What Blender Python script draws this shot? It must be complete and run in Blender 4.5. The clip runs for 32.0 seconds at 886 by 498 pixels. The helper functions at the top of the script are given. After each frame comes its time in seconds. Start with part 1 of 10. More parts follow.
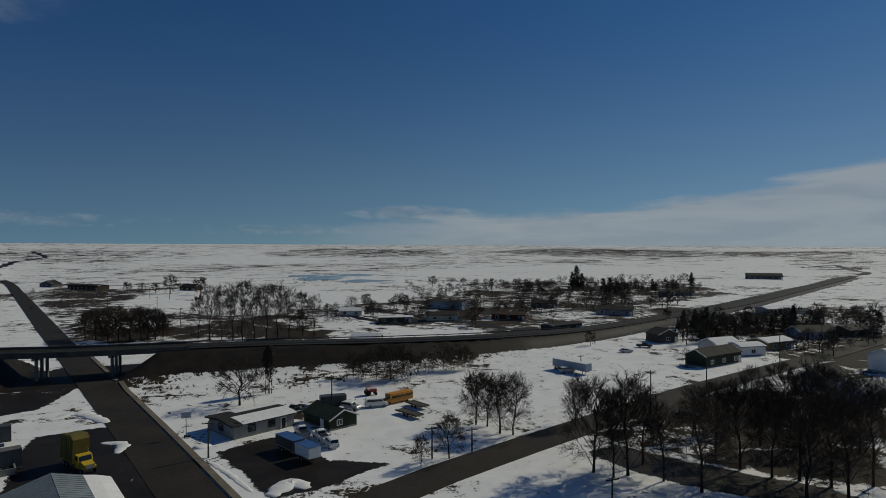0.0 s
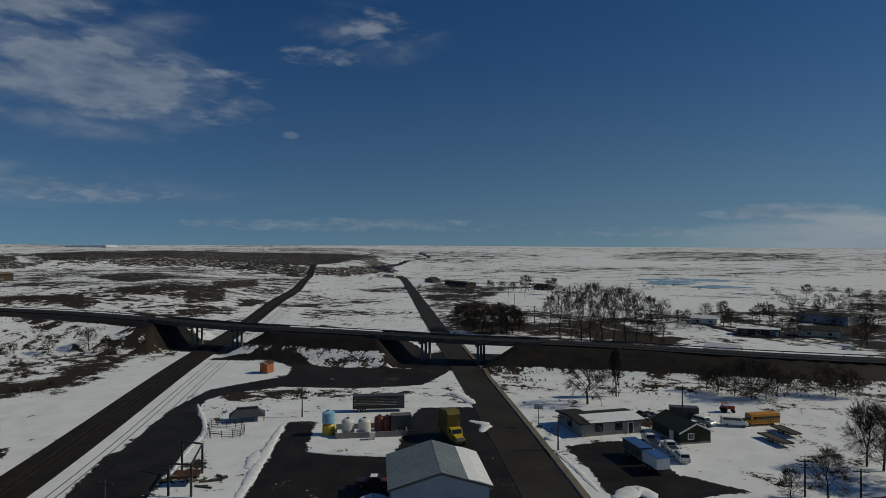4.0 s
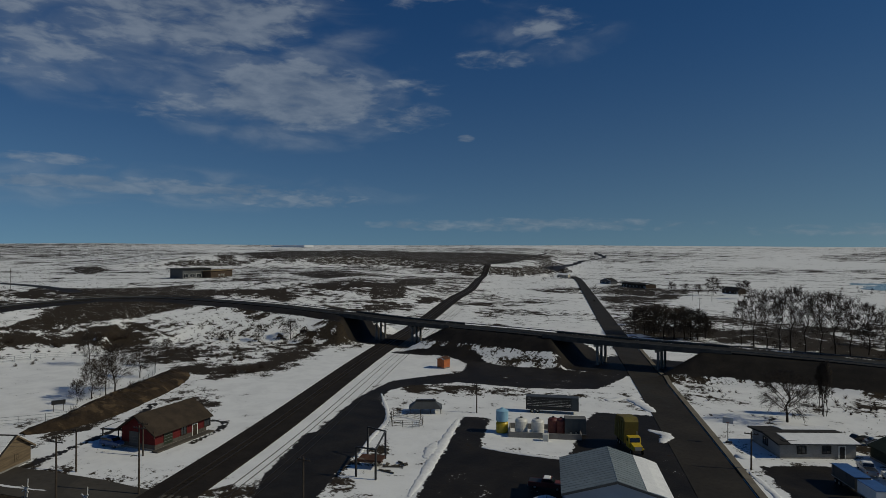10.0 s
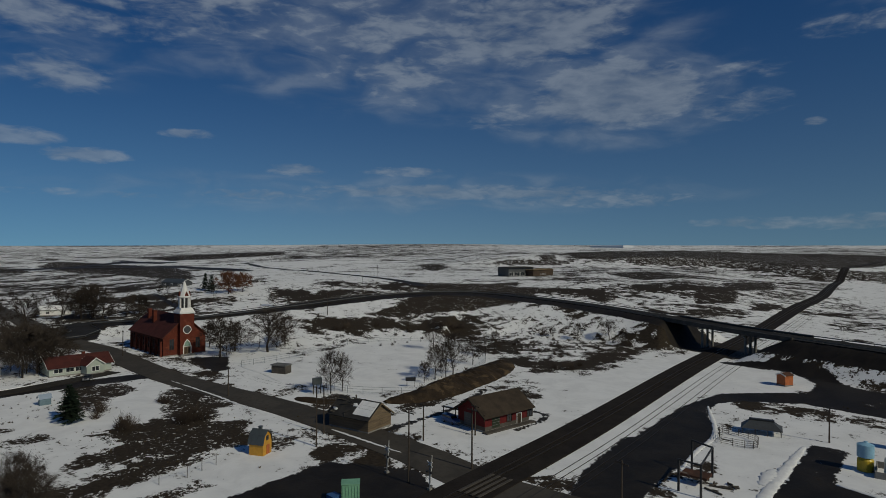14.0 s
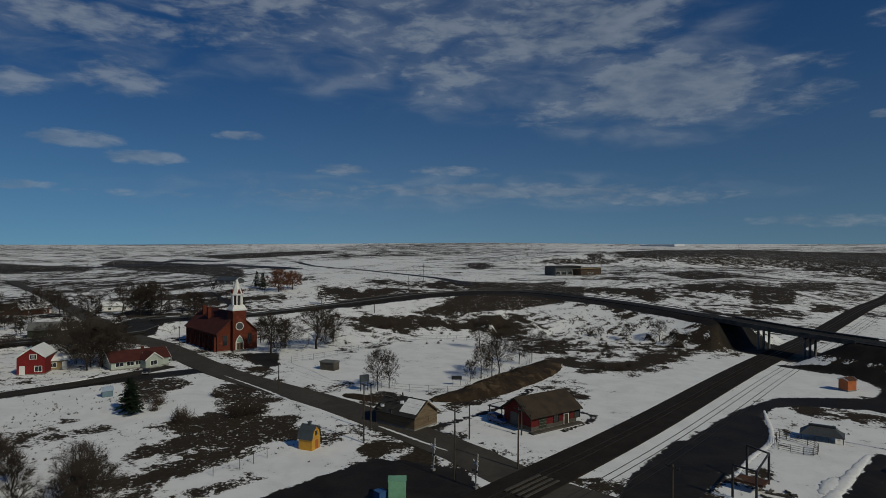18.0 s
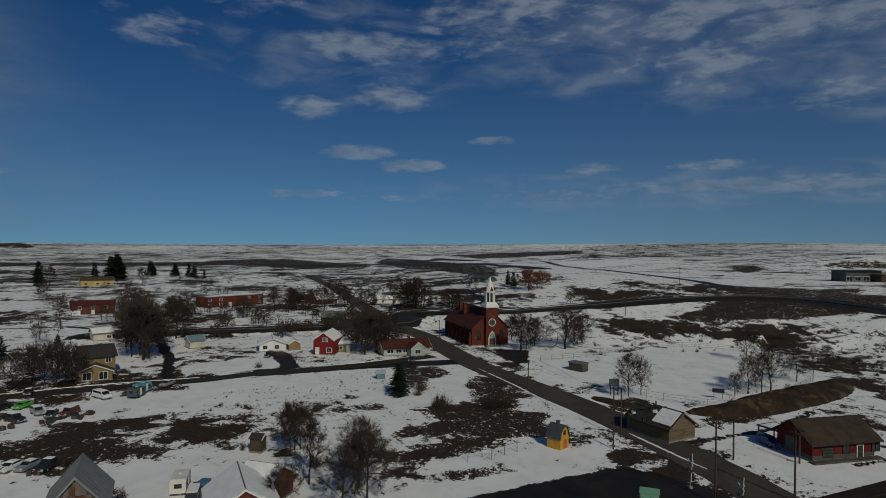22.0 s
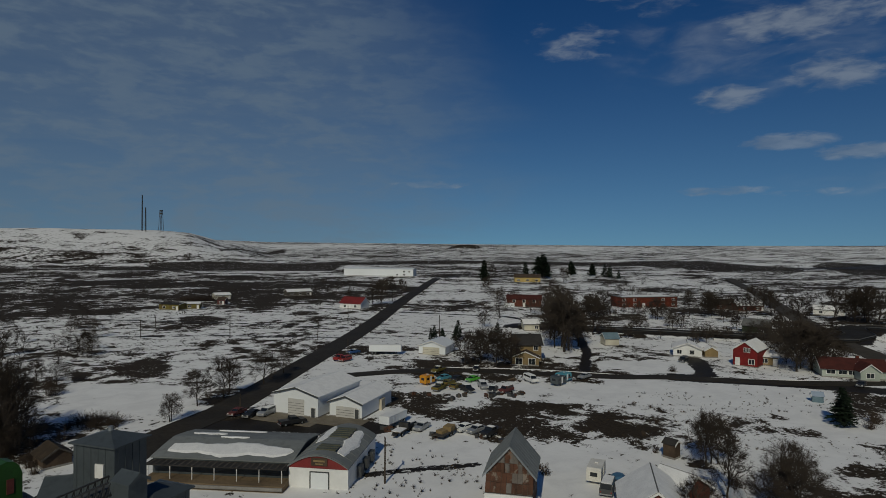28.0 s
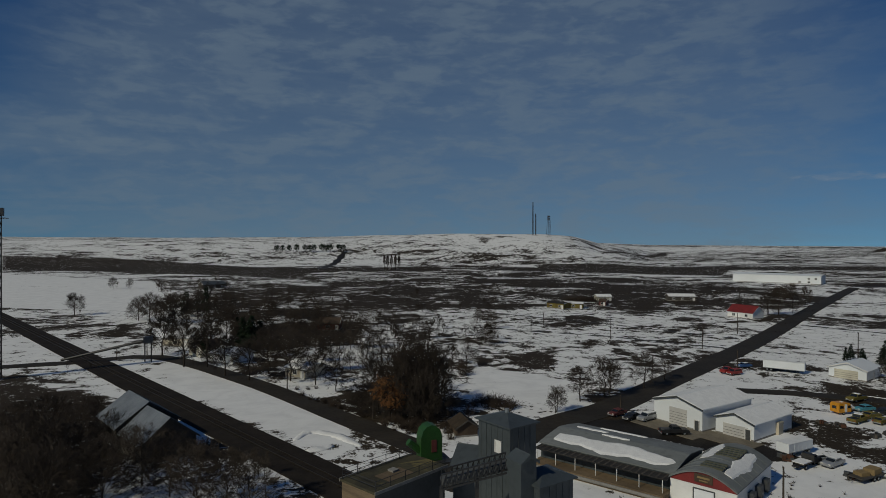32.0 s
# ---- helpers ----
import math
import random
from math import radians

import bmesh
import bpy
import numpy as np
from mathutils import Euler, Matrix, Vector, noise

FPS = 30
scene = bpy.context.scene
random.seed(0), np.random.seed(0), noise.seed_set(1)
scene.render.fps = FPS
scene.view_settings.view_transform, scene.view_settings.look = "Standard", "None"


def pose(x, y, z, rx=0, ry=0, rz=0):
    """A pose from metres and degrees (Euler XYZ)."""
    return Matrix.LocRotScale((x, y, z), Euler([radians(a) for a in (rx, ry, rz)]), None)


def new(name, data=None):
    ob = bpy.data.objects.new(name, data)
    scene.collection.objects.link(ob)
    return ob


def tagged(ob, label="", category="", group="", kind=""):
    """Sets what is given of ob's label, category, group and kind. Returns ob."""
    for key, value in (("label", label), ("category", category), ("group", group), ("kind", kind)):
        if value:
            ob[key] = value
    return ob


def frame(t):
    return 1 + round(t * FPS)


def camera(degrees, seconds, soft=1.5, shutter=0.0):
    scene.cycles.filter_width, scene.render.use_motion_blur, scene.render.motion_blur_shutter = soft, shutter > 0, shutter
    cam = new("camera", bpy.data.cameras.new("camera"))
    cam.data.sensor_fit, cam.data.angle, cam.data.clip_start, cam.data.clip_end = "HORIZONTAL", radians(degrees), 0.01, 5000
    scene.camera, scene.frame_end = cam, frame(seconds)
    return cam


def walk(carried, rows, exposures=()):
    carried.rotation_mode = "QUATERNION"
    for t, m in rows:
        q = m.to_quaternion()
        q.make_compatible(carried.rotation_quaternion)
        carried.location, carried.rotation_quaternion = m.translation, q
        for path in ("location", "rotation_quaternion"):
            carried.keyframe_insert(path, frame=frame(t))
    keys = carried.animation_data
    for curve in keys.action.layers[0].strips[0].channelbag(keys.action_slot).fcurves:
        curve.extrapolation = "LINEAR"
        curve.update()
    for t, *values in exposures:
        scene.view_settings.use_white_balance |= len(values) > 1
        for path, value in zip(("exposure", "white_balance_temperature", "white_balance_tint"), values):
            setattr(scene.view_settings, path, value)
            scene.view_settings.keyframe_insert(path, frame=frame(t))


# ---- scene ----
cam = camera(71.35, 32.0, 0.7)
PATH = [
    (0.0, pose(0, 0, 38, 89.88, 0.17, -0.45)),
    (0.5, pose(0, 0, 38, 89.93, 0.18, 3.59)),
    (1.0, pose(0, 0, 38, 89.93, 0.16, 7.55)),
    (1.5, pose(0, 0, 38, 89.96, 0.06, 11.49)),
    (2.0, pose(0, 0, 38, 90.00, 0.10, 15.47)),
    (2.5, pose(0, 0, 38, 90.05, 0.05, 19.51)),
    (3.0, pose(0, 0, 38, 90.08, -0.00, 23.58)),
    (3.5, pose(0, 0, 38, 90.11, -0.09, 27.50)),
    (4.0, pose(0, 0, 38, 90.13, -0.16, 31.04)),
    (4.5, pose(0, 0, 38, 90.12, -0.16, 33.00)),
    (6.5, pose(0, 0, 38, 90.08, -0.17, 34.75)),
    (7.0, pose(0, 0, 38, 90.06, -0.16, 34.97)),
    (7.5, pose(0, 0, 38, 90.05, -0.18, 35.15)),
    (8.0, pose(0, 0, 38, 90.05, -0.18, 35.32)),
    (8.5, pose(0, 0, 38, 90.06, -0.15, 36.26)),
    (9.0, pose(0, 0, 38, 90.08, -0.19, 39.57)),
    (9.5, pose(0, 0, 38, 90.08, -0.24, 43.31)),
    (10.0, pose(0, 0, 38, 90.07, -0.23, 47.03)),
    (10.5, pose(0, 0, 38, 90.08, -0.20, 50.85)),
    (11.0, pose(0, 0, 38, 90.05, -0.18, 54.88)),
    (11.5, pose(0, 0, 38, 90.04, -0.22, 59.21)),
    (12.0, pose(0, 0, 38, 90.02, -0.26, 63.61)),
    (12.5, pose(0, 0, 38, 90.01, -0.27, 67.89)),
    (13.0, pose(0, 0, 38, 90.00, -0.31, 72.00)),
    (13.5, pose(0, 0, 38, 89.99, -0.38, 74.74)),
    (14.0, pose(0, 0, 38, 89.95, -0.35, 75.98)),
    (14.5, pose(0, 0, 38, 89.92, -0.31, 76.83)),
    (16.5, pose(0, 0, 38, 89.86, -0.36, 78.80)),
    (17.0, pose(0, 0, 38, 89.86, -0.39, 79.14)),
    (17.5, pose(0, 0, 38, 89.85, -0.35, 79.68)),
    (18.0, pose(0, 0, 38, 89.81, -0.35, 80.25)),
    (18.5, pose(0, 0, 38, 89.79, -0.36, 80.81)),
    (19.0, pose(0, 0, 38, 89.76, -0.36, 82.46)),
    (19.5, pose(0, 0, 38, 89.75, -0.41, 84.70)),
    (20.0, pose(0, 0, 38, 89.74, -0.50, 88.02)),
    (20.5, pose(0, 0, 38, 89.74, -0.52, 91.76)),
    (21.0, pose(0, 0, 38, 89.70, -0.55, 95.47)),
    (21.5, pose(0, 0, 38, 89.70, -0.49, 99.46)),
    (22.0, pose(0, 0, 38, 89.67, -0.45, 103.07)),
    (22.5, pose(0, 0, 38, 89.65, -0.42, 106.54)),
    (23.0, pose(0, 0, 38, 89.64, -0.48, 110.39)),
    (23.5, pose(0, 0, 38, 89.63, -0.45, 114.84)),
    (24.0, pose(0, 0, 38, 89.62, -0.49, 119.26)),
    (24.5, pose(0, 0, 38, 89.60, -0.48, 123.64)),
    (25.0, pose(0, 0, 38, 89.56, -0.50, 128.11)),
    (25.5, pose(0, 0, 38, 89.54, -0.45, 133.00)),
    (26.0, pose(0, 0, 38, 89.51, -0.46, 135.80)),
    (26.5, pose(0, 0, 38, 89.48, -0.48, 137.31)),
    (28.5, pose(0, 0, 38, 89.52, -0.40, 142.12)),
    (29.0, pose(0, 0, 38, 89.53, -0.44, 145.28)),
    (29.5, pose(0, 0, 38, 89.53, -0.41, 149.31)),
    (30.0, pose(0, 0, 38, 89.50, -0.42, 153.94)),
    (30.5, pose(0, 0, 38, 89.51, -0.38, 158.72)),
    (31.0, pose(0, 0, 38, 89.53, -0.35, 163.70)),
    (31.5, pose(0, 0, 38, 89.54, -0.25, 169.05)),
    (32.0, pose(0, 0, 38, 89.58, -0.22, 174.40)),
]
walk(cam, PATH, [(0.0, -0.86), (8.0, -0.89), (13.0, -0.93), (20.0, -0.98), (24.0, -1.06), (29.0, -1.07), (32.0, -1.03)])

# ---- world and sun ----
SUN_AZ, SUN_EL = -54.0, 36.0          # degrees left of +y, degrees up
world = bpy.data.worlds.new("winter_sky")
scene.world = world
world.use_nodes = True
sun = new("sun", bpy.data.lights.new("sun", "SUN"))
sun.data.energy, sun.data.angle, sun.data.color = 3.7, radians(0.6), (0.98, 0.925, 0.73)
sun.matrix_world = pose(0, 0, 200, 90 - SUN_EL, 0, SUN_AZ + 180)


class Nodes:
    """A small writer of node trees."""

    def __init__(self, tree):
        self.tree = tree
        tree.nodes.clear()

    def add(self, kind, ins=None, **props):
        n = self.tree.nodes.new(kind)
        for k, v in props.items():
            setattr(n, k, v)
        for k, v in (ins or {}).items():
            s = n.inputs[k]
            if hasattr(v, "is_output"):
                self.tree.links.new(v, s)
            else:
                s.default_value = v
        return n

    def math(self, op, a, b=0.0, c=0.0, clamp=False):
        return self.add("ShaderNodeMath", {0: a, 1: b, 2: c}, operation=op, use_clamp=clamp).outputs[0]

    def noise(self, vec, scale, detail=4.0, rough=0.55, dist=0.0):
        return self.add("ShaderNodeTexNoise", {"Vector": vec, "Scale": scale, "Detail": detail, "Roughness": rough, "Distortion": dist}).outputs[0]

    def ramp(self, fac, lo, hi):
        return self.add("ShaderNodeMapRange", {0: fac, 1: lo, 2: hi, 3: 0.0, 4: 1.0}, interpolation_type="SMOOTHSTEP").outputs[0]

    def mix(self, fac, a, b):
        n = self.add("ShaderNodeMix", {0: fac}, data_type="RGBA")
        for s, v in ((n.inputs[6], a), (n.inputs[7], b)):
            if hasattr(v, "is_output"):
                self.tree.links.new(v, s)
            else:
                s.default_value = (*v, 1.0) if len(v) == 3 else v
        return n.outputs[2]

    def link(self, a, b):
        self.tree.links.new(a, b)


def build_sky():
    w = Nodes(world.node_tree)
    co = w.add("ShaderNodeTexCoord").outputs["Generated"]
    xyz = w.add("ShaderNodeSeparateXYZ", {0: co})
    up = w.math("MAXIMUM", xyz.outputs[2], 0.0)
    lift = w.add("ShaderNodeCombineXYZ", {0: xyz.outputs[0], 1: xyz.outputs[1], 2: w.math("ADD", up, 0.10)}).outputs[0]
    lift = w.add("ShaderNodeVectorMath", {0: lift}, operation="NORMALIZE").outputs[0]
    sky = w.add("ShaderNodeTexSky", {"Vector": lift}, sky_type="NISHITA", sun_disc=False)
    sky.sun_elevation, sky.sun_rotation = radians(SUN_EL), radians(-SUN_AZ)
    sky.altitude, sky.air_density, sky.dust_density, sky.ozone_density = 500, 1.0, 0.2, 3.0
    # azimuth left of +y and elevation, in degrees
    c87, s87 = math.cos(radians(87)), math.sin(radians(87))
    sn = w.math("ADD", w.math("MULTIPLY", xyz.outputs[0], -c87), w.math("MULTIPLY", xyz.outputs[1], -s87))
    cs = w.math("ADD", w.math("MULTIPLY", xyz.outputs[1], c87), w.math("MULTIPLY", xyz.outputs[0], -s87))
    az = w.math("ADD", 87.0, w.math("MULTIPLY", w.math("ARCTAN2", sn, cs), 57.2958))
    el = w.math("MULTIPLY", w.math("ARCSINE", xyz.outputs[2]), 57.2958)
    # the deep winter blue of a dry upland sky
    tint = w.mix(w.ramp(up, 0.0, 0.40), (0.74, 0.98, 1.10), (0.30, 0.71, 1.10))
    sunny = w.mix(w.ramp(up, 0.0, 0.40), (0.82, 0.98, 0.98), (0.33, 0.69, 0.98))
    tint = w.mix(w.ramp(az, 60.0, 5.0), tint, sunny)
    tint = w.mix(w.ramp(az, 75.0, 115.0), tint, w.mix(w.ramp(up, 0.0, 0.40), (0.60, 0.93, 1.11), (0.19, 0.59, 1.0)))
    blue = w.add("ShaderNodeMix", {0: 1.0}, data_type="RGBA", blend_type="MULTIPLY")
    w.link(sky.outputs[0], blue.inputs[6])
    w.link(tint, blue.inputs[7])
    h = w.math("ADD", up, 0.15)
    plane = w.add("ShaderNodeCombineXYZ", {0: w.math("DIVIDE", xyz.outputs[0], h), 1: w.math("DIVIDE", xyz.outputs[1], h), 2: 0.0}).outputs[0]
    sheet = w.add("ShaderNodeCombineXYZ", {0: w.math("MULTIPLY", az, 0.10), 1: w.math("MULTIPLY", el, 0.60), 2: 3.0}).outputs[0]

    def blob(a0, e0, wa, we):
        """1 at the middle of an oval of sky, 0 at its rim."""
        da = w.math("DIVIDE", w.math("SUBTRACT", az, a0), wa)
        de = w.math("DIVIDE", w.math("SUBTRACT", el, e0), we)
        return w.ramp(w.math("ADD", w.math("MULTIPLY", da, da), w.math("MULTIPLY", de, de)), 1.0, 0.0)

    def total(values):
        acc = values[0]
        for v in values[1:]:
            acc = w.math("MAXIMUM", acc, v)
        return acc
    n0 = w.noise(plane, 0.8, 4.0, 0.5, 0.8)
    n3 = w.noise(sheet, 1.0, 6.0, 0.56, 0.4)
    # two grains of cloud, drawn out level
    lens = w.add("ShaderNodeCombineXYZ", {0: w.math("MULTIPLY", az, 0.17), 1: w.math("MULTIPLY", el, 0.50), 2: 7.0}).outputs[0]
    soft_n = w.noise(lens, 1.0, 5.0, 0.50, 0.5)
    fine_n = w.noise(lens, 3.1, 5.0, 0.55, 0.4)
    puff = w.math("ADD", w.math("MULTIPLY", soft_n, 0.62), w.math("MULTIPLY", fine_n, 0.38))
    # (azimuth, elevation, half width, half height, weight) of the cloud banks
    banks = ((60.5, 13.6, 10.5, 4.2, 1.0), (70, 12.0, 6, 2.2, 0.5), (51, 12.0, 6, 1.8, 0.55), (68, 19.5, 13, 5.0, 0.85), (80, 18, 13, 7.0, 0.62), (96, 20.5, 14, 5.0, 0.55), (37, 19.8, 5, 2.4, 0.48), (42, 17.2, 5, 1.3, 0.50), (50, 14.8, 5, 1.3, 0.45),
             (60, 27, 30, 8, 0.55), (111, 17.8, 8, 2.8, 0.62), (108, 13.5, 5, 2.2, 0.65), (115.5, 12.3, 4, 1.6, 0.6), (103, 18, 6, 3, 0.5), (128.5, 18, 6, 3.0, 0.36), (121, 21, 9, 3.0, 0.36))
    core = total([w.math("MULTIPLY", blob(*b[:4]), b[4]) for b in banks])
    puffs = w.ramp(w.math("ADD", w.math("MULTIPLY", w.math("SUBTRACT", puff, 0.5), 3.0), w.math("MULTIPLY", core, 1.15)), 0.22, 1.05)
    puffs = w.math("MULTIPLY", puffs, w.ramp(core, 0.0, 0.22))
    thin = total([w.math("MULTIPLY", blob(*b[:4]), b[4]) for b in ((78, 19, 30, 9, 1.0), (62, 14, 17, 7, 0.9), (112, 17, 18, 7, 0.5), (38, 19, 10, 4, 0.35), (80, 5, 40, 2.6, 0.5))])
    thin = w.math("MULTIPLY", w.ramp(w.math("ADD", soft_n, w.math("MULTIPLY", thin, 0.35)), 0.50, 0.95), w.ramp(thin, 0.0, 0.5))
    bars = ((111, 8.4, 4.5, 1.0, 0.9), (106, 7.3, 4.5, 0.9, 0.9), (98.5, 9.6, 3.2, 0.6, 0.8), (89.5, 7.0, 4, 0.9, 0.7), (79.5, 7.0, 5, 0.7, 0.7), (74, 5.2, 20, 1.0, 0.85), (92, 4.6, 9, 0.8, 0.6), (116, 4.6, 5, 0.6, 0.75), (106, 4.3, 10, 0.5, 0.5), (62, 4.4, 13, 1.0, 0.65), (40, 2.3, 22, 0.9, 0.6), (45, 10.2, 1.1, 0.5, 0.7), (2, 3.2, 8, 1.0, 0.8), (13, 1.7, 14, 0.7, 0.5), (141, 5.4, 6, 0.5, 0.5))
    low = total([w.math("MULTIPLY", blob(*b[:4]), b[4]) for b in bars])
    streak = w.ramp(w.math("ADD", w.math("MULTIPLY", w.math("SUBTRACT", fine_n, 0.5), 1.6), low), 0.25, 0.95)
    streak = w.math("MULTIPLY", streak, w.ramp(low, 0.0, 0.3))
    # the pale bank that climbs toward the sun
    sunward = w.math("MINIMUM", az, 0.0)
    top = w.math("ADD", w.math("SUBTRACT", 3.1, w.math("MULTIPLY", az, 0.03)), w.math("MULTIPLY", w.math("MULTIPLY", sunward, sunward), 0.0021))
    edge = w.math("ADD", w.math("SUBTRACT", top, el), w.math("MULTIPLY", w.math("SUBTRACT", n3, 0.5), 4.2))
    bank_c = w.math("MULTIPLY", w.ramp(edge, 0.0, 1.3), w.ramp(az, 16.0, -6.0))
    veil = w.math("MULTIPLY", w.ramp(w.math("ADD", n0, w.math("MULTIPLY", blob(174, 11, 50, 26), 0.72)), 0.55, 1.0), w.ramp(az, 122.0, 156.0))
    veil2 = w.math("MULTIPLY", veil, w.math("ADD", 0.35, w.math("ADD", w.math("MULTIPLY", n3, 0.5), w.math("MULTIPLY", w.ramp(puff, 0.42, 0.62), 0.35))))
    cover = w.math("MULTIPLY", puffs, 0.51)
    cover = w.math("MAXIMUM", cover, w.math("MULTIPLY", streak, 0.42))
    cover = w.math("MAXIMUM", cover, w.math("MULTIPLY", thin, 0.30))
    cloud = w.mix(w.ramp(puff, 0.40, 0.66), (4.3, 5.2, 6.3), (7.3, 8.3, 9.2))
    hazed = w.mix(w.math("MULTIPLY", veil2, 0.72), blue.outputs[2], (3.4, 4.7, 6.05))
    col = w.mix(cover, hazed, cloud)
    col = w.mix(w.math("MULTIPLY", bank_c, 0.80), col, w.mix(w.ramp(n3, 0.35, 0.65), (5.9, 6.9, 7.9), (7.4, 8.2, 8.8)))
    bg = w.add("ShaderNodeBackground", {"Color": col, "Strength": 0.070})
    w.add("ShaderNodeOutputWorld", {"Surface": bg.outputs[0]})


build_sky()


# ---- materials ----
def material(name, base, second=None, rough=0.8, scale=1.0, metal=0.0, bump=0.0, fine=None, spots=None, per_object=0.0, stretch=(1, 1, 1), stain=0.35):
    """A surface of two mottled tones with an optional third for stains, fine grain and relief."""
    m = bpy.data.materials.new(name)
    m.use_nodes = True
    w = Nodes(m.node_tree)
    co = w.add("ShaderNodeTexCoord").outputs["Object"]
    co = w.add("ShaderNodeMapping", {"Vector": co, "Scale": stretch}).outputs[0]
    n1 = w.noise(co, scale, 5.0)
    n2 = w.noise(co, scale * 9.0, 3.0)
    second = second or tuple(c * 0.72 for c in base)
    col = w.mix(w.ramp(n1, 0.32, 0.68), base, second)
    col = w.mix(w.math("MULTIPLY", w.ramp(n2, 0.45, 0.75), stain), col, tuple(c * 0.55 for c in second))
    if spots:
        col = w.mix(w.ramp(w.noise(co, scale * 0.6, 6.0, 0.65, 0.8), 0.54, 0.62), col, spots)
    if per_object:
        rnd = w.add("ShaderNodeObjectInfo").outputs["Random"]
        hsv = w.add("ShaderNodeHueSaturation", {"Value": w.math("ADD", 1.0 - per_object / 2, w.math("MULTIPLY", rnd, per_object)), "Color": col})
        col = hsv.outputs[0]
    b = w.add("ShaderNodeBsdfPrincipled", {"Base Color": col, "Roughness": w.math("ADD", rough - 0.1, w.math("MULTIPLY", n2, 0.2)), "Metallic": metal, "Specular IOR Level": 0.5 if rough < 0.7 else 0.15})
    if bump:
        bp = w.add("ShaderNodeBump", {"Height": n2, "Strength": 0.5, "Distance": bump})
        w.link(bp.outputs[0], b.inputs["Normal"])
    w.add("ShaderNodeOutputMaterial", {"Surface": b.outputs[0]})
    return m


def ground_material():
    """Snow, thawed weeds and wet dark gravel; three spread maps tell where each lies, noise breaks their edges."""
    m = bpy.data.materials.new("snowy_ground")
    m.use_nodes = True
    w = Nodes(m.node_tree)
    pos = w.add("ShaderNodeNewGeometry").outputs["Position"]
    flat = w.add("ShaderNodeMapping", {"Vector": pos, "Scale": (1.0, 1.0, 0.0)}).outputs[0]
    at = w.add("ShaderNodeSeparateColor", {0: w.add("ShaderNodeAttribute", attribute_name="cover").outputs["Color"]})
    yard, melt, weed = at.outputs[0], at.outputs[1], at.outputs[2]
    big = w.noise(flat, 0.022, 6.0, 0.62, 0.6)
    mid = w.noise(flat, 0.16, 6.0, 0.65, 0.5)
    small = w.noise(flat, 1.3, 5.0, 0.7)
    fine = w.noise(flat, 9.0, 3.0, 0.7)
    speck = w.noise(flat, 0.55, 6.0, 0.68, 0.3)
    edge = w.math("ADD", w.math("MULTIPLY", w.math("SUBTRACT", mid, 0.5), 0.9), w.math("ADD", w.math("MULTIPLY", w.math("SUBTRACT", speck, 0.5), 0.8), w.math("MULTIPLY", w.math("SUBTRACT", small, 0.5), 0.4)))
    is_yard = w.ramp(w.math("ADD", yard, w.math("MULTIPLY", edge, 0.62)), 0.47, 0.53)
    is_weed = w.ramp(w.math("ADD", weed, w.math("MULTIPLY", edge, 1.5)), 0.50, 0.53)
    is_weed = w.math("MULTIPLY", is_weed, w.math("SUBTRACT", 1.0, w.math("MULTIPLY", w.ramp(w.math("ADD", w.math("MULTIPLY", speck, 0.6), w.math("MULTIPLY", small, 0.4)), 0.56, 0.585), 0.85)))
    huge = w.noise(flat, 0.006, 5.0, 0.65, 0.8)
    patch = w.math("ADD", w.math("ADD", w.math("MULTIPLY", big, 0.40), w.math("MULTIPLY", huge, 0.14)), w.math("ADD", w.math("MULTIPLY", mid, 0.30), w.math("MULTIPLY", small, 0.16)))
    is_melt = w.ramp(w.math("ADD", patch, w.math("MULTIPLY", melt, 0.30)), 0.592, 0.612)
    is_speck = w.ramp(w.math("ADD", w.math("ADD", w.math("MULTIPLY", speck, 0.62), w.math("MULTIPLY", mid, 0.38)), w.math("MULTIPLY", melt, 0.30)), 0.652, 0.672)
    is_melt = w.math("MAXIMUM", is_melt, is_speck)
    left = w.ramp(w.math("ADD", w.math("MULTIPLY", mid, 0.6), w.math("MULTIPLY", small, 0.4)), 0.605, 0.63)
    snow = w.mix(w.ramp(mid, 0.35, 0.7), (0.80, 0.80, 0.79), (0.70, 0.70, 0.695))
    snow = w.mix(w.math("MULTIPLY", w.ramp(small, 0.55, 0.8), 0.25), snow, (0.52, 0.50, 0.46))
    grass = w.mix(w.ramp(small, 0.3, 0.7), (0.017, 0.0130, 0.0090), (0.050, 0.0375, 0.0240))
    grass = w.mix(w.math("MULTIPLY", w.ramp(fine, 0.55, 0.75), 0.6), grass, (0.010, 0.008, 0.006))
    dirt = w.mix(w.ramp(mid, 0.3, 0.7), (0.0125, 0.0105, 0.0085), (0.026, 0.0215, 0.0165))
    dirt = w.mix(w.math("MULTIPLY", w.ramp(small, 0.56, 0.75), 0.5), dirt, (0.038, 0.033, 0.028))
    is_yard = w.math("MULTIPLY", is_yard, w.math("SUBTRACT", 1.0, w.math("MULTIPLY", left, 0.9)))
    col = w.mix(is_melt, snow, grass)
    col = w.mix(is_weed, col, grass)
    col = w.mix(is_yard, col, dirt)
    bare = w.math("MAXIMUM", is_melt, w.math("MAXIMUM", is_weed, is_yard))
    rough = w.math("SUBTRACT", 0.85, w.math("MULTIPLY", is_yard, 0.25))
    height = w.math("ADD", w.math("MULTIPLY", mid, 0.5), w.math("ADD", w.math("MULTIPLY", small, 0.25), w.math("MULTIPLY", bare, -0.25)))
    bp = w.add("ShaderNodeBump", {"Height": height, "Strength": 0.6, "Distance": 0.28})
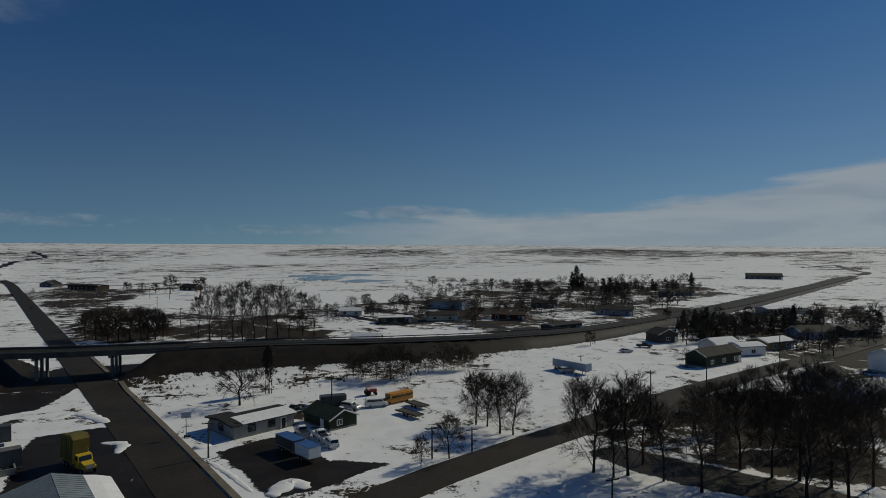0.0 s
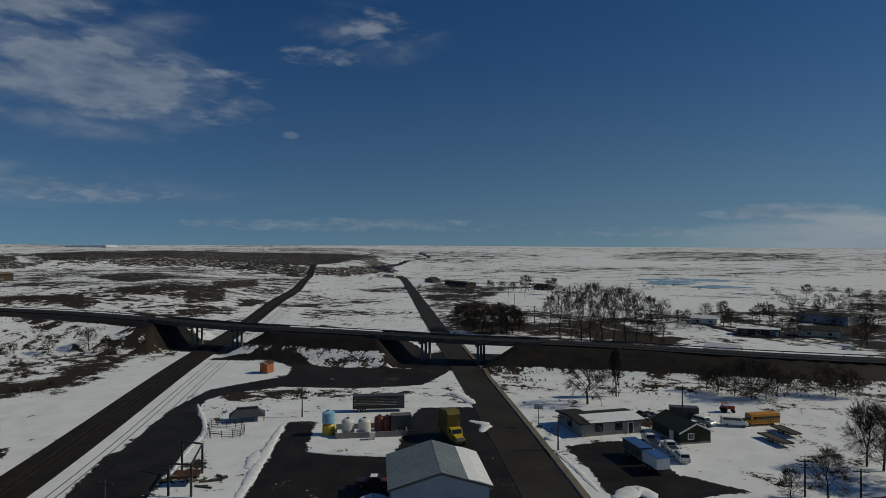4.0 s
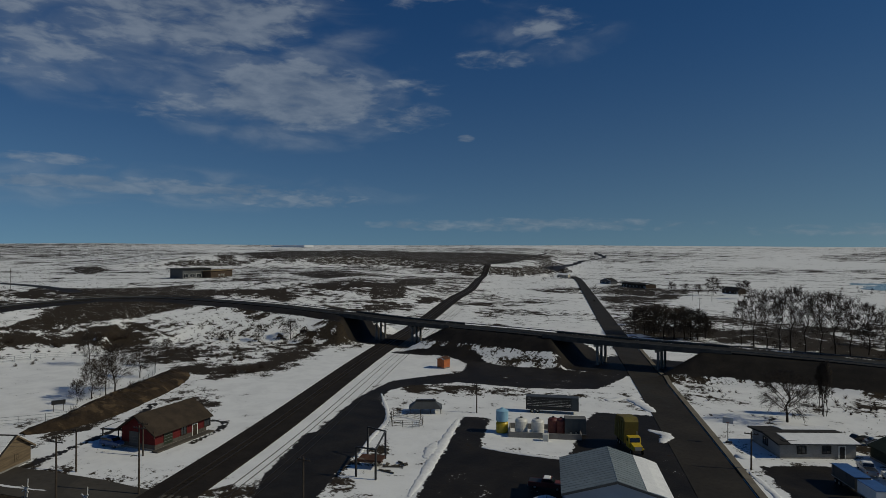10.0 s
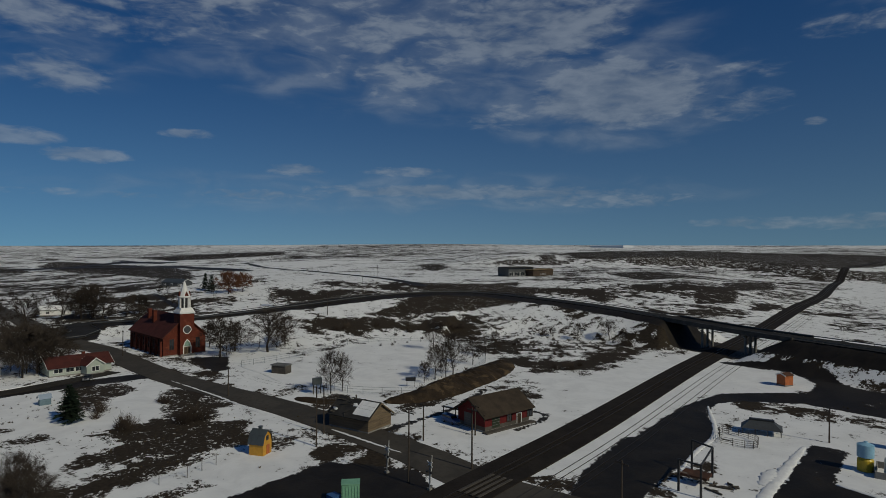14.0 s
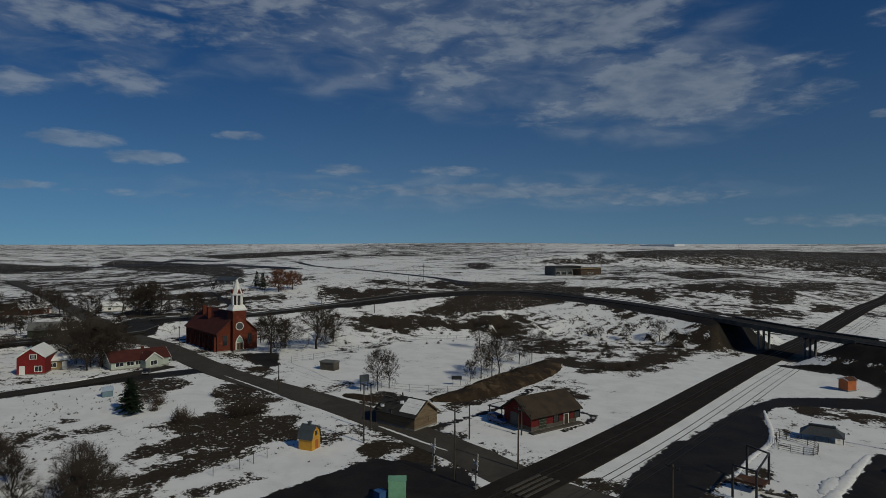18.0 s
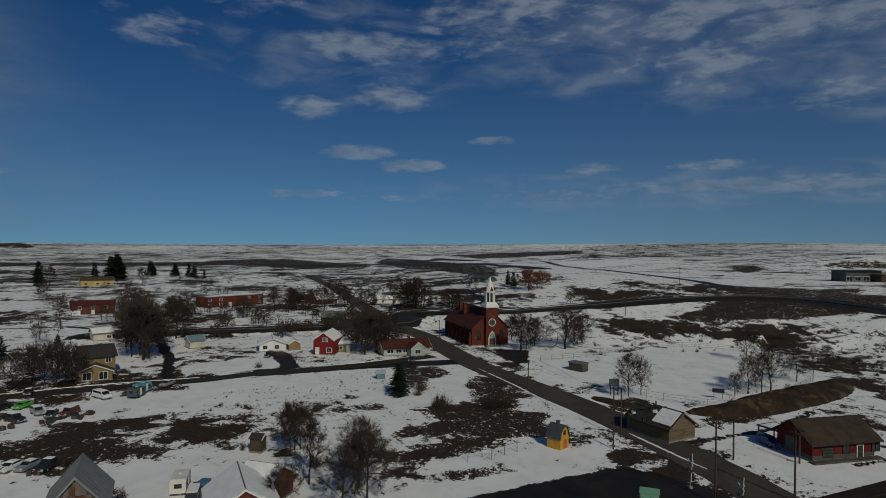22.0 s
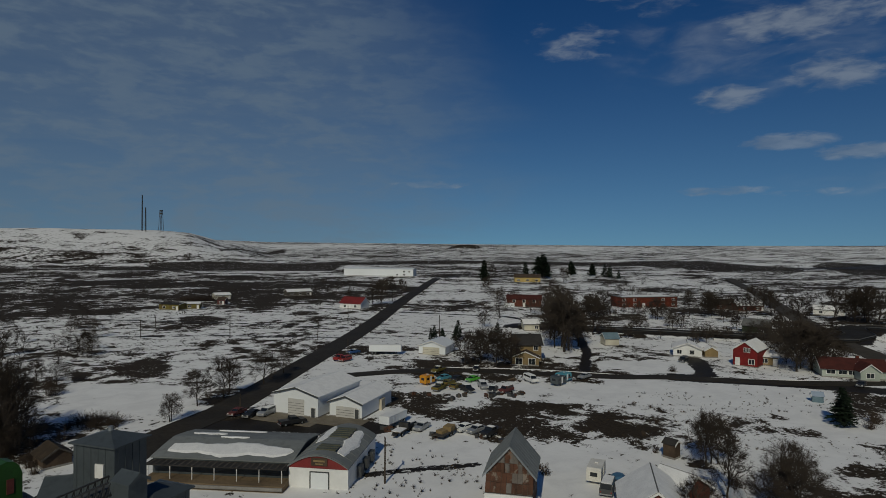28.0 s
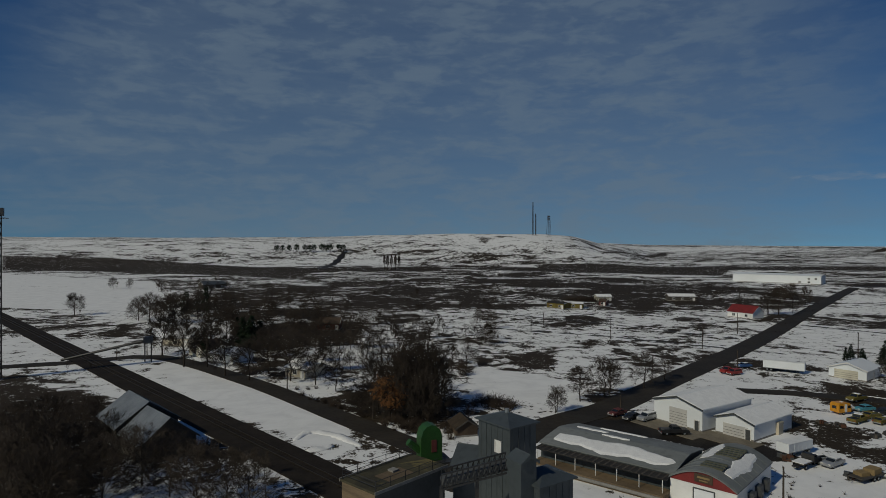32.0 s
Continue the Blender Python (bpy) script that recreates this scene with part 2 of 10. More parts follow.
    b = w.add("ShaderNodeBsdfPrincipled", {"Base Color": col, "Roughness": rough, "Normal": bp.outputs[0], "Specular IOR Level": 0.12})
    w.add("ShaderNodeOutputMaterial", {"Surface": b.outputs[0]})
    return m


M = {
    "ground": ground_material(),
    "asphalt": material("worn_asphalt", (0.040, 0.034, 0.027), (0.027, 0.0235, 0.0195), 0.8, 0.12, spots=(0.034, 0.031, 0.027)),
    "street": material("street_asphalt", (0.070, 0.062, 0.051), (0.052, 0.046, 0.039), 0.85, 0.10, spots=(0.049, 0.044, 0.037)),
    "highway": material("highway_asphalt", (0.028, 0.0265, 0.0245), (0.020, 0.019, 0.018), 0.85, 0.08),
    "concrete": material("concrete", (0.26, 0.25, 0.23), (0.19, 0.18, 0.165), 0.85, 0.4, bump=0.01),
    # concrete darkened to carry the shade on the overpass deck
    "concrete_in_shade": material("shaded_concrete", (0.105, 0.097, 0.085), (0.068, 0.063, 0.056), 0.9, 0.3, bump=0.01),
    "dull_zinc": material("dull_zinc", (0.115, 0.115, 0.112), (0.08, 0.08, 0.078), 0.65, 0.4, metal=0.3),
    "kerb": material("kerb_concrete", (0.20, 0.175, 0.135), (0.15, 0.13, 0.10), 0.9, 0.3),
    "snow": material("snow", (0.80, 0.80, 0.79), (0.72, 0.72, 0.715), 0.8, 0.8, bump=0.05),
    "ballast": material("ballast", (0.026, 0.021, 0.017), (0.016, 0.013, 0.011), 0.95, 0.25, bump=0.03),
    "rail": material("rail_steel", (0.055, 0.045, 0.037), None, 0.5, 1.0, metal=0.6),
    "tie": material("sleeper_wood", (0.030, 0.024, 0.019), None, 0.9, 1.0, per_object=0.5),
    "pole": material("pole_wood", (0.075, 0.060, 0.047), (0.05, 0.04, 0.032), 0.9, 0.6),
    "steel": material("dark_steel", (0.06, 0.058, 0.056), (0.04, 0.038, 0.037), 0.55, 0.8, metal=0.4),
    "galv": material("galvanised_steel", (0.33, 0.35, 0.36), (0.24, 0.26, 0.27), 0.45, 0.35, metal=0.5),
    "roof_metal": material("ribbed_roof_metal", (0.25, 0.285, 0.29), (0.20, 0.23, 0.235), 0.55, 0.15, metal=0.2, spots=(0.28, 0.30, 0.30)),
    "blue_siding": material("pale_blue_siding", (0.30, 0.36, 0.44), (0.24, 0.30, 0.38), 0.6, 0.2, stain=0.08),
    "white": material("white_siding", (0.76, 0.76, 0.74), (0.66, 0.66, 0.64), 0.6, 0.3, stain=0.08),
    "white_metal": material("white_sheet_metal", (0.72, 0.745, 0.76), (0.69, 0.715, 0.73), 0.45, 0.2, stain=0.08),
    "cream": material("cream_siding", (0.55, 0.52, 0.42), (0.45, 0.42, 0.34), 0.7, 0.3, stain=0.08),
    "yellow_siding": material("yellow_siding", (0.50, 0.37, 0.14), (0.42, 0.31, 0.11), 0.7, 0.3),
    "tan": material("tan_siding", (0.27, 0.195, 0.095), (0.21, 0.15, 0.075), 0.75, 0.3),
    "brick": material("red_brick", (0.125, 0.030, 0.017), (0.09, 0.023, 0.014), 0.85, 0.5, spots=(0.15, 0.043, 0.025)),
    "brick_dark": material("brown_brick", (0.125, 0.042, 0.028), (0.09, 0.032, 0.022), 0.85, 0.5),
    "red_siding": material("barn_red_siding", (0.20, 0.020, 0.019), (0.15, 0.016, 0.016), 0.7, 0.3),
    "depot_red": material("faded_depot_red", (0.12, 0.016, 0.016), (0.085, 0.013, 0.013), 0.75, 0.3),
    "red_roof": material("red_roof", (0.19, 0.018, 0.016), (0.14, 0.015, 0.013), 0.6, 0.4),
    "maroon_roof": material("maroon_shingles", (0.082, 0.025, 0.020), (0.058, 0.019, 0.016), 0.85, 0.5),
    "brown_roof": material("brown_shingles", (0.085, 0.060, 0.042), (0.058, 0.042, 0.031), 0.9, 0.5),
    "dark_roof": material("dark_tar_roof", (0.045, 0.042, 0.040), (0.028, 0.027, 0.026), 0.85, 0.4),
    "grey_roof": material("grey_roof", (0.16, 0.16, 0.155), (0.11, 0.11, 0.105), 0.8, 0.3),
    "green_siding": material("dark_green_siding", (0.036, 0.046, 0.030), (0.027, 0.035, 0.023), 0.75, 0.4),
    "bright_green": material("bright_green_paint", (0.09, 0.42, 0.035), (0.07, 0.34, 0.03), 0.45, 0.5),
    "machine_green": material("machine_green_paint", (0.020, 0.082, 0.011), (0.014, 0.055, 0.009), 0.5, 0.5),
    "mint": material("mint_paint", (0.20, 0.42, 0.27), (0.16, 0.34, 0.22), 0.6, 0.5),
    "old_wood": material("weathered_wood", (0.19, 0.14, 0.088), (0.12, 0.09, 0.06), 0.9, 0.5, stretch=(0.4, 0.4, 5)),
    "grey_wood": material("grey_weathered_wood", (0.10, 0.088, 0.075), (0.065, 0.058, 0.05), 0.9, 0.5),
    "rust": material("rusty_sheet", (0.105, 0.050, 0.032), (0.065, 0.036, 0.025), 0.85, 0.8, spots=(0.17, 0.14, 0.115), per_object=0.4),
    "rust_roof": material("rusty_roof", (0.16, 0.15, 0.14), (0.12, 0.10, 0.085), 0.75, 0.25, spots=(0.19, 0.085, 0.045)),
    "grey_block": material("grey_block_wall", (0.30, 0.295, 0.28), (0.23, 0.225, 0.215), 0.85, 0.4),
    "grey_metal": material("blue_grey_sheet_metal", (0.078, 0.092, 0.098), (0.056, 0.067, 0.072), 0.5, 0.15, metal=0.2),
    "dark_metal": material("charcoal_sheet_metal", (0.075, 0.080, 0.082), (0.055, 0.058, 0.06), 0.55, 0.2, metal=0.2),
    "tank_blue": material("light_blue_tank", (0.28, 0.50, 0.64), (0.24, 0.43, 0.56), 0.4, 0.6),
    "amber": material("amber_paint", (0.56, 0.29, 0.025), (0.46, 0.23, 0.022), 0.45, 0.8),
    "yellow": material("yellow_paint", (0.60, 0.42, 0.025), (0.50, 0.34, 0.022), 0.45, 0.8),
    "bus_yellow": material("school_bus_yellow", (0.62, 0.27, 0.012), (0.52, 0.22, 0.012), 0.4, 0.8),
    "olive": material("faded_shaded_olive_paint", (0.17, 0.14, 0.035), (0.13, 0.105, 0.03), 0.7, 0.6, spots=(0.11, 0.07, 0.03)),
    "blue": material("blue_paint", (0.04, 0.11, 0.28), (0.03, 0.085, 0.22), 0.5, 0.5),
    "turquoise": material("turquoise_paint", (0.085, 0.30, 0.37), (0.07, 0.25, 0.31), 0.45, 0.6),
    "red": material("red_paint", (0.30, 0.028, 0.020), (0.22, 0.022, 0.018), 0.45, 0.8),
    "orange": material("orange_paint", (0.46, 0.13, 0.03), (0.34, 0.09, 0.025), 0.6, 0.8),
    "dark_red": material("dark_red_paint", (0.13, 0.03, 0.025), (0.09, 0.022, 0.019), 0.6, 0.6),
    "black": material("black_paint", (0.022, 0.022, 0.023), (0.015, 0.015, 0.016), 0.5, 0.8),
    "tyre": material("tyre_rubber", (0.018, 0.018, 0.018), None, 0.9, 3.0),
    "silver": material("silver_paint", (0.40, 0.41, 0.42), (0.33, 0.34, 0.35), 0.35, 0.8, metal=0.4, stain=0.08),
    "beige": material("beige_paint", (0.50, 0.44, 0.33), (0.42, 0.37, 0.28), 0.6, 0.6, stain=0.08),
    "plastic_white": material("white_poly_tank", (0.70, 0.68, 0.62), (0.60, 0.58, 0.52), 0.5, 0.5),
    "bark": material("bark", (0.040, 0.032, 0.026), (0.026, 0.021, 0.017), 0.95, 0.8),
    "twig": material("twigs", (0.062, 0.049, 0.039), (0.042, 0.034, 0.027), 0.95, 0.5, per_object=0.5),
    "willow": material("willow_twigs", (0.25, 0.12, 0.045), (0.18, 0.085, 0.035), 0.95, 0.5),
    "copper_twig": material("copper_twigs", (0.17, 0.075, 0.04), (0.11, 0.05, 0.028), 0.95, 0.5),
    "shrub": material("shrub_twigs", (0.072, 0.054, 0.041), (0.046, 0.035, 0.027), 0.95, 0.5, per_object=0.6),
    "needles": material("needles", (0.022, 0.036, 0.020), (0.014, 0.024, 0.014), 0.95, 0.6, per_object=0.5),
    "dead_grass": material("dead_grass", (0.12, 0.086, 0.042), (0.075, 0.054, 0.028), 0.95, 0.5, per_object=0.5),
    "earth": material("dug_earth", (0.044, 0.030, 0.018), (0.024, 0.017, 0.011), 0.95, 0.25, bump=0.2, spots=(0.085, 0.058, 0.032)),
    "old_shingle": material("old_wood_shingles", (0.056, 0.042, 0.030), (0.036, 0.028, 0.021), 0.95, 0.6, bump=0.02),
    "mossy_tar": material("mossy_tar_roof", (0.075, 0.068, 0.042), (0.045, 0.042, 0.032), 0.9, 0.35, spots=(0.15, 0.125, 0.055)),
    "teal_roof": material("faded_blue_roof", (0.16, 0.23, 0.27), (0.12, 0.18, 0.21), 0.7, 0.4),
    "skylight": material("olive_roof_panel", (0.10, 0.10, 0.065), (0.075, 0.075, 0.05), 0.5, 0.6),
    "hall_roof": material("dull_grey_roof_felt", (0.20, 0.213, 0.212), (0.16, 0.172, 0.17), 0.75, 0.12, spots=(0.19, 0.20, 0.195)),
    "pale_green": material("pale_green_siding", (0.40, 0.44, 0.38), (0.33, 0.37, 0.32), 0.7, 0.3, stain=0.08),
    "grey_white": material("grey_white_door", (0.52, 0.51, 0.48), (0.45, 0.44, 0.42), 0.6, 0.5, stain=0.08),
    "rock": material("basalt", (0.052, 0.042, 0.033), (0.032, 0.027, 0.022), 0.95, 0.4, bump=0.1),
    "ice": material("lake_ice", (0.24, 0.36, 0.42), (0.34, 0.44, 0.48), 0.25, 0.02, spots=(0.55, 0.58, 0.60)),
    "tarp": material("blue_tarp", (0.06, 0.16, 0.27), (0.05, 0.12, 0.21), 0.6, 1.0),
    "trim": material("white_trim", (0.70, 0.69, 0.66), (0.62, 0.61, 0.58), 0.6, 0.8, stain=0.08),
    "copper": material("copper_green", (0.22, 0.34, 0.27), None, 0.6, 1.0),
}


def glass_material():
    m = bpy.data.materials.new("window_glass")
    m.use_nodes = True
    w = Nodes(m.node_tree)
    b = w.add("ShaderNodeBsdfPrincipled", {"Base Color": (0.016, 0.020, 0.024, 1), "Roughness": 0.08, "Specular IOR Level": 0.6})
    w.add("ShaderNodeOutputMaterial", {"Surface": b.outputs[0]})
    return m


M["glass"] = glass_material()


# ---- mesh writer ----
class Geo:
    """Collects vertices and faces; each method adds one solid."""

    def __init__(self):
        self.v, self.f = [], []

    def add(self, verts, faces):
        k = len(self.v)
        self.v += [tuple(p) for p in verts]
        self.f += [tuple(i + k for i in f) for f in faces]
        return self

    def box(self, x, y, z, sx, sy, sz, rz=0.0):
        """A box centred at x, y with its foot at z."""
        c, s = math.cos(radians(rz)), math.sin(radians(rz))
        q = []
        for dz in (0, sz):
            for dx, dy in ((-1, -1), (1, -1), (1, 1), (-1, 1)):
                a, b = dx * sx / 2, dy * sy / 2
                q.append((x + a * c - b * s, y + a * s + b * c, z + dz))
        return self.add(q, [(3, 2, 1, 0), (4, 5, 6, 7), (0, 1, 5, 4), (1, 2, 6, 5), (2, 3, 7, 6), (3, 0, 4, 7)])

    def loft(self, rings, cap=True):
        """Joins rings of equal vertex count."""
        n = len(rings[0])
        v = [p for r in rings for p in r]
        f = []
        for k in range(len(rings) - 1):
            for i in range(n):
                j = (i + 1) % n
                f.append((k * n + i, k * n + j, (k + 1) * n + j, (k + 1) * n + i))
        if cap:
            f.append(tuple(reversed(range(n))))
            f.append(tuple((len(rings) - 1) * n + i for i in range(n)))
        return self.add(v, f)

    def cyl(self, x, y, z, r, h, n=14, r2=None):
        r2 = r if r2 is None else r2
        ring = lambda rr, zz: [(x + rr * math.cos(2 * math.pi * i / n), y + rr * math.sin(2 * math.pi * i / n), zz) for i in range(n)]
        return self.loft([ring(r, z), ring(max(r2, 0.001), z + h)])

    def rod(self, a, b, r, n=5, r2=None):
        """A round bar from a to b."""
        r2 = r if r2 is None else r2
        a, b = Vector(a), Vector(b)
        d = (b - a).normalized()
        u = d.orthogonal().normalized()
        w = d.cross(u)
        ring = lambda p, rr: [p + (u * math.cos(2 * math.pi * i / n) + w * math.sin(2 * math.pi * i / n)) * rr for i in range(n)]
        return self.loft([ring(a, r), ring(b, r2)])

    def tube(self, a, b, r, r2, n=3):
        """An open round bar."""
        a, b = Vector(a), Vector(b)
        d = (b - a).normalized()
        u = d.orthogonal().normalized()
        w = d.cross(u)
        cs = [(math.cos(2 * math.pi * i / n), math.sin(2 * math.pi * i / n)) for i in range(n)]
        return self.loft([[a + (u * c + w * s) * r for c, s in cs], [b + (u * c + w * s) * r2 for c, s in cs]], False)

    def spike(self, a, b, r):
        """A thin tapering twig of three faces."""
        d = (b - a).normalized()
        u = d.orthogonal().normalized() * r
        w = d.cross(u)
        return self.add([a + u, a - u * 0.5 + w * 0.87, a - u * 0.5 - w * 0.87, b], [(0, 1, 3), (1, 2, 3), (2, 0, 3)])

    def blade(self, a, b, r):
        """The thinnest twig: one sliver."""
        u = (b - a).orthogonal().normalized() * r
        return self.add([a + u, a - u, b], [(0, 1, 2)])

    def wheel(self, x, y, z, r, wdt, n=12):
        """A disc that stands on edge, its axle along y."""
        ring = lambda yy, rr: [(x + rr * math.cos(2 * math.pi * i / n), yy, z + rr * math.sin(2 * math.pi * i / n)) for i in range(n)]
        return self.loft([ring(y + wdt / 2, r * 0.86), ring(y + wdt / 2 - 0.04, r), ring(y - wdt / 2 + 0.04, r), ring(y - wdt / 2, r * 0.86)])

    def profile(self, pts, a, b, axis="y"):
        """Extrudes a closed outline of (u, z) from a to b along an axis."""
        put = (lambda u, z, t: (u, t, z)) if axis == "y" else (lambda u, z, t: (t, u, z))
        return self.loft([[put(u, z, a) for u, z in pts], [put(u, z, b) for u, z in pts]])

    def mesh(self, name, mat):
        me = bpy.data.meshes.new(name)
        me.from_pydata(self.v, [], self.f)
        bm = bmesh.new()
        bm.from_mesh(me)
        bmesh.ops.recalc_face_normals(bm, faces=bm.faces)
        bm.to_mesh(me)
        bm.free()
        me.materials.append(M[mat])
        return me


def part(name, geo, mat, parent, label=""):
    ob = new(name, geo.mesh(name, mat))
    ob.parent = parent
    return tagged(ob, label) if label else ob


def thing(name, label, category, x=0.0, y=0.0, z=0.0, rz=0.0, group="", kind=""):
    ob = new(name)
    ob.empty_display_size = 0.3
    ob.matrix_basis = pose(x, y, z, 0, 0, rz)
    return tagged(ob, label, category, group, kind)


def solid(name, geo, mat, label, category, x=0.0, y=0.0, z=0.0, rz=0.0, group="", kind=""):
    ob = new(name, geo.mesh(name, mat))
    ob.matrix_basis = pose(x, y, z, 0, 0, rz)
    return tagged(ob, label, category, group, kind)


# terrain begin
HIGHWAY = [(-208.9, -194.3, 1.1), (-237.6, -148.1, 1.4), (-274.0, -83.1, 2.1), (-305.3, -89.5, 3.4), (-300.3, -42.1, 5.8), (-306.2, 0.3, 9.8), (-328.3, 42.4, 12.6), (-335.9, 81.5, 13.8), (-325.4, 110.5, 13.2), (-281.6, 138.0, 11.5), (-237.9, 153.7, 9.8), (-191.0, 163.4, 8.6), (-144.2, 174.5, 8.3), (-106.6, 183.3, 7.8), (-71.6, 198.4, 7.1), (-55.4, 204.7, 6.7), (-15.0, 216.0, 5.8), (26.8, 235.5, 4.6), (67.7, 269.2, 2.9), (129.8, 333.2, 1.4), (197.4, 401.9, 0.7), (321.2, 541.8, 0.5), (489.5, 734.1, 0.5), (611.0, 873.8, 0.5)]
# the two spans: between these points the bank is open
SPANS = [((-227.8, 158.7), (-180.3, 178.1)), ((-133.5, 193.3), (-87.5, 202.1))]
RAIL = [(78.5, -189.3), (8.8, -101.1), (-41.0, -38.2), (-90.8, 24.8), (-120.7, 62.6), (-175.6, 127.5), (-227.0, 192.1), (-279.0, 257.5), (-331.0, 322.8), (-383.0, 388.2)]


def smooth(v, a, b):
    t = np.clip((v - a) / (b - a), 0, 1)
    return t * t * (3 - 2 * t)


def near_line(x, y, line):
    """Distance to a line of points and how far along it (0 to n-1) the foot lies."""
    best = np.full(np.shape(x), 1e9)
    along = np.zeros(np.shape(x))
    for i in range(len(line) - 1):
        ax, ay, bx, by = line[i][0], line[i][1], line[i + 1][0], line[i + 1][1]
        ux, uy = bx - ax, by - ay
        t = np.clip(((x - ax) * ux + (y - ay) * uy) / (ux * ux + uy * uy), 0, 1)
        d = np.hypot(x - ax - t * ux, y - ay - t * uy)
        k = d < best
        best = np.where(k, d, best)
        along = np.where(k, i + t, along)
    return best, along


def rough(x, y, step):
    """Smooth pseudo-random relief in -1..1 from a few crossed waves."""
    a, b = x / step, y / step
    return (np.sin(a * 1.3 + 2.1 * np.sin(b * 0.7)) + np.sin(b * 1.7 + 1.7 * np.sin(a * 0.9 + 1.0)) + np.sin((a + b) * 0.8 + 0.5)) / 3


def base_z(x, y):
    """Height of the open land."""
    r = np.hypot(x, y)
    az = np.degrees(np.arctan2(-x, y)) % 360
    az = np.where(az > 285, az - 360, az)
    sky = np.interp(az, [-75, -34, 0, 33, 63, 76, 97, 110, 124, 155, 194, 210, 285], [0.0, -0.04, 0.24, 0.42, 0.34, 0.40, 0.14, 0.0, -0.1, 0.02, 0.33, 0.35, 0.1])
    far = smooth(r, 900, 4200) * (38 + 4300 * np.tan(np.radians(sky)))
    z = far + smooth(r, 600, 1500) * 2.5 * rough(x, y, 130) * (1 - smooth(r, 3200, 4200)) + smooth(r, 500, 900) * 1.0 * rough(x, y, 47)
    # plateau in the north-west with its basalt bluff
    wnd = smooth(az, 40, 56) * (1 - smooth(az, 92, 112))
    z = z + wnd * smooth(r, 300, 520) * 12 * (1 - smooth(r, 1500, 3000))
    bl = smooth(az, 34, 40) * (1 - smooth(az, 68, 80))
    z = z + bl * smooth(r + 60 * rough(x, y, 90), 900, 1010) * 15 * (1 - smooth(r, 1800, 3600))
    # hill with the masts
    hill = np.interp(az, [156, 158.4, 160.2, 161.4, 162.5, 165, 172, 176, 183, 191, 199, 212, 226], [0, 20, 30, 43, 53, 58, 58, 56, 47, 41, 37, 18, 0])
    z = z + hill * smooth(r, 1050, 1650) * (1 + 0.03 * rough(x, y, 60)) * (1 - 0.75 * smooth(r, 1900, 3300))
    # a low butte in the south-west
    bx, by = (-2307.6, -2562.9)
    z = z + 16 * np.exp(-(((x - bx * 0.75) ** 2 + (y - by * 0.75) ** 2) / 60.0 ** 2) ** 2)
    return z


def bank(x, y):
    """Height of the highway's bank above the land, without the spans."""
    d, s = near_line(x, y, HIGHWAY)
    hz = np.interp(s, range(len(HIGHWAY)), [p[2] for p in HIGHWAY])
    grade = np.interp(s, [0, 3, 4, 8, 9, 10, 11], [2.5, 3.0, 6.5, 6.5, 4.5, 2.4, 1.7])
    z = np.clip(hz - np.clip(d - 6.5, 0, None) / grade, -1, None) - 0.25
    for (a, b) in SPANS:
        ux, uy = b[0] - a[0], b[1] - a[1]
        n = math.hypot(ux, uy)
        t = ((x - a[0]) * ux + (y - a[1]) * uy) / n
        q = np.abs((x - a[0]) * uy - (y - a[1]) * ux) / n
        inside = np.minimum(t, n - t)
        cut = np.clip(hz - 0.6 - np.clip(inside, 0, None) / 1.35, -1, None)
        z = np.where((inside > 0) & (q < 45), np.minimum(z, cut), z)
    return z


def ground_z(x, y):
    x, y = np.asarray(x, float), np.asarray(y, float)
    return np.maximum(base_z(x, y), np.where(np.hypot(x, y) < 900, bank(x, y), -5))
# terrain end


def gz(x, y):
    return float(ground_z(np.array([x]), np.array([y]))[0])


# ---- ground ----
# wet dark gravel and trodden yards: closed outlines
YARDS = [
    # wet lane below the street trees, their shade painted in with its dark ground
    [(27, 114), (34, 118), (43, 110), (52, 103), (60, 97), (66, 91), (63, 86), (52, 90), (42, 96), (33, 104)],
    [(-83.1, 38.4), (-97.0, 49.5), (-112.3, 66.1), (-112.1, 68.7), (-123.9, 83.0), (-133.9, 97.2), (-137.8, 105.1), (-140.6, 111.2), (-139.5, 119.4), (-137.9, 128.4), (-135.9, 134.4), (-145.2, 146.8), (-156.1, 150.4), (-168.6, 149.2), (-168.6, 150.5), (-156.7, 153.5), (-149.9, 154.1), (-146.3, 153.5), (-136.5, 152.9), (-120.9, 159.6), (-101.4, 168.5), (-98.3, 169.9), (-94.8, 146.1), (-108.8, 132.4), (-126.7, 124.0), (-129.4, 116.5), (-132.8, 110.9), (-131.5, 103.6), (-126.9, 97.2), (-121.2, 92.9), (-115.9, 90.6), (-110.8, 87.4), (-102.9, 77.9), (-96.4, 68.9), (-88.4, 57.4), (-74.9, 43.4)],
]
YARDS += [
    [(-74.9, 65.3), (-99.6, 99.4), (-94.9, 103.3), (-82.1, 86.3), (-66.7, 93.9), (-77.8, 113.9), (-81.3, 125.1), (-69.6, 133.5), (-63.8, 128.0), (-37.2, 88.3), (-31.6, 68.1), (-60.8, 50.4)],
    [(-41.5, 115.2), (-33.1, 124.6), (-26.6, 120.3), (-19.8, 110.7), (-8.5, 108.9), (-17.6, 98.3), (-25.6, 93.4), (-33.8, 105.3)],
]
